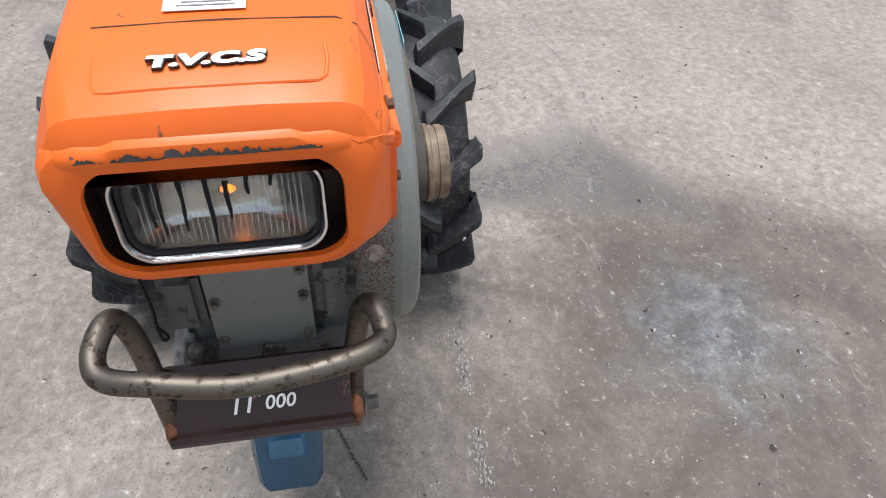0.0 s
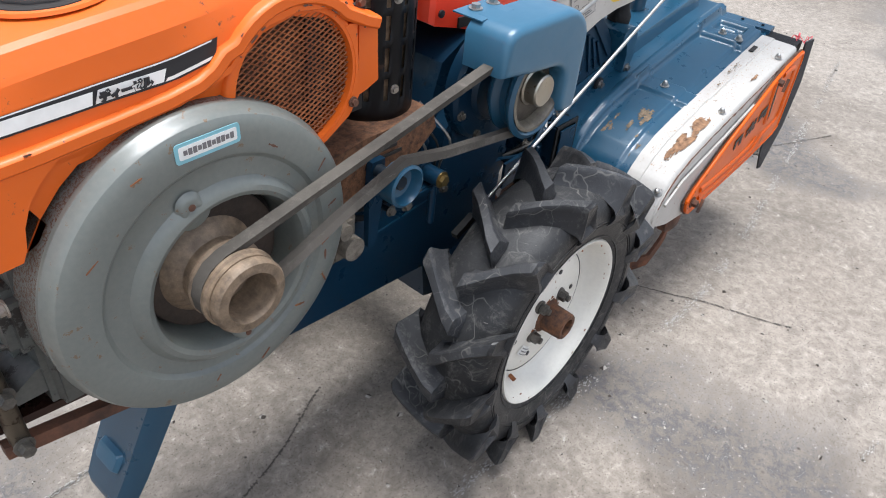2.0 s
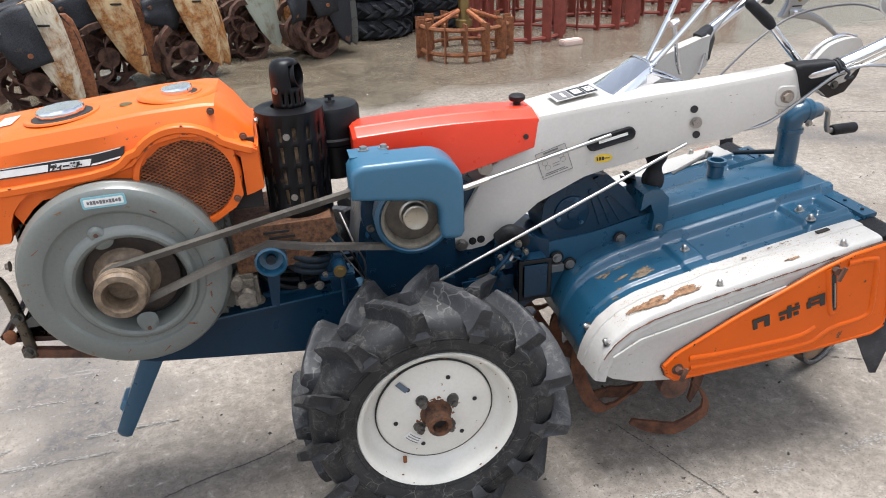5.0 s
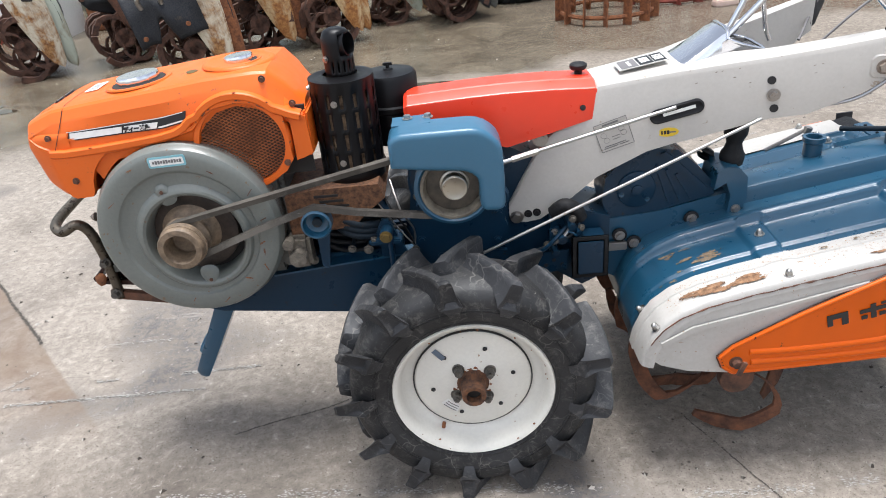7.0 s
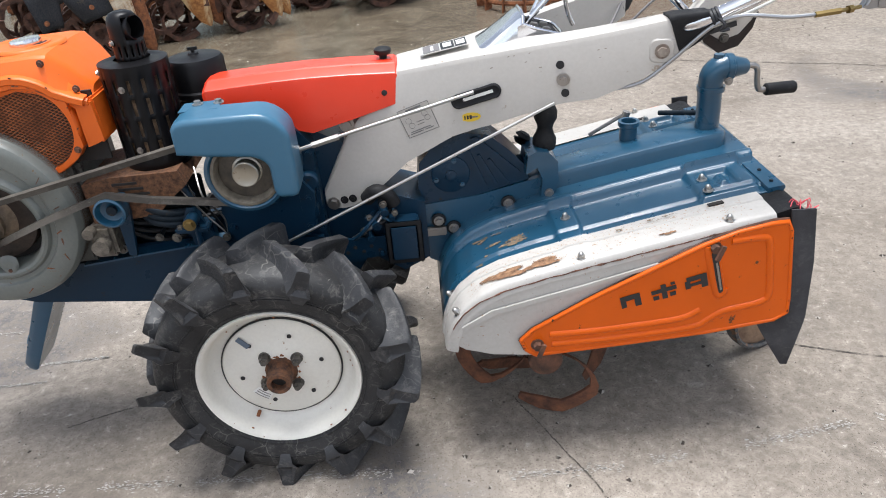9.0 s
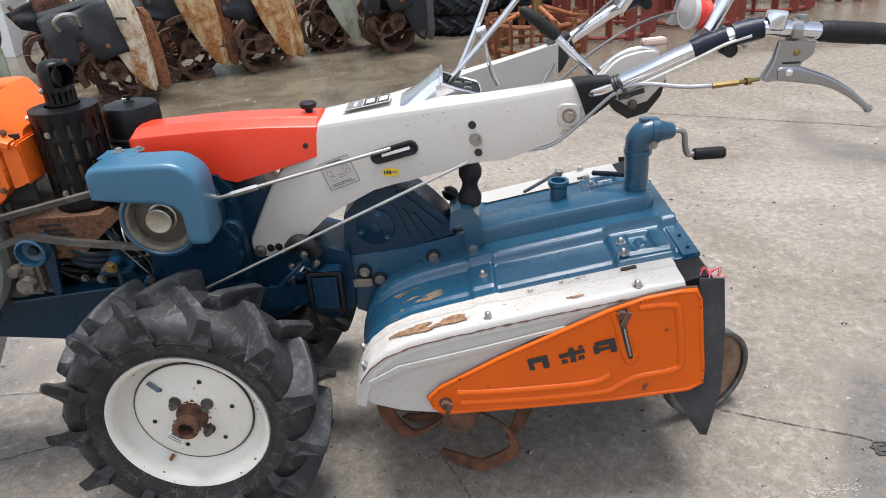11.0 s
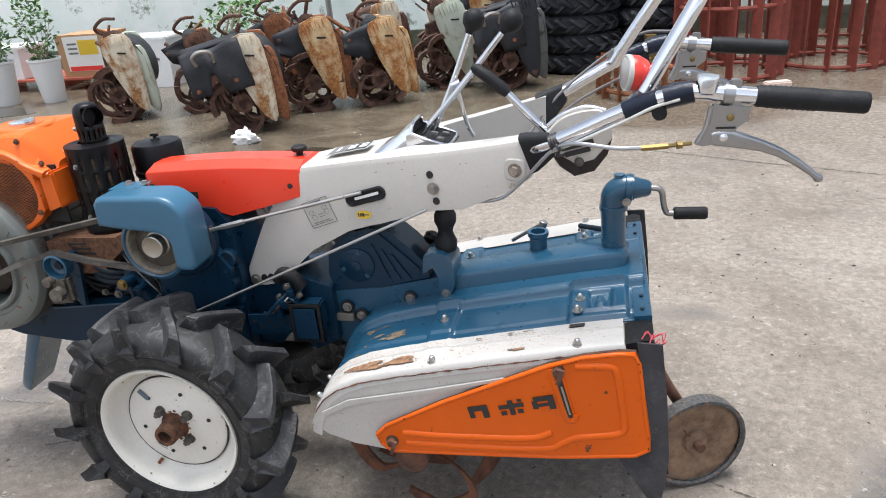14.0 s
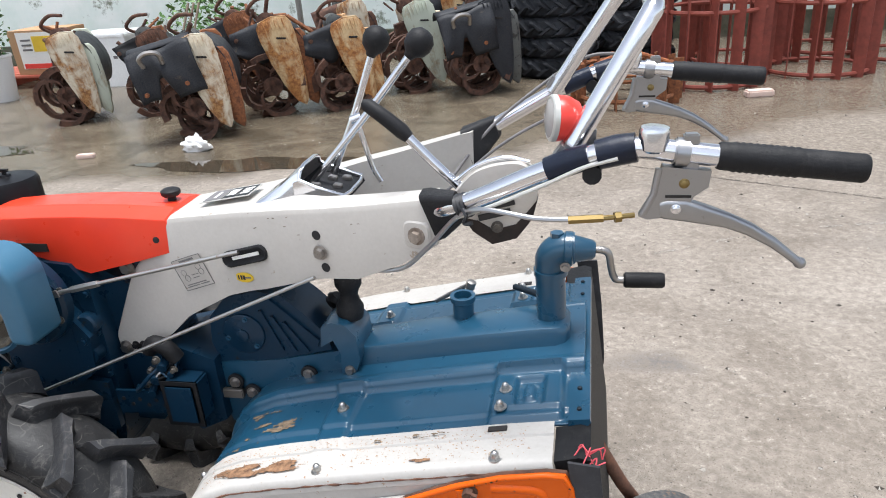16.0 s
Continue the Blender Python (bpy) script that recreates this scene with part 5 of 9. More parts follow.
def side_quad(pts, dy=0.0):
    """A thin decal on the hood's sloping side: (x, f) with f from flange (0) to shoulder (1)."""
    out = []
    for x, f in pts:
        xs = [s[0] for s in sections]
        wf, zf, wt, zt = (interp(x, xs, [s[k] for s in sections]) for k in (1, 2, 3, 4))
        y0, z0, y1, z1 = wf - 0.003, zf + 0.003, wt + 0.0135, zt - 0.027
        out.append(Vector((x, YC - (y0 + (y1 - y0) * f) - 0.0012 - dy, z0 + (z1 - z0) * f + 0.001)))
    return out


def decal(name, pts, mat, parent, dy=0.0, label=""):
    """Two edges of equal count (lower forwards, upper backwards) filled as a strip."""
    n = len(pts) // 2
    lo, hi = side_quad(pts[:n], dy), side_quad(pts[n:][::-1], dy)
    out = Vector((0, -0.0006, 0.0003))
    bm = bmesh.new()
    loft(bm, [[a, b, b + out, a + out] for a, b in zip(lo, hi)])
    return part(name, bm, mat, parent, label)


XF = [-0.75, -0.63, -0.505]
def band_f(x, g):
    """g: 0 at the band's lower edge, 1 at its upper."""
    lo, hi = interp(x, XF, [0.36, 0.27, 0.12]), interp(x, XF, [0.66, 0.60, 0.52])
    return (x, lo + (hi - lo) * g)


def strip_pts(x0, x1, g0, g1, skew=0.0):
    """g1 may run from one height to another."""
    ga, gb = g1 if isinstance(g1, tuple) else (g1, g1)
    ks = [k / 12 for k in range(13)]
    return [band_f(x0 + (x1 - x0) * k, g0) for k in ks] + [band_f(x0 + (x1 - x0) * k + skew, ga + (gb - ga) * k) for k in ks[::-1]]


band = decal("side_decal", strip_pts(-0.750, -0.512, 0, 1, 0.006), INK, hood, 0, "black and white side decal with katakana")
decal("decal_stripe", strip_pts(-0.745, -0.640, 0.13, (0.84, 0.72), 0.003), LABEL, band, 0.0008)
decal("decal_stripe", strip_pts(-0.637, -0.570, 0.13, (0.72, 0.66), 0.005), LABEL, band, 0.0008)
decal("decal_stripe", strip_pts(-0.568, -0.518, 0.12, 0.26, 0.003), LABEL, band, 0.0008)
decal("decal_edge", strip_pts(-0.748, -0.514, 0.93, 1.0, 0.001), LABEL, band, 0.0008)
p0, p1 = side_quad([band_f(-0.634, 0.20), band_f(-0.574, 0.20)], 0.003)
pu = side_quad([band_f(-0.634, 0.9)], 0.003)[0]
lettering("decal_word", "\u30c7\u30a3\u30fc\u30bc\u30eb", 0.0104, frame_at(p0 + Vector((0, -0.0012, 0.0008)), p1 - p0, pu - p0), INK, band, 0.0008, "katakana word for diesel", 0.1, bold=0.0008)
# caps on the tank
def cap(x, y, z, r, h, label):
    c = new("filler_cap")
    c.parent = T
    c["label"] = label
    c.matrix_world = Matrix.Translation((x, y, z)) @ Matrix.Rotation(radians(-4.6), 4, "Y")
    x = y = z = 0.0
    bm = lathe(bmesh.new(), [(r * 1.58, 0.0), (r * 1.54, 0.003), (r * 1.44, 0.0035), (r * 1.28, 0.0012)], (x, y, z - 0.0005), (0, 0, 1), 40, False)
    part("dished_rim", bm, ORANGE, c)
    bm = lathe(bmesh.new(), [(r * 1.27, 0.0), (r * 1.26, 0.0008)], (x, y, z + 0.0006), (0, 0, 1), 40)
    part("dark_well", bm, DARK, c)
    bm = bmesh.new()
    seg = 72
    rings = []
    for rr, hh in ((0.97, 0.0), (0.99, h * 0.25), (1.0, h * 0.75), (0.95, h * 0.95), (0.80, h), (0.62, h * 0.93), (0.25, h), (0.01, h * 1.02)):
        rings.append([(x + r * rr * math.cos(k * math.tau / seg) * (1 - (0.03 if k % 6 < 3 and rr > 0.9 else 0)), y + r * rr * math.sin(k * math.tau / seg) * (1 - (0.03 if k % 6 < 3 and rr > 0.9 else 0)), z + hh) for k in range(seg)])
    loft(bm, rings)
    part("cap", bm, CHROME, c, "ridged bright metal cap")
    return c


cap(-0.620, -0.043, 0.901, 0.042, 0.016, "large bright filler cap in a dished rim")
cap(-0.415, -0.028, 0.918, 0.029, 0.015, "small bright radiator-style cap")
bm = lathe(bmesh.new(), [(0.074, 0.0), (0.072, 0.004), (0.066, 0.006), (0.060, 0.004), (0.050, 0.003)], (-0.415, -0.028, 0.9185), (0, 0, 1), 48)
part("tank_dome", bm, ORANGE, hood, angle=50)
part("tank_plug", lathe(bmesh.new(), [(0.012, 0), (0.011, 0.002)], (-0.505, -0.055, 0.9125), (0, 0, 1), 20), BRASS, hood, "flat brass plug")
# lower side skirt with bolts, and the grille
sk = [(-0.792, 0.802), (-0.788, 0.76), (-0.783, 0.718), (-0.776, 0.706), (-0.768, 0.702), (-0.734, 0.704), (-0.728, 0.716), (-0.724, 0.738), (-0.714, 0.760), (-0.700, 0.777), (-0.684, 0.790), (-0.670, 0.802)]
fill = [(-0.74, 0.803), (-0.70, 0.72)] + [(FX + 0.196 * math.cos(radians(q)), FZ + 0.196 * math.sin(radians(q))) for q in range(152, 78, -10)] + [(-0.53, 0.816), (-0.60, 0.811)]
for y0, y1 in ((-0.1475, -0.134), (0.098, 0.1115)):
    part("hood_skirt", prism(bmesh.new(), sk, y0, y1), ORANGE, T, "orange lower hood panel", 0.003)
    part("inner_panel", prism(bmesh.new(), fill, min(y0 + 0.012, y1), max(y0 + 0.012, y1) - 0.004), ORANGE, T, "recessed orange panel over the flywheel", 0.002)
for x, z, y in ((-0.758, 0.740, -0.1475), (-0.787, 0.829, -0.1400), (-0.330, 0.740, -0.1465), (-0.303, 0.853, -0.128), (-0.352, 0.905, -0.128)):
    part("hood_screw", hexbolt(bmesh.new(), (x, y, z), (0, -1, 0), 0.0046, 0.005, False), RUST_D, hood, "small rusty hood screw")
GX, GZ, GR = -0.412, 0.784, 0.0835
bm = bmesh.new()
rings = []
for rr, y in ((GR + 0.013, -0.120), (GR + 0.012, -0.142), (GR + 0.008, -0.1455), (GR, -0.1445), (GR - 0.001, -0.130)):
    rings.append([(GX + rr * math.cos(k * math.tau / 56), y, GZ + rr * math.sin(k * math.tau / 56)) for k in range(56)])
loft(bm, rings, True, False, False)
grille = part("fan_grille", bm, ORANGE, T, "round orange opening with rusty expanded-metal mesh", angle=50)
corner = [(-0.335, 0.838), (-0.323, 0.836), (-0.318, 0.745), (-0.335, 0.722), (-0.372, 0.700), (-0.383, 0.695), (-0.392, 0.698)]
arcpts = [(GX + (GR + 0.004) * math.cos(radians(a)), GZ + (GR + 0.004) * math.sin(radians(a))) for a in range(-76, 40, 8)]
part("grille_corner", prism(bmesh.new(), corner + arcpts, -0.1455, -0.112), ORANGE, grille, "orange corner of the grille panel", 0.003)
bm = prism(bmesh.new(), [(-0.3125, 0.838), (-0.282, 0.828), (-0.278, 0.752), (-0.298, 0.744), (-0.3125, 0.740)], -0.138, -0.105)
post = part("rear_hood_post", bm, ORANGE, grille, "orange rear corner panel", 0.004, seg=3)
# Dark sheet added behind the post so that the gap reads as shade.
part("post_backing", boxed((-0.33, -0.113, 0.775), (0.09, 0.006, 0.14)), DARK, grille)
bm = boxed((-0.285, YC, 0.79), (0.012, 0.22, 0.09))
part("rear_hood_panel", bm, ORANGE, grille, bevel=0.004)
bm = lathe(bmesh.new(), [(GR, 0), (GR, 0.002)], (GX, -0.104, GZ), (0, -1, 0), 48)
part("radiator_core", bm, plain("dusty_brown_core", (0.07, 0.035, 0.02), 0.9), grille, "dusty brown radiator core")
bm = bmesh.new()
for s in (1, -1):
    for k in range(-26, 27):
        c = k * 0.0068
        # lines z = s * 0.55 * x + c clipped to the circle
        dx = np.array([1, s * 0.55]) / math.hypot(1, 0.55)
        nrm = np.array([-dx[1], dx[0]])
        off = c * nrm[1]
        if abs(off) >= GR - 0.002:
            continue
        hl = math.sqrt((GR - 0.001) ** 2 - off ** 2)
        p = nrm * off
        a, b = p - dx * hl, p + dx * hl
        rod(bm, (GX + a[0], -0.136 - 0.0006 * s, GZ + a[1]), (GX + b[0], -0.136 - 0.0006 * s, GZ + b[1]), 0.00105, 4)
part("mesh_screen", bm, RUST_O, grille, "rusty orange expanded metal")

# -- muffler, air cleaner and rusty base --
MX, MY = -0.214, -0.052
mz0, mz1, mr = 0.668, 0.880, 0.066
bm = bmesh.new()
seg, rows = 60, [mz0, 0.682, 0.700, 0.732, 0.742, 0.775, 0.785, 0.818, 0.828, 0.856, mz1]
grid = [[bm.verts.new((MX + mr * math.cos(k * math.tau / seg), MY + mr * math.sin(k * math.tau / seg), z)) for k in range(seg)] for z in rows]
for i in range(len(rows) - 1):
    for k in range(seg):
        if i in (2, 4, 6, 8) and k % 4 == 1:
            continue
        j = (k + 1) % seg
        bm.faces.new((grid[i][k], grid[i][j], grid[i + 1][j], grid[i + 1][k]))
top = [bm.verts.new((MX + 0.035 * math.cos(k * math.tau / seg), MY + 0.035 * math.sin(k * math.tau / seg), mz1 + 0.004)) for k in range(seg)]
for k in range(seg):
    j = (k + 1) % seg
    bm.faces.new((grid[-1][k], grid[-1][j], top[j], top[k]))
shield = part("muffler_shield", bm, SOOT, T, "black slotted muffler heat shield", angle=50)
md = shield.modifiers.new("thick", "SOLIDIFY")
md.thickness, md.offset = 0.0016, -1
bm = lathe(bmesh.new(), [(0.056, 0.0), (0.058, 0.01), (0.058, 0.19), (0.05, 0.203)], (MX, MY, mz0 + 0.003), (0, 0, 1), 32)
part("muffler_body", bm, rusty("sooty_tan_rust", (0.06, 0.035, 0.02), (0.26, 0.17, 0.10), 60), shield, "rusty muffler drum")
for a, z in ((-100, 0.839), (-100, 0.716), (-160, 0.865)):
    d = Vector((math.cos(radians(a)), math.sin(radians(a)), 0))
    part("shield_screw", hexbolt(bmesh.new(), Vector((MX, MY, z)) + d * mr, d, 0.0045, 0.004, False), STEEL, shield)
EXH, face = (MX + 0.002, MY), math.atan2(-0.36, 0.93)
prof = [(0.0300, 0.880), (0.0300, 0.890), (0.0300, 0.912), (0.0300, 0.922), (0.0300, 0.934), (0.0300, 0.946), (0.0290, 0.955), (0.0262, 0.963), (0.021, 0.969), (0.012, 0.9725), (0.002, 0.9735)]
bm = bmesh.new()
seg = 48
grid = [[bm.verts.new((EXH[0] + r0 * math.cos(k * math.tau / seg), EXH[1] + r0 * math.sin(k * math.tau / seg), z)) for k in range(seg)] for r0, z in prof]
for i in range(len(prof) - 1):
    for k in range(seg):
        off = abs((k + 0.5) * math.tau / seg - face % math.tau)
        off = min(off, math.tau - off)
        if off < 0.95 and 3 <= i <= 6:  # the mouth
            continue
        if i == 1 and k % 3 == 0 and off < 1.9:  # vent slots round the neck
            continue
        j = (k + 1) % seg
        bm.faces.new((grid[i][k], grid[i][j], grid[i + 1][j], grid[i + 1][k]))
elbow = part("exhaust_elbow", bm, SOOT, shield, "black hooded exhaust outlet, open to the rear", angle=40)
md = elbow.modifiers.new("thick", "SOLIDIFY")
md.thickness, md.offset = 0.003, -1
fd = Vector((math.cos(face), math.sin(face), 0.12))
bm = lathe(bmesh.new(), [(0.0235, -0.020), (0.0245, 0.012), (0.0225, 0.013), (0.0205, -0.018)], Vector((EXH[0], EXH[1], 0.939)) + fd * 0.014, fd, 28, False)
part("outlet_ring", bm, SOOT, elbow, "sooty pipe end in the mouth", angle=40)
part("exhaust_bore", lathe(bmesh.new(), [(0.0205, 0), (0.0205, 0.001)], Vector((EXH[0], EXH[1], 0.939)) - fd * 0.004, fd, 24), DARK, elbow)
part("clamp_screw", hexbolt(bmesh.new(), (EXH[0] - 0.022, EXH[1] - 0.0215, 0.917), (-0.7, -0.7, 0), 0.0045, 0.004, False), STEEL, elbow)
bm = lathe(bmesh.new(), [(0.056, 0.0), (0.060, 0.004), (0.060, 0.07), (0.0635, 0.074), (0.0635, 0.084), (0.060, 0.088), (0.060, 0.142), (0.055, 0.150), (0.012, 0.154), (0.010, 0.158)], (-0.127, 0.055, 0.700), (0, 0, 1), 36)
clean = part("air_cleaner", bm, SOOT, T, "black canister air cleaner", angle=40)
bm = bmesh.new()
rod(bm, (-0.127, 0.055, 0.855), (-0.127, 0.055, 0.866), 0.004, 8)
box(bm, (-0.127, 0.055, 0.866), (0.020, 0.005, 0.006))
part("wing_nut", bm, BLACK, clean)
bm = prism(bmesh.new(), [(-0.355, 0.57), (-0.355, 0.66), (-0.30, 0.67), (-0.16, 0.672), (-0.15, 0.64), (-0.19, 0.61), (-0.22, 0.58)], -0.135, 0.05)
base = part("exhaust_manifold", bm, rusty("flaky_tan_rust", (0.050, 0.022, 0.012), (0.20, 0.092, 0.042), 90), T, "flaky tan-rust exhaust manifold cover", 0.01, seg=3)
for k in range(3):
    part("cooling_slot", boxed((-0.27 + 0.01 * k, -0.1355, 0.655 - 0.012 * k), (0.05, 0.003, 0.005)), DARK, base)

# -- red cover --
def red_ring(x, zb, zt, w):
    half = [(w, zb), (w + 0.001, zt - 0.0150), (w + 0.0002, zt - 0.0118), (w - 0.0025, zt - 0.0098), (w - 0.0330, zt - 0.0024), (w - 0.0350, zt - 0.0012), (w - 0.0375, zt)]
    return [(x, -y, z) for y, z in half] + [(x, y, z) for y, z in half[::-1]]
rings = [red_ring(-0.096, 0.762, 0.812, 0.058), red_ring(-0.088, 0.757, 0.818, 0.064), red_ring(-0.04, 0.745, 0.821, 0.065), red_ring(0.04, 0.722, 0.825, 0.066), red_ring(0.112, 0.700, 0.827, 0.067),
         red_ring(0.20, 0.722, 0.826, 0.067), red_ring(0.295, 0.748, 0.822, 0.067), red_ring(0.303, 0.752, 0.812, 0.064)]
bm = bmesh.new()
loft(bm, rings)
red = part("tool_box_cover", bm, RED, T, "bright red sheet-metal cover", angle=24, bevel=0.0)
bm = lathe(bmesh.new(), [(0.008, 0.0), (0.008, 0.008), (0.015, 0.010), (0.018, 0.014), (0.018, 0.020), (0.014, 0.023), (0.002, 0.024)], (0.272, 0.004, 0.822), (0, 0, 1), 24)
part("cover_knob", bm, BLACK, red, "black plastic knob")
part("ridge", prism(bmesh.new(), [(-0.088, 0.8185), (0.112, 0.8272), (0.29, 0.8235), (0.29, 0.8215), (0.112, 0.8252), (-0.088, 0.8165)], -0.012, -0.009), RED, red)
for x, z in ((0.269, 0.772), (-0.078, 0.775)):
    part("screw", lathe(bmesh.new(), [(0.006, 0), (0.006, 0.003), (0.002, 0.004)], (x, -0.0665, z), (0, -1, 0), 12), INK, red)
part("slot", boxed((0.0, -0.066, 0.752), (0.07, 0.006, 0.016)), DARK, red)

# -- handle column and arms --
PX = [0.10, 0.12, 0.45, 0.62, 0.80, 0.9]
PY = [0.043, 0.045, 0.088, 0.147, 0.195, 0.205]
TX, TZ = [0.112, 0.176, 0.20, 0.30, 0.464, 0.56, 0.69, 0.82], [0.56, 0.678, 0.71, 0.815, 0.838, 0.856, 0.878, 0.903]
BX, BZ = [0.112, 0.13, 0.18, 0.25, 0.30, 0.40, 0.48, 0.61, 0.68, 0.76, 0.83], [0.525, 0.508, 0.519, 0.571, 0.616, 0.670, 0.694, 0.742, 0.752, 0.79, 0.834]
xs = [0.112, 0.125, 0.15, 0.18, 0.20, 0.25, 0.30, 0.35, 0.40, 0.45, 0.48, 0.52, 0.56]
rings = []
for x in xs:
    y, zt, zb = interp(x, PX, PY), interp(x, TX, TZ), interp(x, BX, BZ)
    rings.append([(x, -y, zb), (x, -y, zt - 0.012), (x, -y + 0.004, zt - 0.003), (x, -y + 0.014, zt), (x, y - 0.014, zt), (x, y - 0.004, zt - 0.003), (x, y, zt - 0.012), (x, y, zb)])
bm = bmesh.new()
loft(bm, rings)
column = part("handle_column", bm, WHITE, T, "cream-white pressed steel handle column", angle=35)
for s in (-1, 1):
    rings = []
    for x in (0.56, 0.59, 0.62, 0.65, 0.68, 0.72, 0.76, 0.80, 0.822):
        y, zt, zb = interp(x, PX, PY), interp(x, TX, TZ), interp(x, BX, BZ)
        yi = y - interp(x, [0.56, 0.62, 0.80], [0.070, 0.055, 0.042])
        rings.append([(x, s * y, zb), (x, s * y, zt - 0.012), (x, s * (y - 0.004), zt - 0.003), (x, s * (y - 0.013), zt), (x, s * yi, zt), (x, s * yi, zb)])
    bm = bmesh.new()
    loft(bm, rings, True, False, True)
    arm = part("handle_arm", bm, WHITE, T, "cream-white pressed steel handle arm", angle=35)
    for x, z, r, mat in ((0.617, 0.791, 0.0085, STEEL), (0.790, 0.842, 0.0092, STEEL)):
        y = interp(x, PX, PY)
        part("bolt", hexbolt(bmesh.new(), (x, s * (y + 0.0032), z), (-0.25, s, 0), r, 0.008, False), CHIP if r > 0.009 else mat, arm)
    ex, ez = 0.790, 0.842
    em = frame_at((ex, s * interp(ex, PX, PY), ez), Vector((1, s * 0.267, 0)) * (-s), (0, 0, 1))
    bm = bmesh.new()
    loft(bm, [[em @ Vector((p, q, d)) for p, q in rrect(0, 0, w, w, 0.012, 4)] for w, d in ((0.046, -0.001), (0.040, 0.0028), (0.034, 0.003))])
    part("embossed_pad", bm, WHITE, arm, angle=25)
    for x, z in ((0.612, 0.819), (0.622, 0.764)):
        y = interp(x, PX, PY)
        part("hole", lathe(bmesh.new(), [(0.008, 0), (0.008, 0.0015)], (x, s * y, z), (-0.3, s, 0), 16), INK, arm)
for x, z, r in ((0.183, 0.707, 0.011), (0.128, 0.525, 0.010)):
    part("bolt", hexbolt(bmesh.new(), (x, -interp(x, PX, PY), z), (-0.1, -1, 0), r, 0.008, False), STEEL, column)
for x, z in ((0.153, 0.533), (0.172, 0.536)):
    part("bolt", hexbolt(bmesh.new(), (x, -interp(x, PX, PY), z), (-0.1, -1, 0), 0.006, 0.006, False), BLACK, column)
rnd = random.Random(44)
for k in range(11):
    x = rnd.uniform(0.34, 0.80)
    y, z = interp(x, PX, PY), interp(x, TX, TZ)
    ln, hi = rnd.uniform(0.002, 0.006), rnd.uniform(0.0004, 0.0010)
    drop = rnd.choice((0.004, 0.014, 0.03, 0.045))
    m = Matrix.Translation((x, -y - 0.0004 + (0.0035 if drop < 0.008 else 0), z - drop)) @ Matrix.Rotation(rnd.uniform(-0.4, 0.1), 4, "Y")
    bm = bmesh.new()
    loft(bm, [[m @ Vector((ln * (q / 4 - 0.5), -d, hi * w)) for d, w in ((0, 1), (0.0006, 0.7), (0.0006, -0.7), (0, -1))] for q, hi in ((0, hi * 0.3), (1, hi), (2, hi * 0.7), (3, hi * 1.1), (4, hi * 0.2))])
    part("paint_chip", bm, CHIP, column if x < 0.56 else [o for o in T.children if o.name == "handle_arm"][0])
# slot with its rubber lip
def on_plate(x, z, d=0.0):
    return Vector((x, -interp(x, PX, PY) - d, z))
sl0, sl1 = on_plate(0.405, 0.741), on_plate(0.500, 0.771)
sm = frame_at(sl0, sl1 - sl0, (0, 0, 1))
ln = (sl1 - sl0).length
bm = bmesh.new()
lp = [[sm @ Vector((x, y, z)) for x, y in rrect(ln / 2, 0, ln + w, 0.026 + w, 0.0129 + w / 2, 6)] for w, z in ((0.004, 0.0), (0.004, 0.003), (-0.002, 0.005), (-0.010, 0.002))]
loft(bm, lp, True, False, True)
slot = part("slot_lip", bm, BLACK, column, "long slot with a black rubber lip")
bm = boxed((0, 0, 0), (ln * 0.62, 0.006, 0.002))
bm.transform(sm @ Matrix.Translation((ln * 0.55, 0.001, 0.004)))
part("slot_gap", bm, LABEL, slot)
# instruction sticker and yellow sticker
lm = frame_at(on_plate(0.310, 0.676), on_plate(0.375, 0.699) - on_plate(0.310, 0.676), (-0.25, 0, 1))
bm = bmesh.new()
def bar(x, y, w, h, z=0.0014):
    q = boxed((0, 0, 0), (w, h, 0.0005))
    q.transform(lm @ Matrix.Translation((x, y, z)))
    return q
sticker = part("instruction_sticker", bar(0.033, 0.026, 0.068, 0.062, 0.0010), WHITE, column, "faded instruction sticker with a small diagram")
for y in (-0.005, 0.057):
    part("border", bar(0.033, y, 0.068, 0.0012, 0.0016), FAINT, sticker)
for x in (-0.001, 0.067):
    part("border", bar(x, 0.026, 0.0012, 0.062, 0.0016), FAINT, sticker)
for x, y, w, h in ((0.033, 0.052, 0.034, 0.004), (0.033, 0.046, 0.052, 0.0014), (0.02, 0.001, 0.03, 0.0018), (0.048, 0.001, 0.02, 0.0018), (0.03, 0.005, 0.045, 0.0018), (0.036, 0.022, 0.016, 0.0012), (0.036, 0.016, 0.016, 0.0012)):
    part("print_line", bar(x, y, w, h, 0.0018), FAINT, sticker)
for x, y in ((0.013, 0.030), (0.053, 0.024), (0.016, 0.018), (0.051, 0.034)):
    q = lathe(bmesh.new(), [(0.0062, 0), (0.0062, 0.0004), (0.0056, 0.0004), (0.0056, 0)], (0, 0, 0), (0, 0, 1), 16, False)
    q.transform(lm @ Matrix.Translation((x, y, 0.0018)))
    part("print_ring", q, FAINT, sticker)
ym = frame_at(on_plate(0.440, 0.711, 0.0008), on_plate(0.46, 0.713) - on_plate(0.440, 0.711), (0, 0, 1))
bm = bmesh.new()
loft(bm, [[ym @ Vector((0.021 * math.cos(k * math.tau / 28), 0.0095 * math.sin(k * math.tau / 28), z)) for k in range(28)] for z in (0, 0.001)])
ys = part("oval_sticker", bm, YELLOW, column, "small yellow oval sticker")
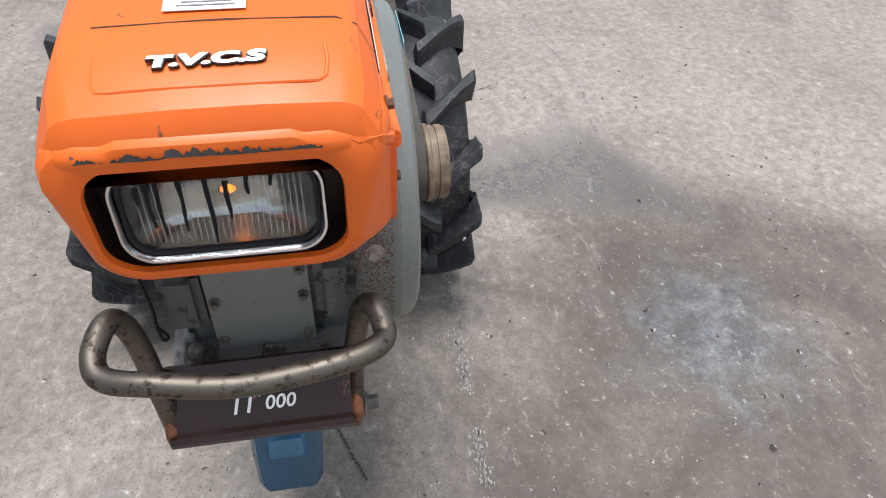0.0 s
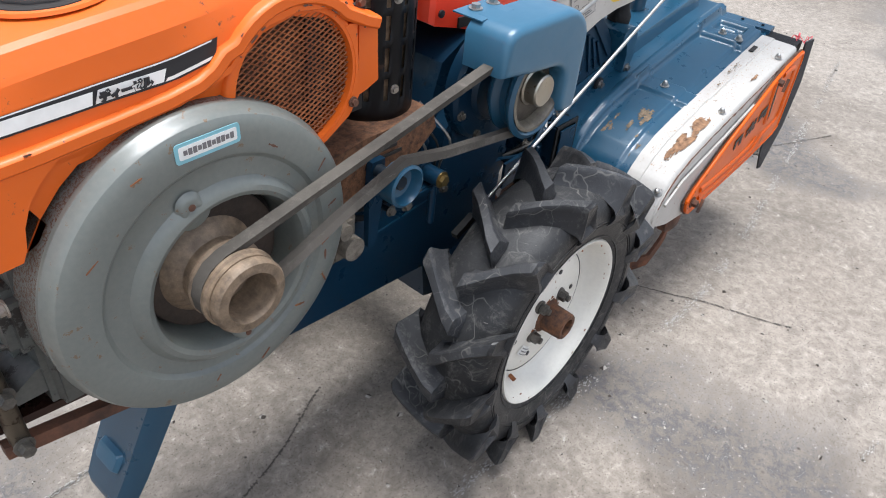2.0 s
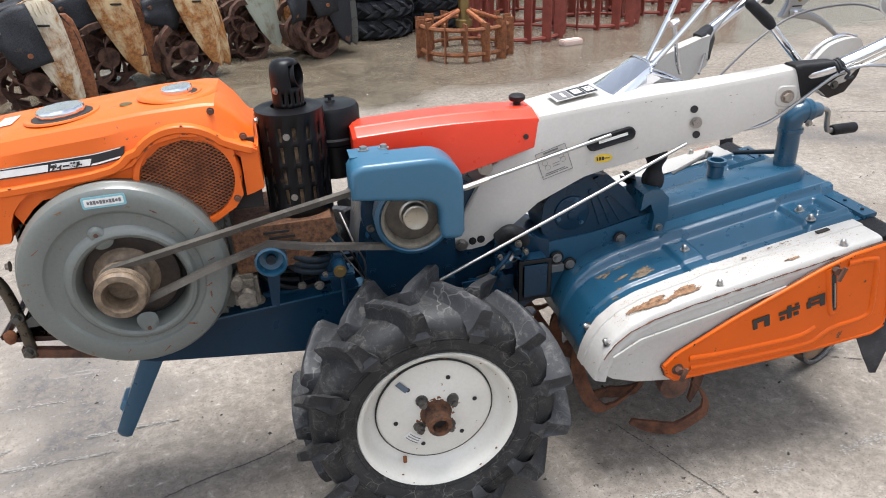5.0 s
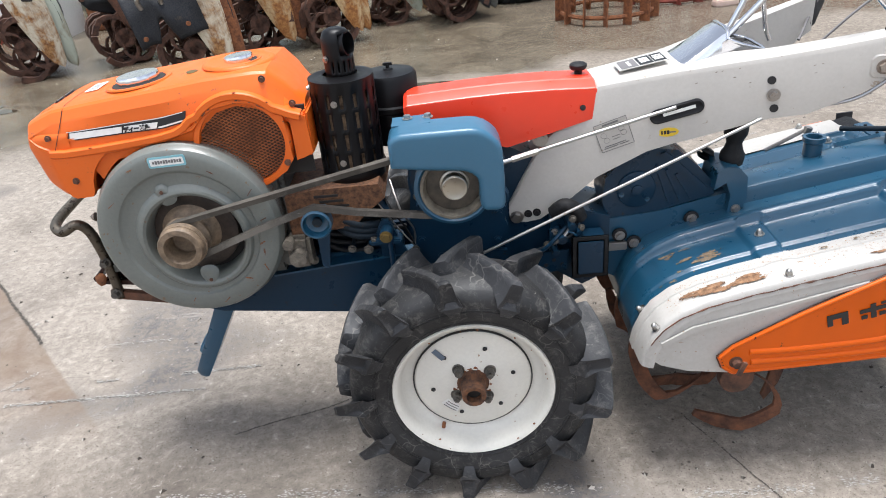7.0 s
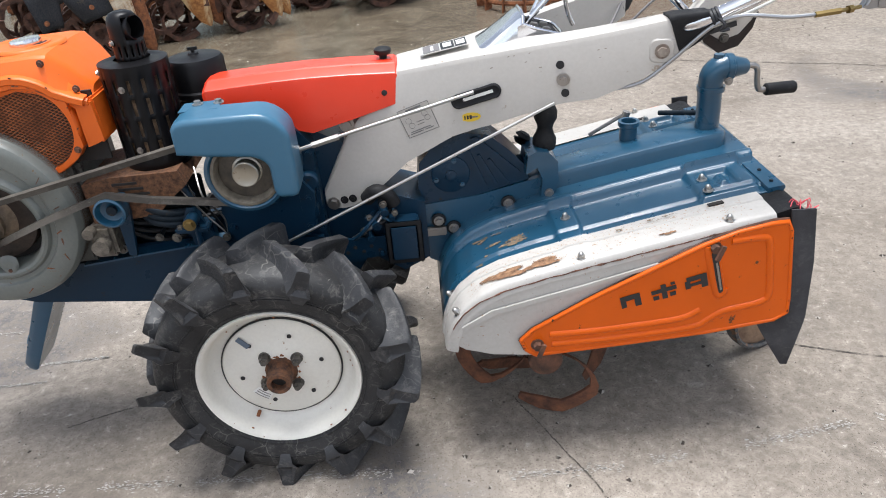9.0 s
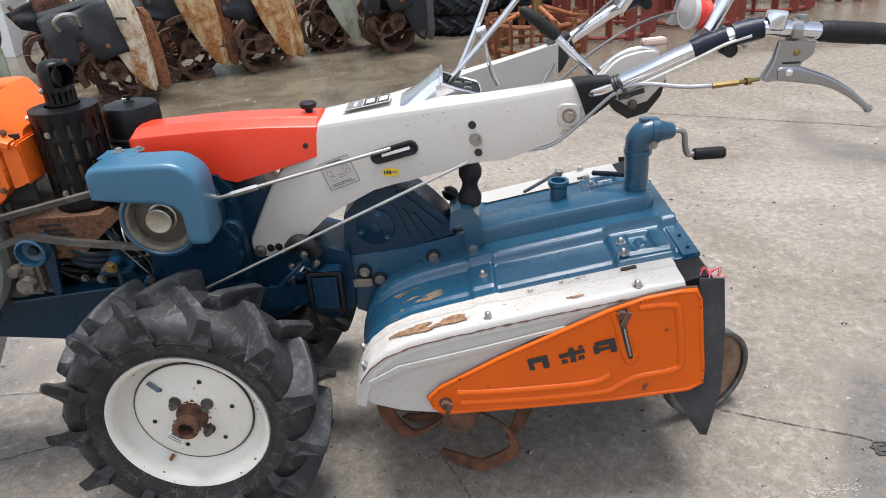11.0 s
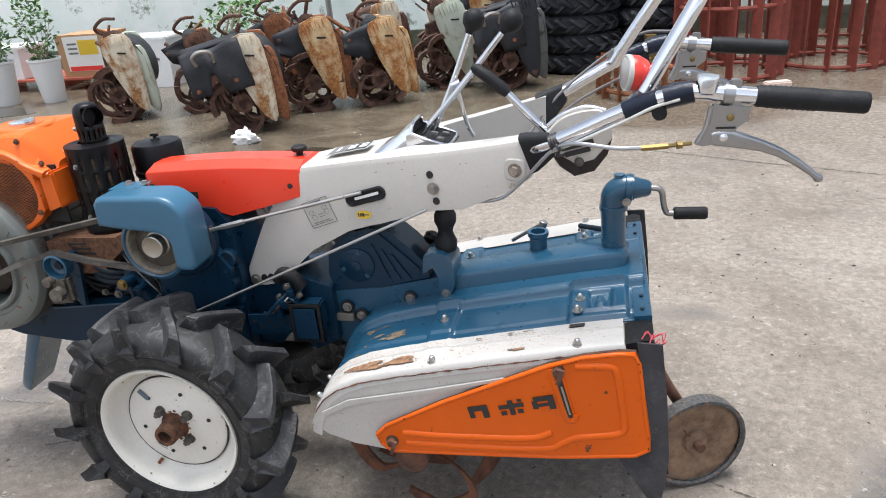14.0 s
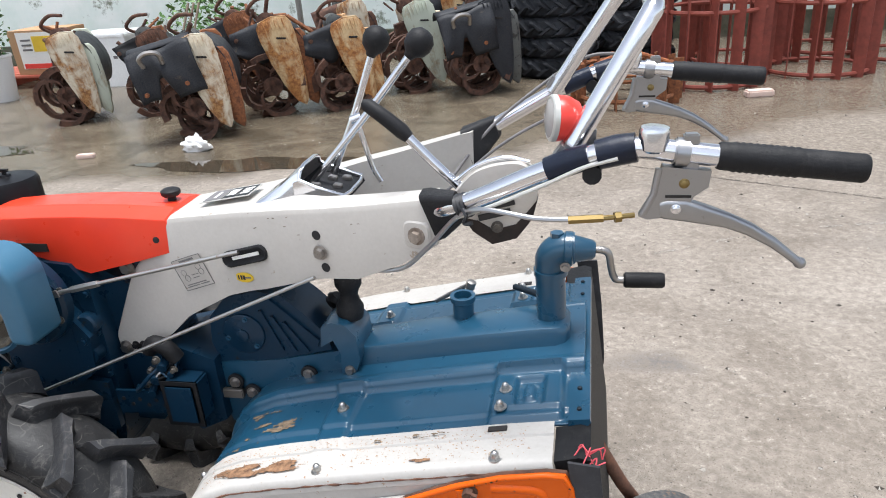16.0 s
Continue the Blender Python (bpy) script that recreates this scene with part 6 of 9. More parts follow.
for k, w in enumerate((0.003, 0.004, 0.005)):
    q = boxed((0, 0, 0), (w, 0.008, 0.0004))
    q.transform(ym @ Matrix.Translation((-0.012 + 0.006 * k, 0.0, 0.0013)))
    part("print_mark", q, INK, ys)
q = boxed((0, 0, 0), (0.013, 0.003, 0.0004))
q.transform(ym @ Matrix.Translation((0.009, 0, 0.0013)))
part("print_mark", q, INKG, ys)
# model plate on top
pm = frame_at((0.345, 0.045, 0.8275), (0, -1, 0), (1, 0, 0.16))
q = boxed((0, 0, 0), (0.062, 0.10, 0.0012))
q.transform(pm @ Matrix.Translation((0.048, 0.055, 0.002)))
mp = part("model_plate", q, SILVER, column, "silver model plate with black and red panels")
for yy, hh, mat in ((0.028, 0.034, INKG), (0.062, 0.028, INK), (0.090, 0.024, INK)):
    q = boxed((0, 0, 0), (0.054, hh, 0.0006))
    q.transform(pm @ Matrix.Translation((0.048, yy, 0.003)))
    part("plate_panel", q, mat, mp)
for xx, yy, ww, hh, mat in ((0.048, 0.062, 0.03, 0.018, LABEL), (0.048, 0.066, 0.018, 0.010, REDP), (0.037, 0.090, 0.006, 0.018, LABEL), (0.049, 0.090, 0.008, 0.018, LABEL), (0.061, 0.090, 0.008, 0.018, LABEL), (0.05, 0.03, 0.03, 0.006, LABEL)):
    q = boxed((0, 0, 0), (ww, hh, 0.0006))
    q.transform(pm @ Matrix.Translation((xx, yy, 0.0037)))
    part("plate_mark", q, mat, mp)
# gear console: a chromed hood open to the rear, with the gate inside
bm = bmesh.new()
rings = []
for x, w, zb, zt in ((0.466, 0.060, 0.832, 0.838), (0.490, 0.060, 0.836, 0.852), (0.520, 0.058, 0.842, 0.873), (0.545, 0.056, 0.847, 0.893), (0.556, 0.054, 0.849, 0.898)):
    rings.append([(x, -w, zb), (x, -w * 0.97, zb + (zt - zb) * 0.55), (x, -w * 0.86, zb + (zt - zb) * 0.88), (x, -w * 0.5, zt), (x, w * 0.5, zt), (x, w * 0.86, zb + (zt - zb) * 0.88), (x, w * 0.97, zb + (zt - zb) * 0.55), (x, w, zb)])
loft(bm, rings, True, True, False)
console = part("gear_console", bm, CHROME, T, "chromed gear lever shroud", angle=40)
bm = prism(bmesh.new(), [(0.540, 0.842), (0.545, 0.866), (0.632, 0.850), (0.636, 0.842)], -0.050, 0.050)
gate = part("gate_plate", bm, BLACK, console, "black gear gate plate", 0.002)
rim = [(0.556, -0.053, 0.880), (0.557, -0.046, 0.893), (0.557, -0.026, 0.899), (0.557, 0.026, 0.899), (0.557, 0.046, 0.893), (0.556, 0.053, 0.880), (0.585, 0.055, 0.868), (0.632, 0.054, 0.853), (0.637, 0.03, 0.852), (0.637, -0.03, 0.852), (0.632, -0.054, 0.853), (0.585, -0.055, 0.868)]
part("gate_rim", sweep(bmesh.new(), rim + rim[:1], 0.0035, 10), CHROME, console, "bright rolled rim")
for s in (-1, 1):
    bm = prism(bmesh.new(), [(0.545, 0.842), (0.545, 0.876), (0.557, 0.880), (0.585, 0.868), (0.634, 0.852), (0.638, 0.842)], s * 0.0515, s * 0.0555)
    part("shroud_wing", bm, CHROME, console, "", 0.0015)
for x, y in ((0.575, -0.03), (0.59, 0.018), (0.61, -0.015), (0.612, 0.03)):
    part("gate_stop", boxed((x, y, 0.8635 - (x - 0.575) * 0.18), (0.016, 0.013, 0.008), Matrix.Rotation(radians(10), 4, "Y")), STEEL, gate, bevel=0.0015)
def lever(name, pts, r, mat, label):
    return part(name, sweep(bmesh.new(), smooth_path(pts, 5), r, 12), mat, T, label)
for foot, tip in (((0.560, -0.005, 0.860), (0.757, -0.004, 1.075)), ((0.580, 0.040, 0.855), (0.678, 0.046, 1.072))):
    lv = lever("gear_lever", [foot, [(a + b) / 2 + d for a, b, d in zip(foot, tip, (0.004, 0, 0))], tip], 0.0062, CHROME, "chromed gear lever with a black knob")
    d = Vector(tip) - Vector(foot)
    bm = lathe(bmesh.new(), [(0.008, 0), (0.010, 0.006), (0.020, 0.016), (0.023, 0.028), (0.021, 0.040), (0.013, 0.049), (0.002, 0.052)], Vector(tip) - d.normalized() * 0.008, d, 20)
    part("knob", bm, BLACK, lv, "black plastic knob")
lv = lever("bent_lever", [(0.675, 0.030, 0.850), (0.662, 0.028, 0.88), (0.648, 0.026, 0.945), (0.645, 0.026, 0.965)], 0.005, CHROME, "thin bent chromed lever")
part("lever_stub", rod(bmesh.new(), (0.634, 0.024, 0.962), (0.652, 0.028, 0.968), 0.008), CHROME, lv)
lv = lever("clutch_lever", [(0.856, -0.137, 0.890), (0.81, -0.134, 0.935), (0.772, -0.131, 0.975)], 0.0075, CHROME, "chromed lever with a long black grip")
bm = sweep(bmesh.new(), [(0.775, -0.131, 0.972), (0.765, -0.1305, 0.982), (0.74, -0.129, 1.003), (0.715, -0.128, 1.022), (0.708, -0.128, 1.026)], [0.009, 0.012, 0.0115, 0.0105, 0.005], 14)
part("grip", bm, BLACK, lv, "black plastic grip")
# quadrant plate below the left arm
q = [(0.845, 0.900), (0.868, 0.850), (0.900, 0.828), (0.935, 0.838), (0.958, 0.868), (0.966, 0.905), (0.955, 0.938), (0.93, 0.947), (0.88, 0.935)]
q = [(v.x, v.z) for v in smooth_path([(x, 0, z) for x, z in q + q[:1]], 5)][:-1]
bm = prism(bmesh.new(), q, -0.182, -0.150)
quad = part("lever_quadrant", bm, WHITE, T, "cream quadrant plate with a sooty lower edge", 0.004)
bm = prism(bmesh.new(), [(0.860, 0.866), (0.872, 0.846), (0.900, 0.8255), (0.936, 0.8355), (0.959, 0.866), (0.9665, 0.895), (0.955, 0.880), (0.935, 0.857), (0.903, 0.848), (0.88, 0.862)], -0.1838, -0.160)
part("sooty_edge", bm, rusty("soot_and_rust", (0.012, 0.010, 0.009), (0.032, 0.020, 0.015), 30), quad, bevel=0.002)
for k in range(2):
    part("name_plate_bar", boxed((0.905, -0.1838, 0.885 - 0.013 * k), (0.06 - 0.012 * k, 0.002, 0.009), Matrix.Rotation(radians(-14), 4, "Y")), INK, quad)
part("bolt", hexbolt(bmesh.new(), (0.908, -0.183, 0.853), (0, -1, 0), 0.006, 0.005, False), NUT, quad)
bm = sweep(bmesh.new(), smooth_path([(0.85, -0.165, 0.918), (0.88, -0.165, 0.940), (0.92, -0.165, 0.951), (0.955, -0.165, 0.944)], 5), 0.0035, 10)
part("quadrant_rim", bm, CHROME, quad)

# -- handlebars --
for s in (-1, 1):
    hb = new("handlebar")
    hb.parent = T
    hb["label"] = "chromed handlebar with ribbed black grip and brake lever"
    pts = smooth_path([(0.815, s * 0.174, 0.876), (0.845, s * 0.214, 0.893), (0.90, s * 0.236, 0.920), (0.97, s * 0.252, 0.955), (1.04, s * 0.264, 0.983), (1.085, s * 0.268, 0.993), (1.13, s * 0.270, 0.990), (1.19, s * 0.271, 0.983), (1.33, s * 0.273, 0.968)], 5)
    part("bar", sweep(bmesh.new(), pts, 0.0135, 16), CHROME, hb, "chromed steel tube")
    bm = bmesh.new()
    rings = []
    for x, yc, zc, hy, hz in ((0.810, 0.177, 0.869, 0.0225, 0.0355), (0.822, 0.183, 0.874, 0.023, 0.034), (0.840, 0.201, 0.885, 0.0215, 0.027), (0.856, 0.214, 0.895, 0.0185, 0.021), (0.861, 0.218, 0.898, 0.017, 0.0185)):
        rings.append([(x - 0.35 * (z - zc), s * y, z) for y, z in rrect(yc, zc, hy * 2, hz * 2, min(hy, hz) * 0.45, 4)])
    loft(bm, rings)
    part("rubber_boot", bm, BLACK, hb, "black rubber boot")
    bm = bmesh.new()
    rr, pp = [], []
    for k in range(44):
        f = k / 43
        pp.append((1.185 + 0.162 * f, s * (0.2709 + 0.002 * f), 0.9835 - 0.0165 * f))
        rr.append(0.0155 if k in (0, 43) else 0.0170 + (0.0013 if k % 2 and 3 < k < 24 else 0))
    sweep(bm, pp, rr, 18)
    part("grip", bm, BLACK, hb, "ribbed black rubber grip")
    for a, b, r in (((0.985, s * 0.2545, 0.9615), (1.038, s * 0.2635, 0.9825), 0.0165), ((1.046, s * 0.2655, 0.984), (1.092, s * 0.2685, 0.994), 0.0185)):
        part("sleeve", sweep(bmesh.new(), [a, [(p + q) / 2 + 0.001 for p, q in zip(a, b)], b], [r, r * 1.04, r * 0.97], 14), NAVY_T, hb, "dark navy tape sleeve")
    # switch cup, clamp, bracket and lever
    bm = lathe(bmesh.new(), [(0.015, 0.0), (0.0178, 0.003), (0.0182, 0.024), (0.0165, 0.029), (0.002, 0.030)], (1.111, s * 0.270, 0.990), (0.05, 0, 1), 24)
    part("switch_cup", bm, CHROME, hb, "round chrome cup")
    bm = bmesh.new()
    lathe(bm, [(0.018, 0), (0.018, 0.018)], (1.135, s * 0.270, 0.9885), (0.995, 0, -0.1), 18)
    box(bm, (1.154, s * 0.270, 1.004), (0.018, 0.014, 0.014))
    box(bm, (1.154, s * 0.270, 0.972), (0.020, 0.020, 0.016))
    part("clamp", bm, ALU, hb, "cast clamp", bevel=0.002)
    br = [(1.122, 0.974), (1.178, 0.968), (1.176, 0.948), (1.160, 0.936), (1.150, 0.916), (1.128, 0.909), (1.108, 0.906), (1.097, 0.910), (1.112, 0.938)]
    part("lever_bracket", prism(bmesh.new(), br, s * 0.276 - 0.007, s * 0.276 + 0.007), ALU, hb, "cast grey lever bracket", 0.003)
    part("bracket_rib", sweep(bmesh.new(), [(1.118, s * 0.276 - 0.0075, 0.972), (1.113, s * 0.276 - 0.0085, 0.940), (1.101, s * 0.276 - 0.0085, 0.914)], 0.0042, 8), ALU, hb)
    part("lever_tip", lathe(bmesh.new(), [(0.002, -0.008), (0.006, -0.005), (0.0075, 0), (0.006, 0.005), (0.002, 0.008)], (1.290, s * 0.276, 0.8485), (0.75, 0, -0.65), 12), ALU, hb, angle=60)
    for x, z, mat in ((1.148, 0.953, BRASS), (1.140, 0.921, CHROME)):
        part("screw", lathe(bmesh.new(), [(0.0062, -0.003), (0.0062, 0.0), (0.0048, 0.0006), (0.0046, 0.0022), (0.0032, 0.0032), (0.001, 0.0034)], (x, s * 0.276 - (0.0078 if mat is BRASS else 0.0098), z), (0, -1, 0), 16), mat, hb)
    spine = ((1.122, 0.9185, 0.0105), (1.128, 0.9190, 0.0128), (1.150, 0.9175, 0.0140), (1.178, 0.9105, 0.0115), (1.202, 0.9035, 0.0094), (1.228, 0.8925, 0.0080), (1.256, 0.8755, 0.0064), (1.278, 0.8580, 0.0052), (1.290, 0.8480, 0.0048))
    rings = []
    for k, (x, z, h) in enumerate(spine):
        (xa, za, _), (xb, zb, _) = spine[max(0, k - 1)], spine[min(len(spine) - 1, k + 1)]
        d = Vector((xb - xa, 0, zb - za)).normalized()
        up = Vector((-d.z, 0, d.x))
        rings.append([Vector((x, s * 0.276, z)) + up * q + Vector((0, p, 0)) for p, q in rrect(0, 0, 0.0145 + 0.004 * (x < 1.2), 2 * h, min(0.0055, h * 0.9), 4)])
    bm = bmesh.new()
    loft(bm, rings)
    part("brake_lever", bm, ALU, hb, "curved grey hand lever", angle=50)
    part("lever_slot", boxed((1.142, s * 0.276 - 0.0074, 0.9365), (0.030, 0.0012, 0.0034)), DARK, hb)
    part("under_clamp", rod(bmesh.new(), (1.040, s * 0.245, 0.962), (1.040, s * 0.280, 0.962), 0.012), BLACK, hb)
# crossing loop bar
lp = smooth_path([(1.005, -0.232, 0.965), (1.020, -0.225, 0.992), (1.070, -0.210, 1.078), (1.101, -0.195, 1.130), (1.112, -0.165, 1.148), (1.111, 0.0, 1.152), (1.100, 0.150, 1.150), (1.082, 0.185, 1.132), (1.030, 0.200, 1.055), (0.970, 0.212, 0.962)], 6)
part("loop_bar", sweep(bmesh.new(), lp, 0.0135, 16), CHROME, T, "chromed loop bar between the handlebars")
for s in (-1, 1):
    bm = boxed((1.008 if s < 0 else 0.974, s * (0.236 if s < 0 else 0.22), 0.975), (0.03, 0.034, 0.03), Matrix.Rotation(radians(35), 4, "Y"))
    part("loop_clamp", bm, ALU, T, bevel=0.005)
# red marker lamp
ml = new("marker_lamp")
ml.parent = T
ml["label"] = "small red plastic lamp with a clear lens"
bm = lathe(bmesh.new(), [(0.008, 0.0), (0.022, 0.008), (0.029, 0.022), (0.030, 0.036), (0.028, 0.040)], (1.028, -0.196, 1.012), (-0.93, -0.25, 0.1), 28)
part("body", bm, REDP, ml)
bm = lathe(bmesh.new(), [(0.0305, 0.037), (0.0305, 0.043), (0.028, 0.045)], (1.028, -0.196, 1.012), (-0.93, -0.25, 0.1), 28)
part("lens_ring", bm, SILVER, ml)
bm = lathe(bmesh.new(), [(0.027, 0.044), (0.020, 0.048), (0.002, 0.050)], (1.028, -0.196, 1.012), (-0.93, -0.25, 0.1), 28)
part("lens", bm, plain("milky_lens", (0.38, 0.36, 0.34), 0.15), ml)
part("bracket", boxed((1.030, -0.212, 0.992), (0.03, 0.012, 0.026)), ALU, ml, bevel=0.003)

# -- rods and cables --
bm = bmesh.new()
rod(bm, (0.155, -0.125, 0.706), (0.447, -0.104, 0.768), 0.0038, 10)
rod(bm, (0.115, -0.128, 0.697), (0.170, -0.124, 0.709), 0.0068, 6)
rod(bm, (0.085, -0.130, 0.690), (0.12, -0.128, 0.698), 0.0045, 8)
part("control_rod", bm, BOLT, T, "bright threaded control rod")
bm = rod(bmesh.new(), (-0.085, -0.165, 0.450), (0.60, -0.150, 0.746), 0.0034, 10)
part("long_rod", bm, BOLT, T, "long thin bright rod to the axle side")
part("rod_end", boxed((-0.09, -0.165, 0.446), (0.05, 0.012, 0.012), Matrix.Rotation(radians(-24), 4, "Y")), BLACK, T)
cab = [
    ("cable", [(0.655, -0.14, 0.775), (0.70, -0.16, 0.768), (0.76, -0.18, 0.782), (0.81, -0.205, 0.83), (0.86, -0.235, 0.888), (0.90, -0.262, 0.910), (0.97, -0.282, 0.906), (1.02, -0.29, 0.908)], 0.0036, ALU, "grey sheathed control cable"),
    ("cable", [(0.86, -0.236, 0.888), (0.91, -0.256, 0.912), (0.98, -0.270, 0.946), (1.03, -0.279, 0.972), (1.07, -0.284, 0.985)], 0.0028, SILVER, "pale wire taped along the bar"),
    ("cable", [(0.78, 0.12, 0.82), (0.85, 0.19, 0.90), (0.95, 0.225, 0.975), (1.03, 0.235, 1.02), (1.10, 0.25, 1.02)], 0.0032, INKG, "thin dark control cable"),
    ("cable", [(0.76, 0.05, 0.80), (0.88, 0.06, 0.90), (0.98, 0.06, 0.955), (1.03, -0.05, 0.99), (1.03, -0.17, 0.985)], 0.0028, INKG, "thin dark control cable"),
]
for nm, pts, r, mat, lbl in cab:
    part(nm, sweep(bmesh.new(), smooth_path(pts, 6), r, 8), mat, T, lbl)
bm = bmesh.new()
rod(bm, (1.012, -0.29, 0.9075), (1.055, -0.290, 0.9105), 0.0055, 6)
rod(bm, (1.055, -0.290, 0.9105), (1.092, -0.284, 0.9125), 0.0035, 8)
rod(bm, (1.068, -0.289, 0.911), (1.076, -0.287, 0.9115), 0.007, 6)
part("cable_adjuster", bm, BRASS, T, "brass cable adjuster")
bm = bmesh.new()
for k in range(3):
    lathe(bm, [(0.0165, 0), (0.0185, 0.002), (0.0165, 0.006)], (0.862 + 0.005 * k, -0.2245 - 0.001 * k, 0.899 + 0.002 * k), (0.85, -0.2, 0.45), 14, False)
sweep(bm, smooth_path([(0.868, -0.24, 0.905), (0.876, -0.252, 0.896), (0.872, -0.25, 0.885), (0.884, -0.256, 0.888)], 4), 0.003, 6)
part("cable_tie", bm, INK, T, "black tie knotted round the bar")

# -- stand and front bumper --
rings = []
for f, w, th in ((0.0, 0.056, 0.018), (0.35, 0.054, 0.016), (0.8, 0.050, 0.014), (0.95, 0.046, 0.013), (1.0, 0.038, 0.008)):
    c = Vector((-0.565, 0.006, 0.385)).lerp(Vector((-0.690, 0.006, 0.143)), f)
    d, n = Vector((-0.125, 0, -0.235)).normalized(), Vector((-0.235, 0, 0.125)).normalized()
    rings.append([c + Vector((0, -w, 0)) + n * (-th * 1.6), c + Vector((0, -w, 0)), c + Vector((0, -w * 0.85, 0)) + n * th, c + Vector((0, w * 0.85, 0)) + n * th, c + Vector((0, w, 0)), c + Vector((0, w, 0)) + n * (-th * 1.6)])
bm = bmesh.new()
loft(bm, rings)
stand = part("front_stand", bm, BLUE, T, "blue pressed steel front stand, raised off the floor", 0.004)
c = Vector((-0.656, 0.006, 0.209))
bm = bmesh.new()
sm2 = frame_at(c + Vector((-0.235, 0, 0.125)).normalized() * 0.0165, (0, -1, 0), (0.125, 0, 0.235))
loft(bm, [[sm2 @ Vector((x, y, z)) for x, y in rrect(0, 0, w, h, 0.006, 3)] for w, h, z in ((0.056, 0.036, -0.002), (0.048, 0.028, 0.006), (0.040, 0.020, 0.007))])
part("stand_emboss", bm, BLUE_L, stand, "raised boss worn pale", angle=20)
# brown plate
bm = prism(bmesh.new(), [(-0.832, 0.484), (-0.830, 0.476), (-0.820, 0.474), (-0.775, 0.540), (-0.781, 0.543), (-0.820, 0.486), (-0.827, 0.488)], -0.093, 0.090)
bp = part("bumper_plate", bm, BROWN, T, "brown primed bumper plate with a chalked price", 0.003)
bm = prism(bmesh.new(), [(-0.818, 0.466), (-0.60, 0.44), (-0.60, 0.452), (-0.81, 0.476)], -0.09, 0.06)
part("bumper_shelf", bm, BROWN, bp, bevel=0.003)
tm = frame_at((-0.8125, 0.032, 0.4975), (0.0, -1, 0.02), (0.045, 0, 0.072))
lettering("chalk_price", "11", 0.026, tm, LABEL, bp, 0.0002, "hand-painted white price", 0.25, bold=0.0003)
lettering("chalk_price", "Tr", 0.012, tm @ Matrix.Translation((0.024, 0.016, 0)), LABEL, bp, 0.0002, "", 0.25, bold=0.0002)
lettering("chalk_price", "000", 0.021, tm @ Matrix.Translation((0.036, 0.001, 0)), LABEL, bp, 0.0002, "", 0.2, bold=0.0003)
# bent tube: up from the plate's ends, forward in a bow
tube = [(-0.805, 0.088, 0.455), (-0.800, 0.092, 0.52), (-0.792, 0.098, 0.60), (-0.790, 0.104, 0.640), (-0.803, 0.112, 0.655), (-0.830, 0.120, 0.646), (-0.852, 0.110, 0.628), (-0.866, 0.07, 0.627), (-0.873, 0.0, 0.621),
        (-0.866, -0.07, 0.622), (-0.853, -0.112, 0.626), (-0.832, -0.128, 0.633), (-0.806, -0.122, 0.644), (-0.792, -0.112, 0.632), (-0.788, -0.106, 0.60), (-0.784, -0.098, 0.52), (-0.782, -0.096, 0.432)]
bm = sweep(bmesh.new(), smooth_path([(x - (0.005 if z > 0.61 else 0.0), y, z - (0.012 if z > 0.59 and x > -0.845 else 0.0) + (0.004 if x < -0.86 else 0.0)) for x, y, z in tube], 6), 0.0108, 14)
part("bumper_tube", bm, PIPE, T, "worn bent steel tube bumper")
for z in (0.53, 0.45):
    part("bolt", hexbolt(bmesh.new(), (-0.783, -0.108, z), (0, -1, 0), 0.008, 0.012, False), NUT, T)
for y in (-0.097, 0.090):
    bm = bmesh.new()
    bmesh.ops.create_icosphere(bm, subdivisions=2, radius=0.013)
    for v in bm.verts:
        v.co = Vector((v.co.x, v.co.y * 0.6, v.co.z * 1.2)) * (1 + 0.35 * noise.noise(v.co * 160)) + Vector((-0.812, y, 0.483))
    part("weld", bm, RUST, bp, "rusty weld bead")
bm = prism(bmesh.new(), [(-0.80, 0.432), (-0.66, 0.405), (-0.66, 0.425), (-0.80, 0.452)], -0.10, -0.085)
part("bumper_strut", bm, RUST_D, T, bevel=0.002)

# -- rotary: cover, side plates, beam, tines --
PRX = [0.345, 0.352, 0.365, 0.385, 0.42, 0.47, 0.55, 0.63, 0.75, 0.91, 1.035]
PRZ = [0.300, 0.335, 0.368, 0.398, 0.426, 0.448, 0.468, 0.484, 0.507, 0.537, 0.556]


def top_z(x):
    return interp(x, PRX, PRZ)


def sstep(a, b, v):
    t = min(1, max(0, (v - a) / (b - a)))
    return t * t * (3 - 2 * t)


def rise(x, y):
    """Pressed relief of the blue panel."""
    u = abs(y)
    h = 0.021 * (1 - sstep(0.106, 0.115, u)) + 0.006 * (1 - sstep(0.203, 0.209, u)) + 0.003 * (sstep(0.085, 0.090, u) - sstep(0.098, 0.103, u))
    h += 0.008 * (sstep(0.590, 0.597, x) - sstep(0.642, 0.649, x)) * sstep(0.100, 0.110, u)
    h += 0.011 * (sstep(0.884, 0.892, x) - sstep(0.998, 1.005, x)) * (sstep(0.100, 0.107, u) - sstep(0.221, 0.229, u))
    h -= 0.011 * (sstep(0.922, 0.930, x) - sstep(0.968, 0.976, x)) * (sstep(0.122, 0.130, u) - sstep(0.194, 0.202, u))
    h += 0.008 * (sstep(0.938, 0.943, x) - sstep(0.954, 0.959, x)) * (sstep(0.140, 0.146, u) - sstep(0.178, 0.184, u))
    return h


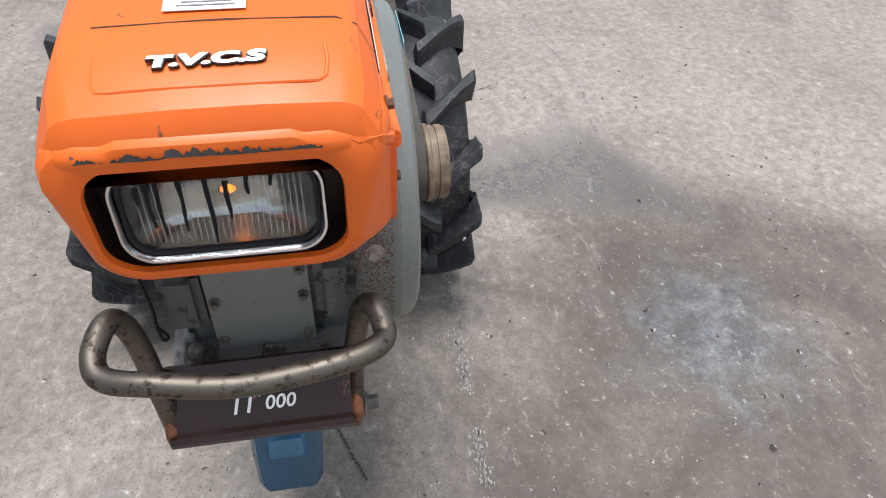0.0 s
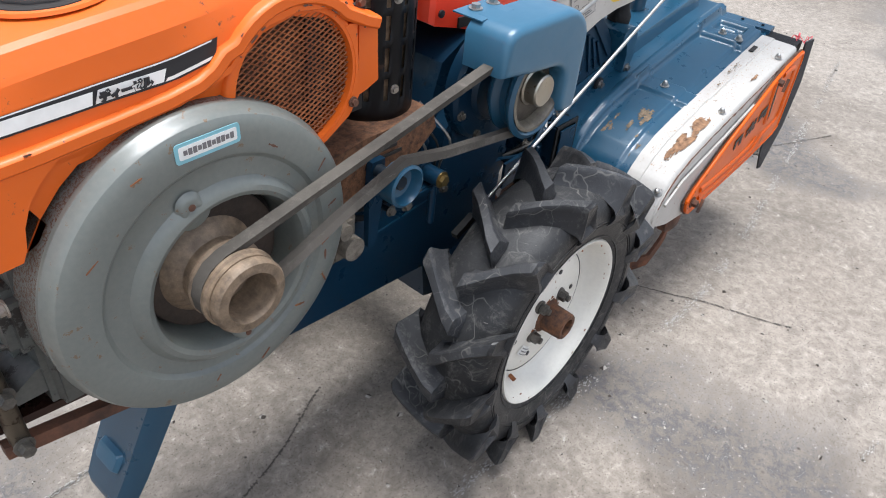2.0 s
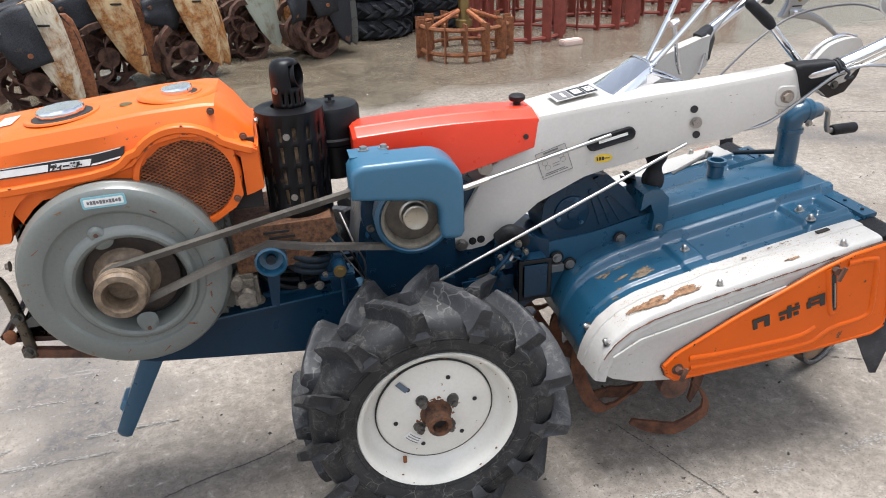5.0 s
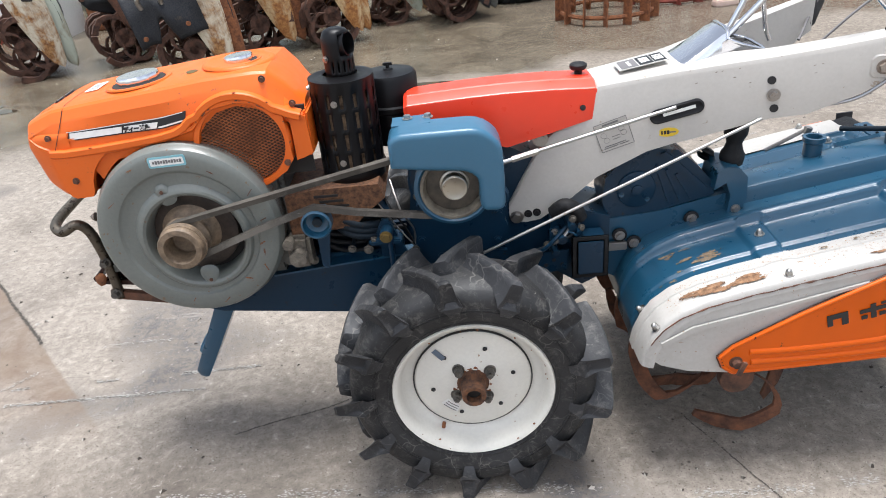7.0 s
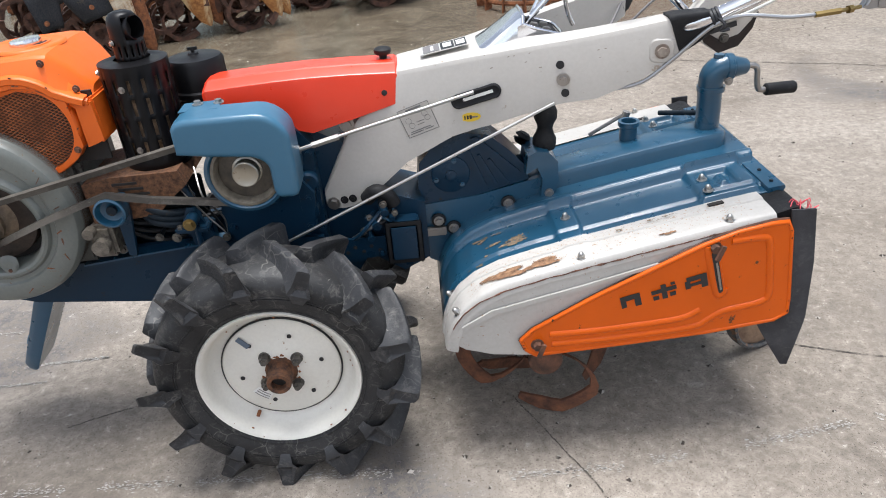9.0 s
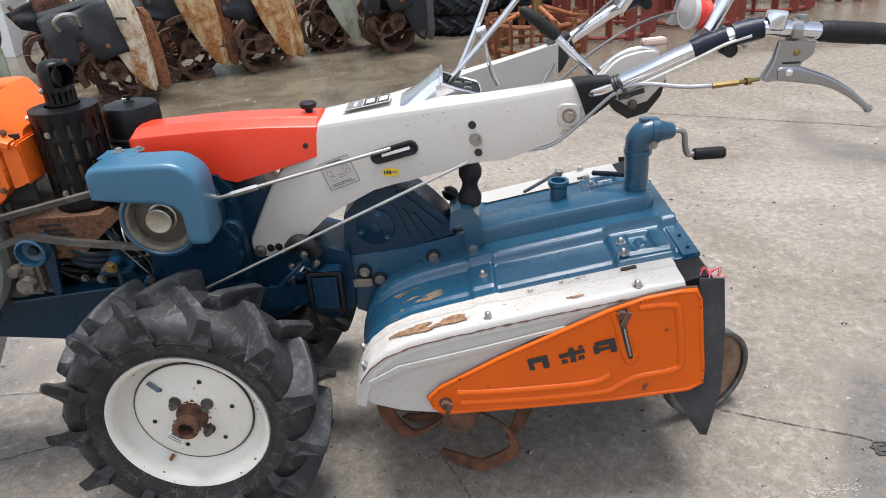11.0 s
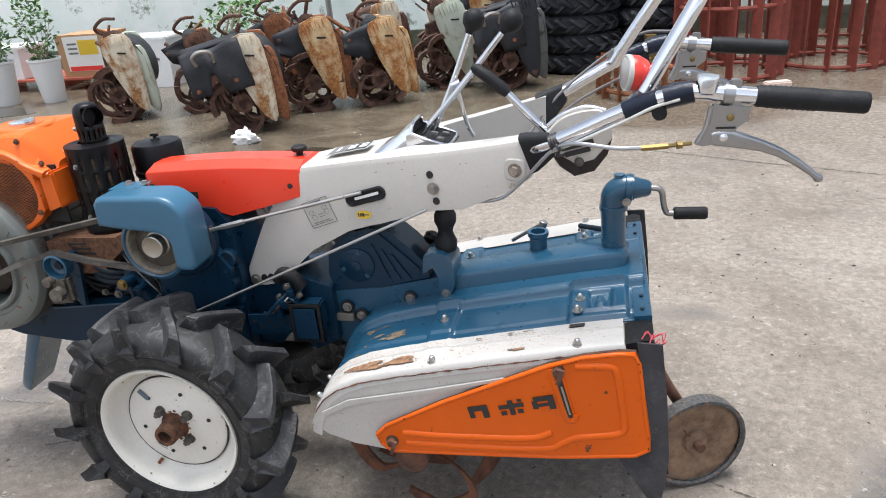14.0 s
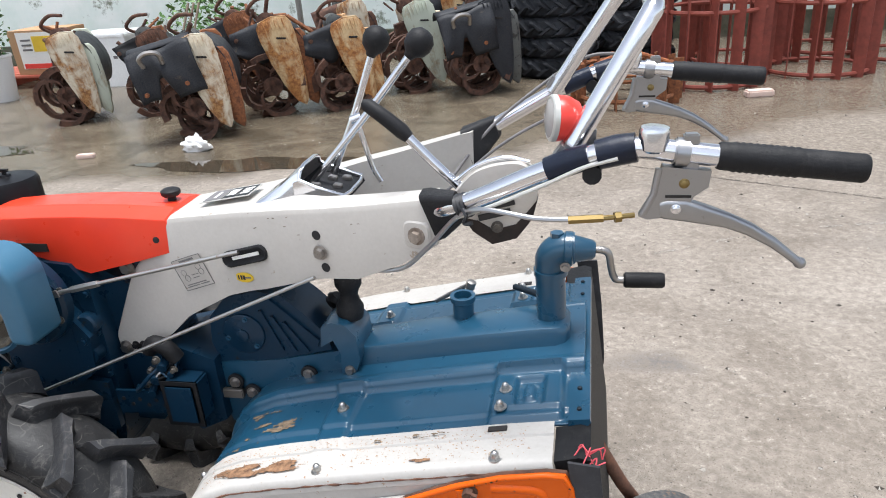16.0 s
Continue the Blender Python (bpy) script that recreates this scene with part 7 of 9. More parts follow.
def sheet(y0, y1, ny, xs, zf):
    bm = bmesh.new()
    rows = [[bm.verts.new((x, y0 + (y1 - y0) * j / ny, zf(x, y0 + (y1 - y0) * j / ny))) for j in range(ny + 1)] for x in xs]
    for a, b in zip(rows, rows[1:]):
        for j in range(ny):
            bm.faces.new((a[j], b[j], b[j + 1], a[j + 1]))
    return bm


xs = list(np.linspace(0.345, 0.47, 22)) + list(np.linspace(0.475, 1.035, 160))
bm = sheet(-0.236, 0.236, 150, xs, lambda x, y: top_z(x) + rise(x, y))
blue_cover = part("rotary_cover", bm, BLUE, T, "blue pressed steel rotary cover with worn ribs", angle=70)
md = blue_cover.modifiers.new("thick", "SOLIDIFY")
md.thickness, md.offset = 0.004, -1
for s in (-1, 1):
    # white shoulder band, rounding over into the side
    prof = [(0.232, 0.0035), (0.262, 0.0045), (0.264, 0.0015), (0.307, 0.001), (0.3165, -0.0003), (0.3205, -0.0035), (0.3235, -0.012), (0.3252, -0.024)]
    xb = list(np.linspace(0.345, 0.47, 20)) + list(np.linspace(0.48, 0.992, 42))
    bm = bmesh.new()
    rings = []
    for i, x in enumerate(xb):
        x2 = xb[min(i + 1, len(xb) - 1)]
        x1 = xb[max(i - 1, 0)]
        tn = Vector((x2 - x1, 0, top_z(x2) - top_z(x1))).normalized()
        nr = Vector((-tn.z, 0, tn.x))
        bulge = 0.004 * (sstep(0.590, 0.600, x) - sstep(0.645, 0.655, x))
        rings.append([Vector((x, s * y, top_z(x))) + nr * (h + (bulge if y < 0.27 else 0)) for y, h in prof])
    loft(bm, rings, False)
    shoulder = part("shoulder_band", bm, WHITE_B, T, "white-painted shoulder band, rusting along the front", angle=50)
    # white side plate
    side = [(x, top_z(x) - interp(x, [0.352, 0.42, 0.47], [0.004, 0.013, 0.020])) for x in np.linspace(0.352, 0.47, 10)] + [(x, top_z(x) - 0.022) for x in np.linspace(0.52, 0.985, 8)] + [(0.978, 0.50), (0.985, 0.33), (0.90, 0.285), (0.70, 0.277), (0.53, 0.268), (0.44, 0.281), (0.385, 0.300), (0.352, 0.325)]
    bm = prism(bmesh.new(), side, s * 0.328 - 0.004 * s, s * 0.320)
    sp = part("side_plate", bm, WHITE_B, T, "white-painted side plate", 0.003)
    seam = [(x, s * (0.3238 + 0.0006 * noise.noise(Vector((x * 50, 0, 0)))), top_z(x) - interp(x, [0.36, 0.42, 0.5], [0.008, 0.0125, 0.0145]) + 0.0018 * noise.noise(Vector((x * 35, 2, 0)))) for x in np.linspace(0.362, 0.985, 120)]
    part("dirty_seam", sweep(bmesh.new(), seam, [0.0007 + 0.0022 * max(0, 0.35 + noise.noise(Vector((p[0] * 60, 5, 0)))) for p in seam], 6), RUST_D, sp, "dark rusty seam under the shoulder")
    if s < 0:
        bm = prism(bmesh.new(), [(0.385, 0.352), (0.45, 0.385), (0.62, 0.425), (0.80, 0.47), (0.80, 0.476), (0.62, 0.433), (0.44, 0.394), (0.38, 0.360)], -0.331, -0.326)
        part("pressed_ridge", bm, WHITE_B, sp, bevel=0.002)
    # orange outer panel with pressed rails
    op = [(0.495, 0.315), (0.505, 0.290), (0.525, 0.274), (0.70, 0.281), (0.88, 0.290), (1.02, 0.306), (1.045, 0.322), (1.043, 0.36), (1.022, 0.52), (1.012, 0.540), (0.985, 0.540), (0.92, 0.528), (0.855, 0.506), (0.645, 0.408), (0.52, 0.340)]
    bm = prism(bmesh.new(), op, s * 0.329, s * 0.3365)
    pan = part("outer_panel", bm, ORANGE_D, T, "orange outer panel with black brand marks", 0.0035)
    for pl in ([(0.560, 0.302), (0.70, 0.303), (0.845, 0.311), (0.875, 0.324), (0.905, 0.342), (0.95, 0.350), (0.983, 0.358), (0.996, 0.374), (0.990, 0.43), (0.980, 0.492), (0.966, 0.508), (0.905, 0.506)],
               [(0.555, 0.327), (0.62, 0.325), (0.72, 0.328), (0.82, 0.335), (0.86, 0.352)], [(0.858, 0.500), (0.874, 0.44), (0.890, 0.388), (0.902, 0.386), (0.905, 0.40)]):
        rail = sweep(bmesh.new(), smooth_path([(x, s * 0.3324, z) for x, z in pl], 5), 0.0088, 14)
        part("pressed_rail", rail, ORANGE_D, pan)
    rim = [(x + (0.76 - x) * 0.012, s * 0.3345, z + (0.40 - z) * 0.03) for x, z in op]
    part("rolled_edge", sweep(bmesh.new(), rim + rim[:1], 0.0048, 10), ORANGE_D, pan)
    edge = [(x, s * 0.3288, z) for x, z in op]
    part("edge_grime", sweep(bmesh.new(), edge + edge[:1], 0.0032, 6), RUST_D, pan, "dark grime along the panel edge")
    if s < 0:
        rnd = random.Random(29)
        for k in range(24):  # paint knocked off along the rolled edge
            i = rnd.randrange(len(rim))
            a, b = Vector(rim[i]), Vector(rim[(i + 1) % len(rim)])
            f, ln = rnd.random(), rnd.uniform(0.002, 0.011)
            c, d = a.lerp(b, f), (b - a).normalized()
            path = [c + d * (ln * q) + Vector((0, -0.0030, rnd.uniform(-0.0012, 0.0012))) for q in (-0.5, -0.2, 0.1, 0.5)]
            part("paint_chip", sweep(bmesh.new(), path, [0.0006, rnd.uniform(0.0016, 0.0026), 0.0019, 0.0005], 6), TAR, pan)
    sm3 = Matrix.Translation((0.884, s * 0.3372, 0.440)) @ Matrix.Rotation(radians(-14), 4, "Y")
    bm = bmesh.new()
    loft(bm, [[sm3 @ Vector((p, s * d, q)) for p, q in rrect(0, 0, w, h, w * 0.49, 5)] for w, h, d in ((0.0215, 0.110, -0.002), (0.0175, 0.106, 0.0030), (0.0125, 0.101, 0.0022))])
    part("slot_rim", bm, ORANGE_D, pan, "pressed rim of the adjusting slot", angle=40)
    # Black plate puts the shade of the open slot into colour.
    bm = bmesh.new()
    loft(bm, [[sm3 @ Vector((p, s * d, q)) for p, q in rrect(0, 0, w, h, w * 0.49, 5)] for w, h, d in ((0.0115, 0.100, 0.0020), (0.0110, 0.0995, 0.0030))])
    part("adjusting_slot", bm, INK, pan, "black plate standing for the slot's shaded opening")
    if s < 0:
        # Bar added on the slot to give the bright glint seen in it.
        part("slot_glint_bar", boxed((0.887, -0.3412, 0.432), (0.0040, 0.002, 0.066), Matrix.Rotation(radians(-14), 4, "Y")), STEEL, pan, "steel bar added for the glint in the slot", bevel=0.0006)
    for x, z in ((0.53, 0.305), (0.872, 0.497)):
        bm = bmesh.new()
        hexbolt(bm, (x, s * 0.3365, z), (0, s, 0), 0.009, 0.012, False)
        box(bm, (x + 0.006, s * 0.355, z - 0.004), (0.008, 0.006, 0.032), Matrix.Rotation(radians(20), 4, "Y"))
        part("wing_bolt", bm, RUST_D, pan, "dark wing bolt")
    part("rivet", lathe(bmesh.new(), [(0.004, 0), (0.003, 0.002)], (0.93, s * 0.3365, 0.345), (0, s, 0), 10), BOLT, pan)
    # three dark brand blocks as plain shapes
    if s < 0:
        br = frame_at((0.702, -0.3378, 0.372), (1, 0, 0.24), (0, 0, 1)) @ Matrix.Diagonal((1.05, 1.0, 1, 1))
        for shape in ([(-0.001, 0.003, 0.010, 0.027), (0.001, 0.018, 0.036, 0.012), (0.025, 0, 0.012, 0.030)], [(0.058, 0.014, 0.048, 0.009), (0.077, -0.002, 0.010, 0.034), (0.060, 0.0, 0.011, 0.009), (0.092, 0.0, 0.011, 0.009), (0.096, 0.026, 0.008, 0.006)],
                      [(0.122, 0.004, 0.010, 0.018), (0.126, 0.020, 0.038, 0.011), (0.152, -0.001, 0.012, 0.031), (0.132, 0.008, 0.022, 0.007)]):
            bm = bmesh.new()
            for k, (x, y, w, h) in enumerate(shape):
                q = boxed((x + w / 2, y + h / 2, 0.0004 + 0.0001 * k), (w, h, 0.0008))
                me = bpy.data.meshes.new("tmp")
                q.to_mesh(me)
                bm.from_mesh(me)
                bpy.data.meshes.remove(me)
                q.free()
            bm.transform(br)
            part("brand_block", bm, INK, pan)
    # bolts with dome nuts
    for x, y in ((0.376, 0.307), (0.624, 0.305), (0.909, 0.307)):
        n = Vector((-0.5 if x < 0.4 else -0.15, 0, 1 if x > 0.4 else 0.4))
        part("dome_bolt", hexbolt(bmesh.new(), (x, s * y, top_z(x) - 0.001), n, 0.0072, 0.006), BOLT, shoulder, "zinc dome-headed bolt")
    for x, y in ((0.622, 0.164), (0.909, 0.160), (0.905, 0.205), (0.368, 0.225)):
        n = Vector((-0.9 if x < 0.4 else -0.15, 0, 1 if x > 0.4 else 0.5))
        part("dome_bolt", hexbolt(bmesh.new(), (x, s * y, top_z(x) + rise(x, s * y)), n, 0.0072, 0.006), BOLT, blue_cover, "zinc dome-headed bolt")
    part("slot_mark", boxed((0.905, s * 0.246, top_z(0.905) + 0.006), (0.03, 0.011, 0.002), Matrix.Rotation(radians(-10), 4, "Y")), DARK, shoulder)
    # black rubber gusset and side flap at the rear
    bm = prism(bmesh.new(), [(0.994, 0.546), (1.03, 0.556), (1.046, 0.552), (1.044, 0.50), (1.0, 0.52)], s * 0.238, s * 0.316)
    part("rubber_gusset", bm, BLACK, T, "black rubber gusset", 0.003)
    rings = []
    for f, x0, x1 in ((0, 1.014, 1.058), (0.3, 1.030, 1.070), (0.64, 1.043, 1.079), (0.69, 0.985, 1.079), (0.85, 1.02, 1.074), (1.0, 1.055, 1.068)):
        z = 0.560 - 0.378 * f
        rings.append([(x0, s * (0.333 + 0.004 * math.sin(5 * f)), z), (x1, s * (0.338 + 0.008 * math.sin(4 * f)), z), (x1, s * (0.333 + 0.008 * math.sin(4 * f)), z), (x0, s * (0.329 + 0.004 * math.sin(5 * f)), z)])
    bm = bmesh.new()
    loft(bm, rings)
    part("mud_flap", bm, rubber("flap_rubber", (0.035, 0.035, 0.038), 0.25) if s < 0 else bpy.data.materials["flap_rubber"], T, "grey-black hanging rubber flap", angle=50)
bm = bmesh.new()
rnd = random.Random(9)
for k in range(7):
    a = Vector((1.035 + rnd.uniform(0, 0.03), -0.30 - rnd.uniform(0, 0.035), 0.545))
    sweep(bm, smooth_path([a, a + Vector((rnd.uniform(-0.02, 0.02), rnd.uniform(-0.02, 0.02), 0.018)), a + Vector((rnd.uniform(-0.03, 0.03), rnd.uniform(-0.02, 0.02), 0.004))], 3), 0.0011, 5)
part("frayed_cord", bm, PINK, T, "frayed pink cord")


def worn_patch(name, x0, x1, y0, y1, lift, mat, parent, seed, blue=True, fill=0.55):
    """An irregular patch of lost paint that hugs the sheet."""
    bm = bmesh.new()
    nx, ny = 64, 16
    for i in range(nx):
        for j in range(ny):
            xa, xb = x0 + (x1 - x0) * i / nx, x0 + (x1 - x0) * (i + 1) / nx
            ya, yb = y0 + (y1 - y0) * j / ny, y0 + (y1 - y0) * (j + 1) / ny
            u, w = (i + 0.5) / nx * 2 - 1, (j + 0.5) / ny * 2 - 1
            k = noise.fractal(Vector(((xa + seed) * 26, ya * 60, seed)), 0.8, 2.1, 5)
            if k * 0.9 + (1 - (u * u + w * w)) * 0.75 < 1 - fill:
                continue
            bm.faces.new([bm.verts.new((x, y, top_z(x) + (rise(x, y) if blue else 0) + lift)) for x, y in ((xa, ya), (xb, ya), (xb, yb), (xa, yb))])
    bmesh.ops.remove_doubles(bm, verts=bm.verts, dist=1e-5)
    ob = part(name, bm, mat, parent)
    ob["kind"] = "stuff"
    return ob


BARE = rusty("bare_brown_primer", (0.075, 0.035, 0.018), (0.34, 0.19, 0.10), 90)
BARE_P = rusty("bare_pale_primer", (0.075, 0.058, 0.038), (0.23, 0.165, 0.105), 110)
sh = [o for o in T.children if o.name.startswith("shoulder_band")]
worn_patch("rust_patch", 0.405, 0.600, -0.308, -0.276, 0.0042, BARE, sh[0], 3, False, 0.80)
rnd = random.Random(12)
speck = bmesh.new()
for k in range(900):
    x, y = rnd.uniform(0.40, 0.95), -rnd.triangular(0.236, 0.322, 0.252)
    s = rnd.choice((0.0004, 0.0005, 0.0006, 0.0008, 0.0011))
    h = 0.0049 if y > -0.262 else 0.0022 - 0.35 * max(0, -y - 0.306)
    speck.faces.new([speck.verts.new((x + s * rnd.uniform(0.5, 2.2) * math.cos(q * 1.257), y + s * math.sin(q * 1.257), top_z(x) + h + (0.0045 if 0.595 < x < 0.65 and y > -0.266 else 0))) for q in range(5)])
speckled = part("rust_specks", speck, rusty("tan_rust_speck", (0.26, 0.14, 0.07), (0.46, 0.32, 0.2), 40), sh[0])
speckled["kind"] = "stuff"
worn_patch("rust_patch", 0.66, 0.90, -0.262, -0.242, 0.0082, BARE_P, sh[0], 5, False, 0.16)
worn_patch("rust_patch", 0.60, 0.96, -0.312, -0.296, 0.0035, BARE, sh[0], 8, False, 0.08)
worn_patch("worn_patch", 0.395, 0.475, -0.225, -0.195, 0.0012, BARE_P, blue_cover, 2, True, 0.40)
worn_patch("worn_patch", 0.445, 0.565, -0.220, -0.150, 0.0012, BARE_P, blue_cover, 6, True, 0.36)
worn_patch("worn_patch", 0.400, 0.490, -0.150, -0.120, 0.0012, BARE_P, blue_cover, 9, True, 0.40)
worn_patch("worn_patch", 0.400, 0.56, 0.120, 0.215, 0.0012, BARE_P, blue_cover, 12, True, 0.30)
# rear edge strip and hanging rear rubber
bm = prism(bmesh.new(), [(1.012, 0.562), (1.044, 0.566), (1.046, 0.560), (1.036, 0.545), (1.012, 0.550)], -0.24, 0.24)
strip = part("rear_strip", bm, BLUE, T, "blue rear edge strip with rivets", 0.002)
for k in range(9):
    part("rivet", lathe(bmesh.new(), [(0.0042, 0), (0.0036, 0.003), (0.001, 0.004)], (1.028, -0.215 + 0.054 * k, 0.5645), (0, 0, 1), 8), BLUE_K, strip)
bm = prism(bmesh.new(), [(1.036, 0.552), (1.046, 0.552), (1.085, 0.24), (1.078, 0.238)], -0.30, 0.30)
part("rear_rubber", bm, BLACK, T, "black rubber rear curtain", 0.002)
# centre beam
rings = []
for x, w, zt, zb in ((0.305, 0.034, 0.507, 0.40), (0.36, 0.036, 0.508, 0.42), (0.48, 0.040, 0.524, 0.45), (0.58, 0.043, 0.540, 0.46), (0.80, 0.046, 0.580, 0.50), (0.955, 0.050, 0.606, 0.52), (0.985, 0.050, 0.609, 0.52), (1.000, 0.043, 0.607, 0.53), (1.008, 0.030, 0.602, 0.53)):
    rings.append([(x, -w * 1.15, zb), (x, -w, zt - 0.012), (x, -w + 0.004, zt - 0.003), (x, -w + 0.012, zt), (x, w - 0.012, zt), (x, w - 0.004, zt - 0.003), (x, w, zt - 0.012), (x, w * 1.15, zb)])
bm = bmesh.new()
loft(bm, rings)
beam = part("rotary_beam", bm, BLUE, T, "blue centre beam over the rotary", angle=35)
bm = prism(bmesh.new(), [(0.30, 0.44), (0.32, 0.50), (0.45, 0.512), (0.62, 0.548), (0.62, 0.50), (0.50, 0.468), (0.42, 0.43), (0.38, 0.385), (0.36, 0.345), (0.33, 0.36)], -0.047, 0.047)
part("rotary_bracket", bm, BLUE, beam, bevel=0.004)
for x, z in ((0.516, 0.490), (0.357, 0.462), (0.39, 0.44)):
    bm = bmesh.new()
    lathe(bm, [(0.0165, 0), (0.0165, 0.005), (0.013, 0.0065)], (x, -0.051, z), (0, -1, 0), 20)
    part("rubber_washer", bm, BLACK, beam)
    part("bolt", hexbolt(bmesh.new(), (x, -0.0565, z), (0, -1, 0), 0.0078, 0.007, False), STEEL, beam)
part("latch", boxed((0.345, -0.058, 0.437), (0.055, 0.012, 0.02)), STEEL, beam, "small bright latch", bevel=0.002)
# filler and dip rod on the beam
fx, fz = 0.808, 0.585
bm = lathe(bmesh.new(), [(0.020, 0), (0.020, 0.03), (0.024, 0.034), (0.024, 0.044), (0.017, 0.044), (0.015, 0.03)], (fx, 0.035, fz - 0.006), (0, 0, 1), 24)
part("oil_filler", bm, BLUE, beam, angle=40)
bm = bmesh.new()
rod(bm, (fx + 0.005, 0.085, fz + 0.036), (fx - 0.07, 0.115, fz - 0.02), 0.0045, 8)
lathe(bm, [(0.009, 0), (0.010, 0.016), (0.006, 0.018)], (fx + 0.005, 0.084, fz + 0.026), (0.3, 0, 1), 8)
part("pipe_stub", bm, STEEL, beam, "small bent fitting with a rod")
part("top_bar", rod(bmesh.new(), (0.90, 0.10, 0.610), (0.965, 0.02, 0.632), 0.006), BLUE_K, beam)
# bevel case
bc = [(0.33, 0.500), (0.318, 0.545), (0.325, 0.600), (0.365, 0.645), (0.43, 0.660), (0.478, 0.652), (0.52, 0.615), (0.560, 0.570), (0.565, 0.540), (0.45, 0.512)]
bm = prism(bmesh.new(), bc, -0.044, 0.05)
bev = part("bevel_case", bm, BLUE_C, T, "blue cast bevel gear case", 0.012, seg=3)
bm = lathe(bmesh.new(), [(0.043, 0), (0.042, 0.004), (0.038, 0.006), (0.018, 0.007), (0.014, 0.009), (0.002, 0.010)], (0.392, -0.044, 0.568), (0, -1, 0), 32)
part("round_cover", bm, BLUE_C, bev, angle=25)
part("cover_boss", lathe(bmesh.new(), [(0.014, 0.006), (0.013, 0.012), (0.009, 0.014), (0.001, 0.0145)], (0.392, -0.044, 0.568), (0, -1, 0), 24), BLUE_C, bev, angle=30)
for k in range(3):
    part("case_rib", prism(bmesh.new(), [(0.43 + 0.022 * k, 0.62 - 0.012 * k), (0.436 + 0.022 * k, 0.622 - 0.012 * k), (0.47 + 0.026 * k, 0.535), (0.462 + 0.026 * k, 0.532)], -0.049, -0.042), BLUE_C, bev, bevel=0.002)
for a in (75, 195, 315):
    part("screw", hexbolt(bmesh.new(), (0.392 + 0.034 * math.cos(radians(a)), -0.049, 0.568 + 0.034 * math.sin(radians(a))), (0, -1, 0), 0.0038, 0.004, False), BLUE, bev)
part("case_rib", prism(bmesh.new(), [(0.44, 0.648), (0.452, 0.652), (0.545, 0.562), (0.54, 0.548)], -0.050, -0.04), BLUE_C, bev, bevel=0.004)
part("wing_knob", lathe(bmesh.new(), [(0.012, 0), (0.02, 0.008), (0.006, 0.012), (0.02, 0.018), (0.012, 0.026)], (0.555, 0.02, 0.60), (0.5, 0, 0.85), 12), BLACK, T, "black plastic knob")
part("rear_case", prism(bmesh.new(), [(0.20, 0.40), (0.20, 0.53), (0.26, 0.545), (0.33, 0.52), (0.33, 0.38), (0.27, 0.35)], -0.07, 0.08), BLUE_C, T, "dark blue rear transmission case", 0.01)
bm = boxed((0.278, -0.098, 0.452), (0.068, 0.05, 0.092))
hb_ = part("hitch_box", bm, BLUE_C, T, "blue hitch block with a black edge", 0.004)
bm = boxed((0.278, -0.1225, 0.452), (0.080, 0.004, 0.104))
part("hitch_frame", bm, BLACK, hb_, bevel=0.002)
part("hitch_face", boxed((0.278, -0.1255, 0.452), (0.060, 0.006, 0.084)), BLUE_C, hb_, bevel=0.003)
bm = bmesh.new()
for k, (x, z) in enumerate(((0.215, 0.50), (0.235, 0.53), (0.20, 0.47), (0.25, 0.515))):
    rod(bm, (x, -0.07, z), (x + 0.006, -0.11, z - 0.01), 0.011 - 0.0015 * k, 10)
box(bm, (0.225, -0.085, 0.49), (0.06, 0.02, 0.03))
part("hydraulic_clutter", bm, BLUE_C, T, "dark oily fittings")
for x, y, z, r, mat in ((0.19, -0.085, 0.470, 0.006, NUT), (0.205, -0.092, 0.505, 0.005, STEEL), (0.24, -0.115, 0.545, 0.0055, NUT), (0.262, -0.10, 0.515, 0.005, NUT), (0.18, -0.08, 0.435, 0.006, NUT), (0.225, -0.10, 0.42, 0.005, BLUE_C)):
    part("fitting_bolt", hexbolt(bmesh.new(), (x, y, z), (0, -1, 0), r, 0.008, False), mat, T)
for k in range(4):
    bm = sweep(bmesh.new(), smooth_path([(0.14 + 0.02 * k, -0.06, 0.44), (0.17 + 0.02 * k, -0.10, 0.46 + 0.015 * k), (0.21 + 0.015 * k, -0.105, 0.50), (0.26, -0.07, 0.54)], 5), 0.0045 - 0.0006 * k, 8)
    part("small_pipe", bm, (BLUE_C, STEEL, BLACK, BLUE)[k], T, "small bent pipe")
part("bracket_plate", prism(bmesh.new(), [(0.115, 0.40), (0.115, 0.455), (0.235, 0.46), (0.235, 0.41)], -0.098, -0.092), BLUE_C, T, "perforated blue bracket plate", 0.002)
for k in range(6):
    part("plate_hole", lathe(bmesh.new(), [(0.0045, 0), (0.0045, 0.001)], (0.13 + 0.018 * k, -0.0985, 0.437 - 0.012 * (k % 2)), (0, -1, 0), 10), DARK, T)
part("black_elbow", sweep(bmesh.new(), smooth_path([(0.205, -0.08, 0.545), (0.225, -0.09, 0.565), (0.25, -0.09, 0.555), (0.262, -0.085, 0.53)], 4), 0.016, 12), BLACK, T)
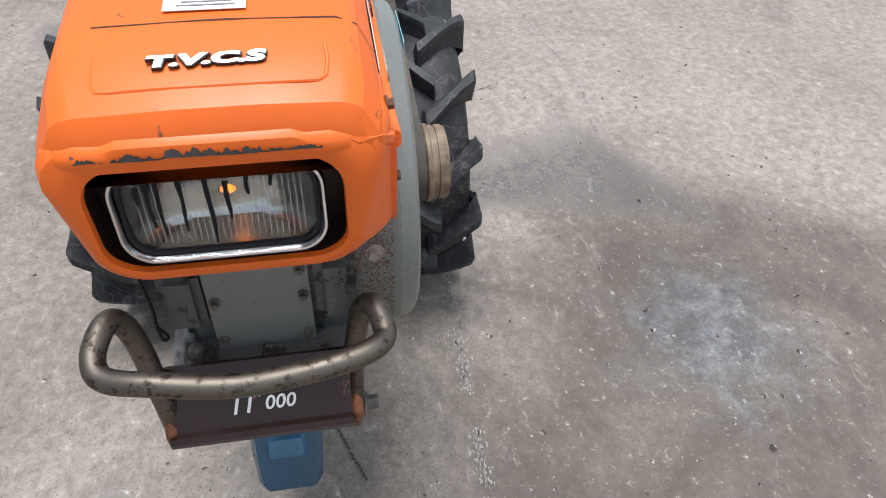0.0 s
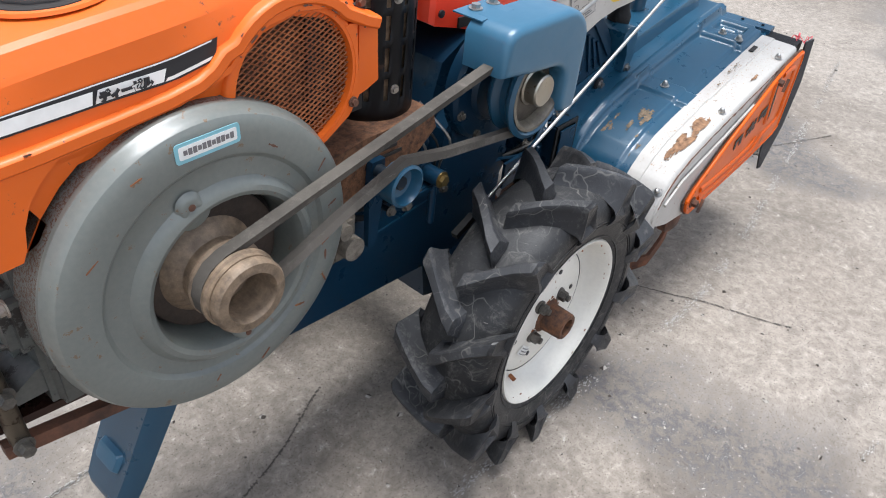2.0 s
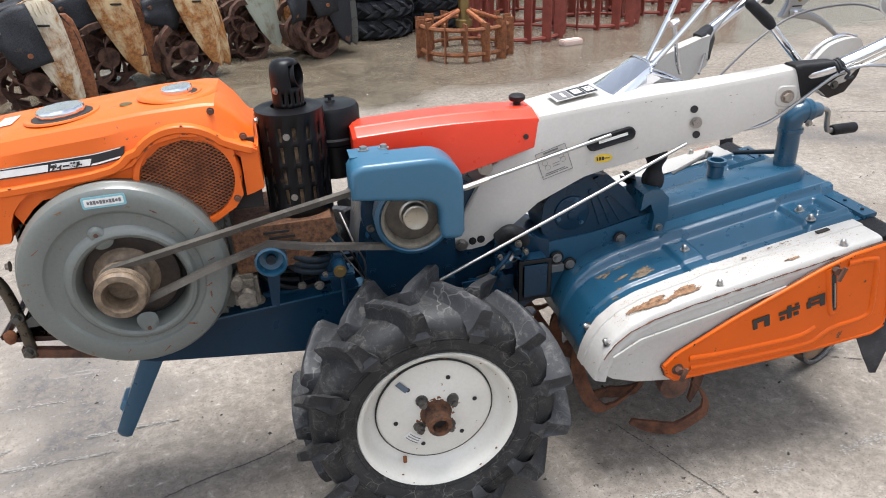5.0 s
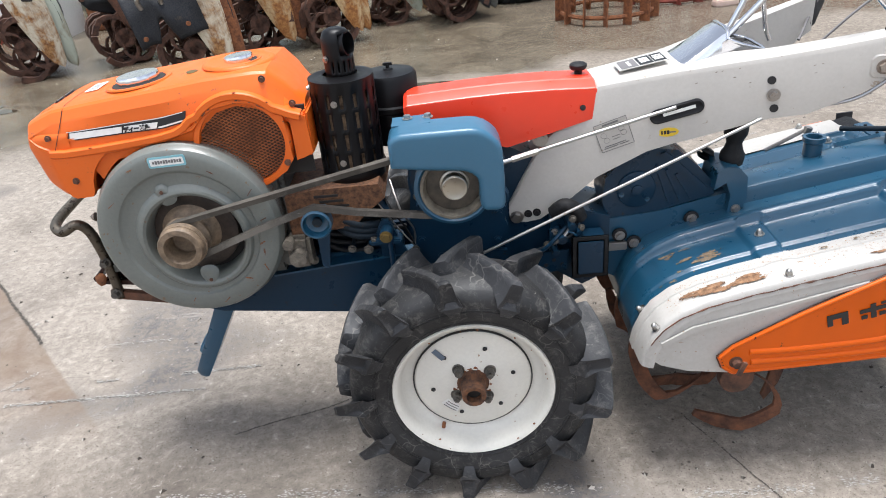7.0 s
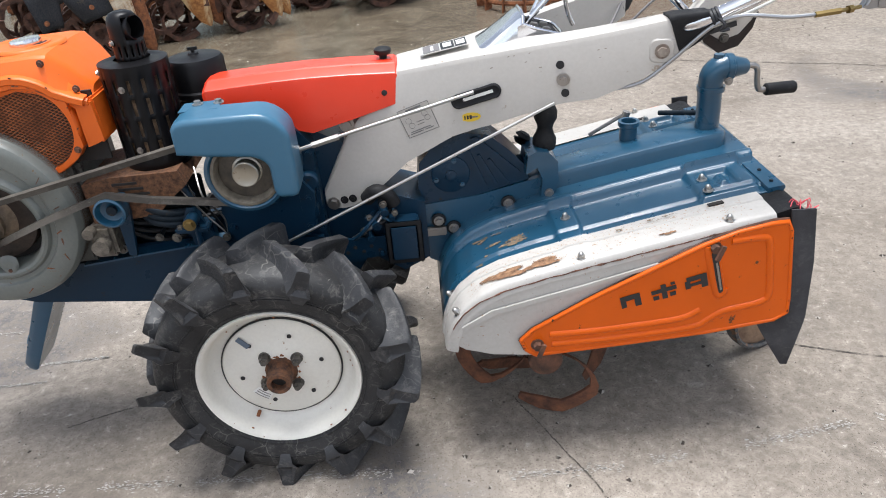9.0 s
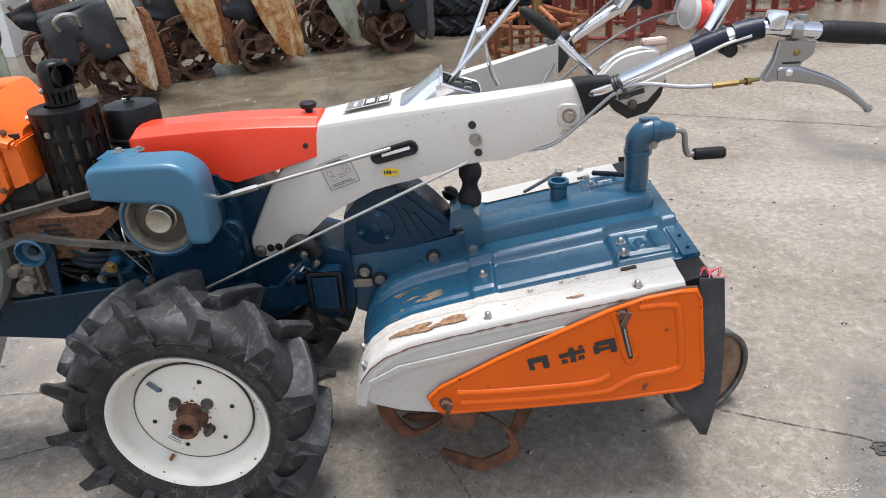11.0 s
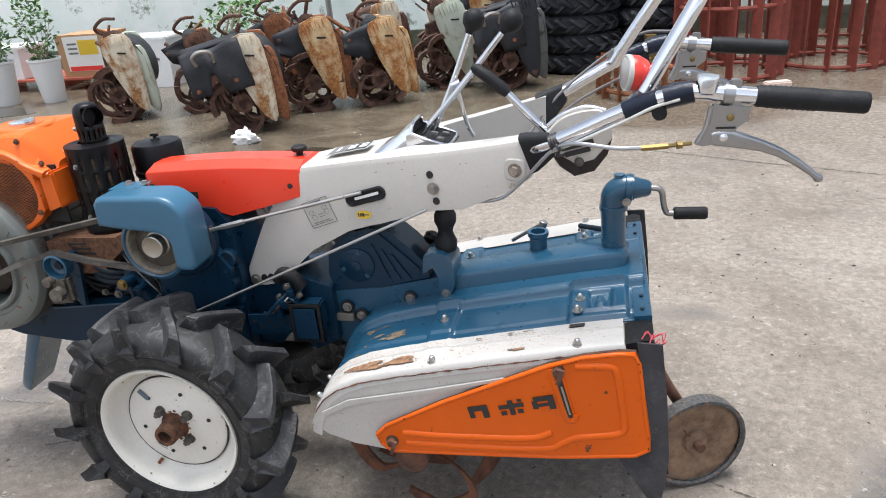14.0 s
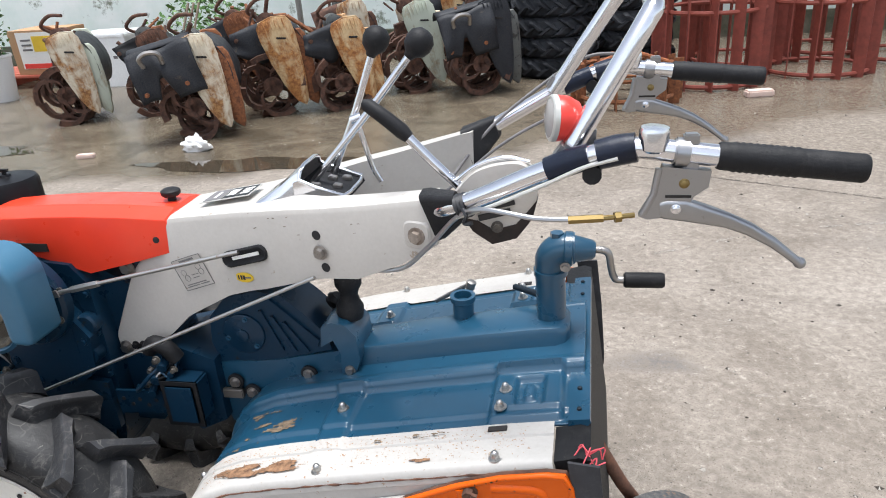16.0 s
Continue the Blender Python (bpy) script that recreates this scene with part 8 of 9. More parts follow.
# lift bellows and saddle
bm = lathe(bmesh.new(), [(0.016, 0.0), (0.024, 0.004), (0.026, 0.014), (0.026, 0.026), (0.020, 0.038), (0.0165, 0.050), (0.019, 0.060), (0.025, 0.072), (0.025, 0.088), (0.020, 0.098), (0.014, 0.100)], (0.603, -0.022, 0.598), (0.05, 0, 1), 28)
part("rubber_bellows", bm, BLACK, T, "black rubber lift bellows")
part("bellows_rod", rod(bmesh.new(), (0.607, -0.022, 0.69), (0.615, -0.03, 0.765), 0.010), BLUE_K, T)
sad = [(0.555, 0.560), (0.560, 0.602), (0.580, 0.612), (0.605, 0.608), (0.625, 0.585), (0.628, 0.535), (0.615, 0.500), (0.60, 0.495), (0.588, 0.505), (0.592, 0.545), (0.580, 0.575)]
bm = prism(bmesh.new(), sad, -0.068, 0.02)
part("lift_saddle", bm, BLUE, T, "blue curved lift saddle", 0.006)
part("bolt", hexbolt(bmesh.new(), (0.606, -0.068, 0.512), (0, -1, 0), 0.007, 0.006, False), STEEL, T)
# crank column
ck = new("depth_crank")
ck.parent = T
ck["label"] = "blue depth crank column with a black-handled crank"
bm = sweep(bmesh.new(), smooth_path([(0.975, 0.0, 0.60), (0.974, 0.0, 0.66), (0.972, 0.0, 0.705), (0.978, 0.0, 0.728), (0.995, 0.0, 0.738), (1.015, 0.0, 0.739)], 5), [0.026] * 12 + [0.027] * 5 + [0.0275] * 9, 24)
part("column", bm, BLUE, ck, "blue cast elbow column")
bm = bmesh.new()
lathe(bm, [(0.030, 0), (0.030, 0.010)], (0.974, 0, 0.690), (0, 0, 1), 24)
lathe(bm, [(0.026, 0), (0.030, 0.004), (0.030, 0.016), (0.024, 0.02), (0.017, 0.05), (0.012, 0.055)], (0.995, 0, 0.738), (1, 0, -0.03), 24)
lathe(bm, [(0.012, 0), (0.012, 0.008)], (0.985, 0.0, 0.760), (0, 0, 1), 6)
part("gear_housing", bm, BLUE, ck, angle=40)
bm = sweep(bmesh.new(), smooth_path([(1.04, 0, 0.737), (1.062, 0, 0.736), (1.072, 0, 0.728), (1.076, 0.002, 0.705), (1.082, 0.004, 0.684), (1.095, 0.005, 0.678), (1.16, 0.006, 0.679)], 5), 0.0065, 12)
part("crank_arm", bm, STEEL, ck, "dull steel bent crank arm")
bm = lathe(bmesh.new(), [(0.011, 0), (0.0135, 0.003), (0.0135, 0.064), (0.011, 0.068)], (1.098, 0.005, 0.678), (1, 0.01, 0.01), 18)
part("crank_grip", bm, BLACK, ck, "black plastic crank grip")
part("bolt", hexbolt(bmesh.new(), (1.0, -0.026, 0.715), (0, -1, 0), 0.006, 0.006, False), STEEL, ck)
# tine shaft and blades
bm = lathe(bmesh.new(), [(0.03, -0.29), (0.03, 0.29)], (0.555, 0, 0.228), (0, 1, 0), 16)
shaft = part("tine_shaft", bm, RUST_D, T, "dark rusty tine shaft")
bm = lathe(bmesh.new(), [(0.036, 0), (0.036, 0.02), (0.02, 0.03)], (0.555, -0.28, 0.228), (0, -1, 0), 20)
part("shaft_end", bm, RUST_D, shaft)
for k in range(16):
    y = -0.255 + 0.034 * k
    a0 = radians(k * 137.5 + 338)
    s = -1 if k % 2 else 1
    pts = []
    for f in np.linspace(0, 1, 14):
        a = a0 - 1.45 * f ** 1.2
        r = 0.03 + 0.148 * min(1, f * 2.8) ** 0.8
        yy = y + s * 0.05 * max(0, f - 0.7) / 0.3
        pts.append((Vector((0.555 + r * math.cos(a), yy, 0.228 + r * math.sin(a))), a, f))
    rings = []
    for p, a, f in pts:
        d = Vector((math.cos(a - 0.15), 0, math.sin(a - 0.15)))
        w = 0.014 + 0.004 * f - 0.010 * max(0, f - 0.85) / 0.15
        rings.append([p - d * w + Vector((0, -0.004, 0)), p + d * w + Vector((0, -0.004, 0)), p + d * w + Vector((0, 0.004, 0)), p - d * w + Vector((0, 0.004, 0))])
    bm = bmesh.new()
    loft(bm, rings)
    part("tine", bm, TINE, T, "rusty curved tilling blade", angle=40)
# tail wheel
tw = new("tail_wheel")
tw.parent = T
tw["label"] = "small rusty steel tail wheel with a dark rim"
axis = Vector((0.42, -1, 0)).normalized()
C = (1.169, -0.041, 0.121)
bm = lathe(bmesh.new(), [(0.108, -0.015), (0.120, -0.016), (0.121, 0.0), (0.120, 0.016), (0.113, 0.017), (0.108, 0.012)], C, axis, 48, False)
part("rim_band", bm, paint("dark_wheel_band", (0.04, 0.042, 0.045), 0.55, (0.2, 0.1, 0.05), 0.4, 0.3, 0.0), tw, "dark steel rim band", angle=40)
bm = lathe(bmesh.new(), [(0.110, -0.004), (0.110, 0.004), (0.085, 0.008), (0.03, -0.002), (0.026, 0.010), (0.010, 0.012)], C, axis, 48)
part("disc", bm, rusty("mud_brown_disc", (0.13, 0.075, 0.045), (0.27, 0.175, 0.11), 26), tw, "mud-brown dished disc", angle=40)
bm = bmesh.new()
lathe(bm, [(0.012, 0), (0.012, 0.03)], Vector(C) - axis * 0.0, axis, 12)
rod(bm, Vector(C) + axis * 0.012, Vector(C) + axis * 0.012 + Vector((-0.05, 0.0, 0.06)), 0.003)
part("hub", bm, RUST_D, tw)
bm = bmesh.new()
sweep(bm, smooth_path([Vector(C) - axis * 0.035, Vector(C) - axis * 0.05 + Vector((-0.01, 0, 0.06)), (1.10, -0.01, 0.26), (1.02, 0.0, 0.42), (0.985, 0, 0.58)], 5), 0.013, 12)
rod(bm, Vector(C) - axis * 0.045, Vector(C) + axis * 0.02, 0.008)
part("fork", bm, RUST_D, tw, "dark steel wheel arm")

# ---- the yard behind: scrap row, tyres, cage wheels, pots, wall ----
bm = boxed((-2.0, 7.6, 1.6), (40.0, 0.2, 3.2))
wall = tagged(part("wall_yard", bm, WALL), "pale green painted yard wall, mossy and stained", "wall", kind="structure")
bm = boxed((-2.0, 7.46, 0.12), (40.0, 0.08, 0.24))
part("wall_footing", bm, rusty("mossy_footing", (0.06, 0.07, 0.04), (0.16, 0.15, 0.11), 6), wall)

# Unseen wall added behind the camera for reflections and bounced light.
ADDED_WALL = rusty("added_wall_pale", (0.48, 0.46, 0.42), (0.60, 0.58, 0.54), 1.5)
tagged(part("wall_added", boxed((0.0, -11.0, 1.3), (40.0, 0.25, 2.6)), ADDED_WALL), "unseen pale wall added behind the camera to close the yard", "wall", kind="structure")

leaf_shape = [(0.02, 0.0), (-0.04, 0.06), (-0.09, 0.20), (-0.135, 0.42), (-0.155, 0.62), (-0.150, 0.72), (-0.12, 0.765), (0.0, 0.785), (0.11, 0.760), (0.140, 0.70), (0.142, 0.60), (0.125, 0.42), (0.095, 0.22), (0.055, 0.05)]


def guard(scale, y, mat, flip=1, bulge=0.03):
    """A leaf-shaped side guard, domed and edged."""
    bm = bmesh.new()
    n = len(leaf_shape)
    cx, cz = 0.0, 0.48
    rings = []
    for f, d in ((1.0, 0.0), (0.97, -0.012), (0.80, -bulge * 0.8), (0.45, -bulge), (0.05, -bulge * 1.05)):
        rings.append([((cx + (x - cx) * f) * scale * flip, y + d, (cz + (z - cz) * f) * scale) for x, z in leaf_shape])
    loft(bm, rings, True, False, True)
    back = [bm.verts.new((x * scale * flip, y + 0.004, z * scale)) for x, z in leaf_shape]
    bm.verts.ensure_lookup_table()
    bm.faces.new(back[::-1])
    front = bm.verts[:n]
    for i in range(n):
        j = (i + 1) % n
        bm.faces.new((front[i], back[i], back[j], front[j]))
    return bm


def rotor(c, rad, length, seed, parent, mat):
    r = random.Random(seed)
    bm = rod(bmesh.new(), (c[0], 0.02, c[1]), (c[0], length, c[1]), 0.035, 12)
    part("rotor_shaft", bm, mat, parent, "dark rusty rotor shaft")
    for k in range(6):
        y = 0.03 + (length - 0.05) * k / 5
        a0 = r.uniform(0, 6.28)
        bm = bmesh.new()
        lathe(bm, [(0.075, -0.01), (0.075, 0.01)], (c[0], y, c[1]), (0, 1, 0), 14)
        part("rotor_flange", bm, mat, parent)
        for q in range(4):
            a1 = a0 + q * 1.57
            s = 1 if (q + k) % 2 else -1
            rings = []
            for f in np.linspace(0, 1, 8):
                a = a1 + 1.9 * f * s
                rr = 0.05 + (rad - 0.05) * min(1, f * 1.5) ** 0.7
                p = Vector((c[0] + rr * math.cos(a), y + 0.05 * max(0, f - 0.6) * s, c[1] + rr * math.sin(a)))
                d = Vector((math.cos(a), 0, math.sin(a)))
                w = 0.020 + 0.017 * f
                rings.append([p - d * w * 0.6 + Vector((0, -w, 0)), p + d * w * 0.6 + Vector((0, -w, 0)), p + d * w * 0.6 + Vector((0, w, 0)), p - d * w * 0.6 + Vector((0, w, 0))])
            bm = bmesh.new()
            loft(bm, rings)
            part("blade", bm, mat, parent, angle=40)


NAVY = paint("dark_navy_old_paint", (0.013, 0.0155, 0.021), 0.50, (0.060, 0.050, 0.042), 0.34, 0.10, 0.0, 11, 0.25, 0.3)


def sheet(name, fn, nu, nv, thick, mat, parent, label):
    """A bent sheet over a grid of points."""
    bm = bmesh.new()
    loft(bm, [[Vector(fn(i / (nu - 1), q / (nv - 1))) for q in range(nv)] for i in range(nu)], False)
    ob = part(name, bm, mat, parent, label, angle=50)
    md = ob.modifiers.new("thick", "SOLIDIFY")
    md.thickness = thick
    return ob


def scrap_rotary(x, y, yaw, scale, front, back, hood_mat, seed, label, engine=False):
    u = thing("scrap_rotary", label, "rotary tiller", "scrapped rotary units")
    slim = Matrix.Translation((0, 0, 0.075)) @ Matrix.Diagonal((0.86, 1, 0.86, 1))
    rr = random.Random(seed * 5)
    bm = guard(scale, 0.0, front)
    bm.transform(slim)
    part("side_guard", bm, front, u, "leaf-shaped side guard", angle=35)
    for k in range(6):  # flutes pressed into the guard's head
        x0 = (-0.088 + 0.034 * k) * scale
        bm = sweep(bmesh.new(), [(x0, -0.020 - 0.005 * (1 < k < 4), 0.755 * scale), (x0 * 0.97, -0.030, 0.715 * scale), (x0 * 0.94, -0.030, 0.665 * scale)], [0.005, 0.0085, 0.003], 8)
        bm.transform(slim)
        part("pressed_rib", bm, front, u)
    bm = sweep(bmesh.new(), [(x * scale, -0.004, z * scale) for x, z in leaf_shape + leaf_shape[:1]], 0.006, 6)
    bm.transform(slim)
    part("guard_rim", bm, front, u)
    bm = boxed((0.02 * scale, -0.034, 0.60 * scale), (0.085 * scale, 0.012, 0.016), Matrix.Rotation(radians(18), 4, "Y"))
    bm.transform(slim)
    part("rim_slot", bm, DARK, u, bevel=0.004)
    bm = guard(scale * 0.97, 0.50, back)
    bm.transform(slim)
    part("side_guard", bm, back, u, "leaf-shaped side guard", angle=35)
    bm = guard(scale * 0.88, 0.045, back)
    bm.transform(Matrix.Translation((0.085 * scale, 0, -0.040)) @ slim)
    part("inner_guard", bm, back, u, "second guard plate behind the first", angle=35)
    rotor((-0.17 * scale, 0.275 * scale), 0.225 * scale, 0.5, seed, u, ROTOR)

    def hood_point(f, g):
        a = radians(110 - 160 * f)
        k = 1 + 0.06 * noise.noise(Vector((f * 5, g * 4, seed)))
        return (scale * (0.0 + 0.17 * k * math.cos(a)), 0.02 + 0.47 * g, scale * (0.46 + 0.25 * k * math.sin(a)))
    sheet("rotor_hood", hood_point, 12, 5, 0.006, hood_mat, u, "old sheet-metal rotor hood")
    if engine:  # one broad torn rubber flap with a handle
        def flap_point(f, g):
            px = -0.47 + 0.45 * g
            low = 0.40 + 0.20 * max(0.0, 1 - abs(g - 0.42) / 0.13) - 0.03 * g
            pz = 0.735 - (0.735 - low) * f + 0.012 * math.sin(g * 9)
            bow = 0.045 * math.sin(f * 2.7) + 0.022 * math.sin(g * 15 + f * 2) * f + 0.03 * noise.noise(Vector((g * 3, f * 2, seed)))
            return (px, -0.03 - bow, pz)
        flap = sheet("rubber_apron", flap_point, 12, 19, 0.012, NAVY, u, "stiff torn blue-black rubber apron")
        part("apron_handle", sweep(bmesh.new(), smooth_path([(-0.36, -0.075, 0.64), (-0.36, -0.11, 0.70), (-0.30, -0.12, 0.725), (-0.23, -0.11, 0.70), (-0.23, -0.075, 0.63)], 5), 0.016, 8), STEEL, flap)
        for q in (-0.42, -0.13):
            part("apron_washer", lathe(bmesh.new(), [(0.016, 0), (0.016, 0.02), (0.006, 0.022)], (q, -0.06, 0.46), (0, -1, 0), 12), RUST, flap)
        sheet("apron_back", lambda f, g: (-0.46 + 0.44 * g, 0.0 + 0.20 * f, 0.735 + 0.05 * math.sin(f * 3.1) - 0.04 * f), 7, 9, 0.01, NAVY, u, "top of the apron folded back")
    elif seed % 4 != 3:  # a bent flap hanging in front of the rotor, drawn to a corner
        lean = 0.10 * ((seed * 13 % 7) / 6 - 0.4)

        def bent_point(f, g):
            px = -0.34 + 0.36 * g + lean * f
            low = 0.43 + 0.13 * abs(g - 0.55) / 0.5
            bow = 0.05 * math.sin(f * 2.2 + g) + 0.03 * noise.noise(Vector((g * 3, f * 3, seed * 2.3)))
            return (px * scale, 0.10 - bow - 0.03 * abs(g - 0.5), (0.715 - (0.715 - low) * f + 0.03 * g * (1 - f)) * scale)
        flap = sheet("front_apron", bent_point, 9, 11, 0.007, ROTOR if seed % 3 == 0 else hood_mat, u, "bent old sheet flap over the rotor")
        for q in (-0.30, -0.12):
            part("apron_bolt", hexbolt(bmesh.new(), (q * scale, 0.05, 0.66 * scale), (0, -1, 0), 0.012, 0.02, False), RUST_D, flap)
    # gear case, case strap and odd rods above
    bm = lathe(bmesh.new(), [(0.04, 0.0), (0.070, 0.01), (0.070, 0.05), (0.05, 0.06), (0.05, 0.16), (0.062, 0.17), (0.062, 0.20), (0.03, 0.21)], (-0.06 * scale, 0.36, 0.70 * scale), (0, -1, 0.1), 20)
    part("gear_case", bm, ROTOR if seed % 2 else GREY_D, u, "oily dark gear case", angle=35)
    for q in range(5):
        x0, y0, z0 = rr.uniform(-0.25, 0.1) * scale, rr.uniform(0.1, 0.45), rr.uniform(0.60, 0.72) * scale
        bm = rod(bmesh.new(), (x0, y0, z0), (x0 + rr.uniform(-0.18, 0.18), y0 + rr.uniform(-0.1, 0.1), z0 + rr.uniform(0.05, 0.19)), rr.uniform(0.008, 0.018), 8)
        part("odd_rod", bm, RUST if q % 2 else ROTOR, u, "rusty loose rod")
    bm = prism(bmesh.new(), [(-0.17 * scale, 0.16 * scale), (-0.28 * scale, 0.20 * scale), (-0.20 * scale, 0.60 * scale), (-0.08 * scale, 0.60 * scale)], 0.21, 0.29)
    part("chain_case", bm, ROTOR, u, bevel=0.012)
    bm = sweep(bmesh.new(), smooth_path([(-0.10 * scale, 0.25, 0.74 * scale), (-0.16 * scale, 0.2, 0.82 * scale), (-0.06 * scale, 0.15, 0.88 * scale), (0.05 * scale, 0.1, 0.86 * scale)], 5), 0.014, 8)
    part("bent_lever", bm, RUST_D, u)
    tilt = (seed * 37 % 9) - 2
    u.matrix_world = Matrix.Translation((x, y, 0)) @ Matrix.Rotation(radians(yaw), 4, "Z") @ Matrix.Rotation(radians(-11 - tilt), 4, "Y")
    return u


row = [
    (-2.95, 4.05, 24, 1.00, RUST_W, RUST_G, NAVY, "old rotary tiller with worn white and pale green guards", False),
    (-1.50, 3.52, 20, 1.00, RUST_W, RUST, NAVY, "old rotary tiller with a rusty cream guard and black rubber apron", True),
    (-1.18, 4.20, 22, 1.04, RUST_Y, RUST, NAVY, "old rotary tiller with a yellow-brown rusty guard", False),
    (-0.66, 4.36, 28, 0.98, RUST_Y, RUST_Y, NAVY, "old rotary tiller with a brown rusty guard", False),
    (-0.20, 4.95, 22, 1.05, RUST_G, RUST_W, BLUE_K, "old rotary tiller with a pale green guard", False),
    (-2.30, 4.35, 30, 0.96, RUST_D, RUST, BLACK, "old rotary tiller with a dark brown rusty guard", False),
    (-1.85, 5.05, 20, 1.02, RUST, RUST_D, NAVY, "old rotary tiller with a red-brown rusty guard", False),
    (-0.95, 5.25, 25, 1.04, RUST_W, RUST_D, BLACK, "old rotary tiller with a rusty cream guard", False),
    (0.38, 4.80, 24, 1.04, NAVY, GREY_D, NAVY, "old rotary tiller with a dark navy guard and grey gear arm", True),
    (-0.05, 5.70, 15, 1.10, RUST_Y, RUST, NAVY, "old rotary tiller with a yellow-brown rusty guard", False),
]
for k, r in enumerate(row):
    scrap_rotary(*r[:7], 11 + k, *r[7:])

# tyre stacks
def lying_tyre():
    t = thing("lying_tyre", "old black lugged tractor tyre lying in a stack", "tyre", "stacked tyres")
    prof = [(0.20, 0.03), (0.23, 0.005), (0.30, 0.0), (0.335, 0.03), (0.345, 0.085), (0.335, 0.14), (0.30, 0.17), (0.23, 0.165), (0.20, 0.14), (0.195, 0.085)]
    bm = bmesh.new()
    lathe(bm, prof + prof[:1], (0, 0, 0), (0, 0, 1), 40, False)
    part("carcass", bm, TYRE_OLD, t)
    for s in (0, 1):
        for k in range(16):
            a0 = (k + 0.5 * s) * math.tau / 16
            rings = []
            for f in (0, 0.3, 0.65, 1.0):
                z = (0.010 + 0.085 * f) if s == 0 else (0.160 - 0.085 * f)
                a = a0 + 0.30 * f
                ro, ri = (0.345 if f == 0 else 0.388), 0.325
                rings.append([(rr * math.cos(a + w / rr), rr * math.sin(a + w / rr), z) for rr, w in ((ri, 0.026), (ro, 0.018), (ro, -0.018), (ri, -0.026))])
            bm = bmesh.new()
            loft(bm, rings)
            part("lug", bm, TYRE_OLD, t, angle=30)
    return t


rnd = random.Random(3)
first = lying_tyre()
spots = []
for cx, cy, n in ((0.72, 5.65, 6), (1.42, 5.95, 6), (1.02, 6.45, 7), (0.35, 6.30, 6)):
    for k in range(n):
        spots.append((cx + rnd.uniform(-0.03, 0.03), cy + rnd.uniform(-0.03, 0.03), 0.172 * k, rnd.uniform(0, 360)))
first.matrix_world = pose(*spots[0][:3], 0, 0, spots[0][3])
for p in spots[1:]:
    copy_thing(first, pose(*p[:3], 0, 0, p[3]))

# cage wheels
def cage_wheel(r, h, bars, mat, label, hub=False):
    c = thing("cage_wheel", label, "cage wheel", "cage wheels")
    for z in ([0.03, h * 0.5, h - 0.03] if not hub else [0.06, h - 0.05]):
        part("hoop", sweep(bmesh.new(), [(r * math.cos(k * math.tau / 40), r * math.sin(k * math.tau / 40), z) for k in range(41)], 0.017, 6, cap=False), mat, c)
    for k in range(bars):
        a = k * math.tau / bars
        m = Matrix.Rotation(a, 4, "Z") @ Matrix.Translation((r + 0.012, 0, h / 2)) @ Matrix.Rotation(radians(20 if hub else 30), 4, "Z")
        part("bar", boxed((0, 0, 0), (0.080 if hub else 0.085, 0.010, h), m), mat, c)
    if hub:
        part("hub", lathe(bmesh.new(), [(0.07, 0.0), (0.07, 0.05), (0.045, 0.06), (0.045, 0.22)], (0, 0, h * 0.75), (0, 0, 1), 16), BRASS, c, "yellow-brown hub")
        for k in range(4):
            a = k * math.tau / 4 + 0.4
            part("spoke", rod(bmesh.new(), (0.05 * math.cos(a), 0.05 * math.sin(a), h + 0.05), (r * math.cos(a), r * math.sin(a), h - 0.06), 0.018, 8), RUST_O, c, "orange-red spoke")
    return c


low = cage_wheel(0.36, 0.30, 14, RUST, "rusty low cage wheel lying on its side", True)
low.matrix_world = pose(1.30, 4.42, 0)
tall = cage_wheel(0.40, 1.15, 14, RUST_R, "tall red-oxide painted cage wheel standing on end")
tall.matrix_world = pose(1.96, 5.02, 0, 0, 0, 8)
for p in ((2.86, 5.35, 0, 0, 0, 20), (3.72, 5.85, 0, 0, 0, 3), (2.35, 5.95, 0, 0, 0, 31), (3.20, 6.35, 0, 0, 0, 12), (4.6, 6.3, 0, 0, 0, 22)):
    copy_thing(tall, pose(*p))

# pots with shrubs, boxes on a pallet
def shrub(bm, c, rad, high, n, seed):
    r = random.Random(seed)
    for k in range(n):
        a, f = r.uniform(0, 6.28), r.random()
        rr = rad * math.sqrt(r.random()) * (0.5 + 0.8 * math.sin(math.pi * min(1, 0.15 + f * 0.85)))
        p = Vector((c[0] + rr * math.cos(a), c[1] + rr * math.sin(a), c[2] + high * f))
        m = Matrix.Translation(p) @ Euler((r.uniform(-1, 1), r.uniform(-1, 1), r.uniform(0, 6.28))).to_matrix().to_4x4()
        s = r.uniform(0.025, 0.05)
        v = [bm.verts.new(m @ Vector(q)) for q in ((0, -s, 0), (s * 0.45, -s * 0.1, s * 0.12), (0, s, 0), (-s * 0.45, -s * 0.1, s * 0.12))]
        bm.faces.new(v)
    return bm


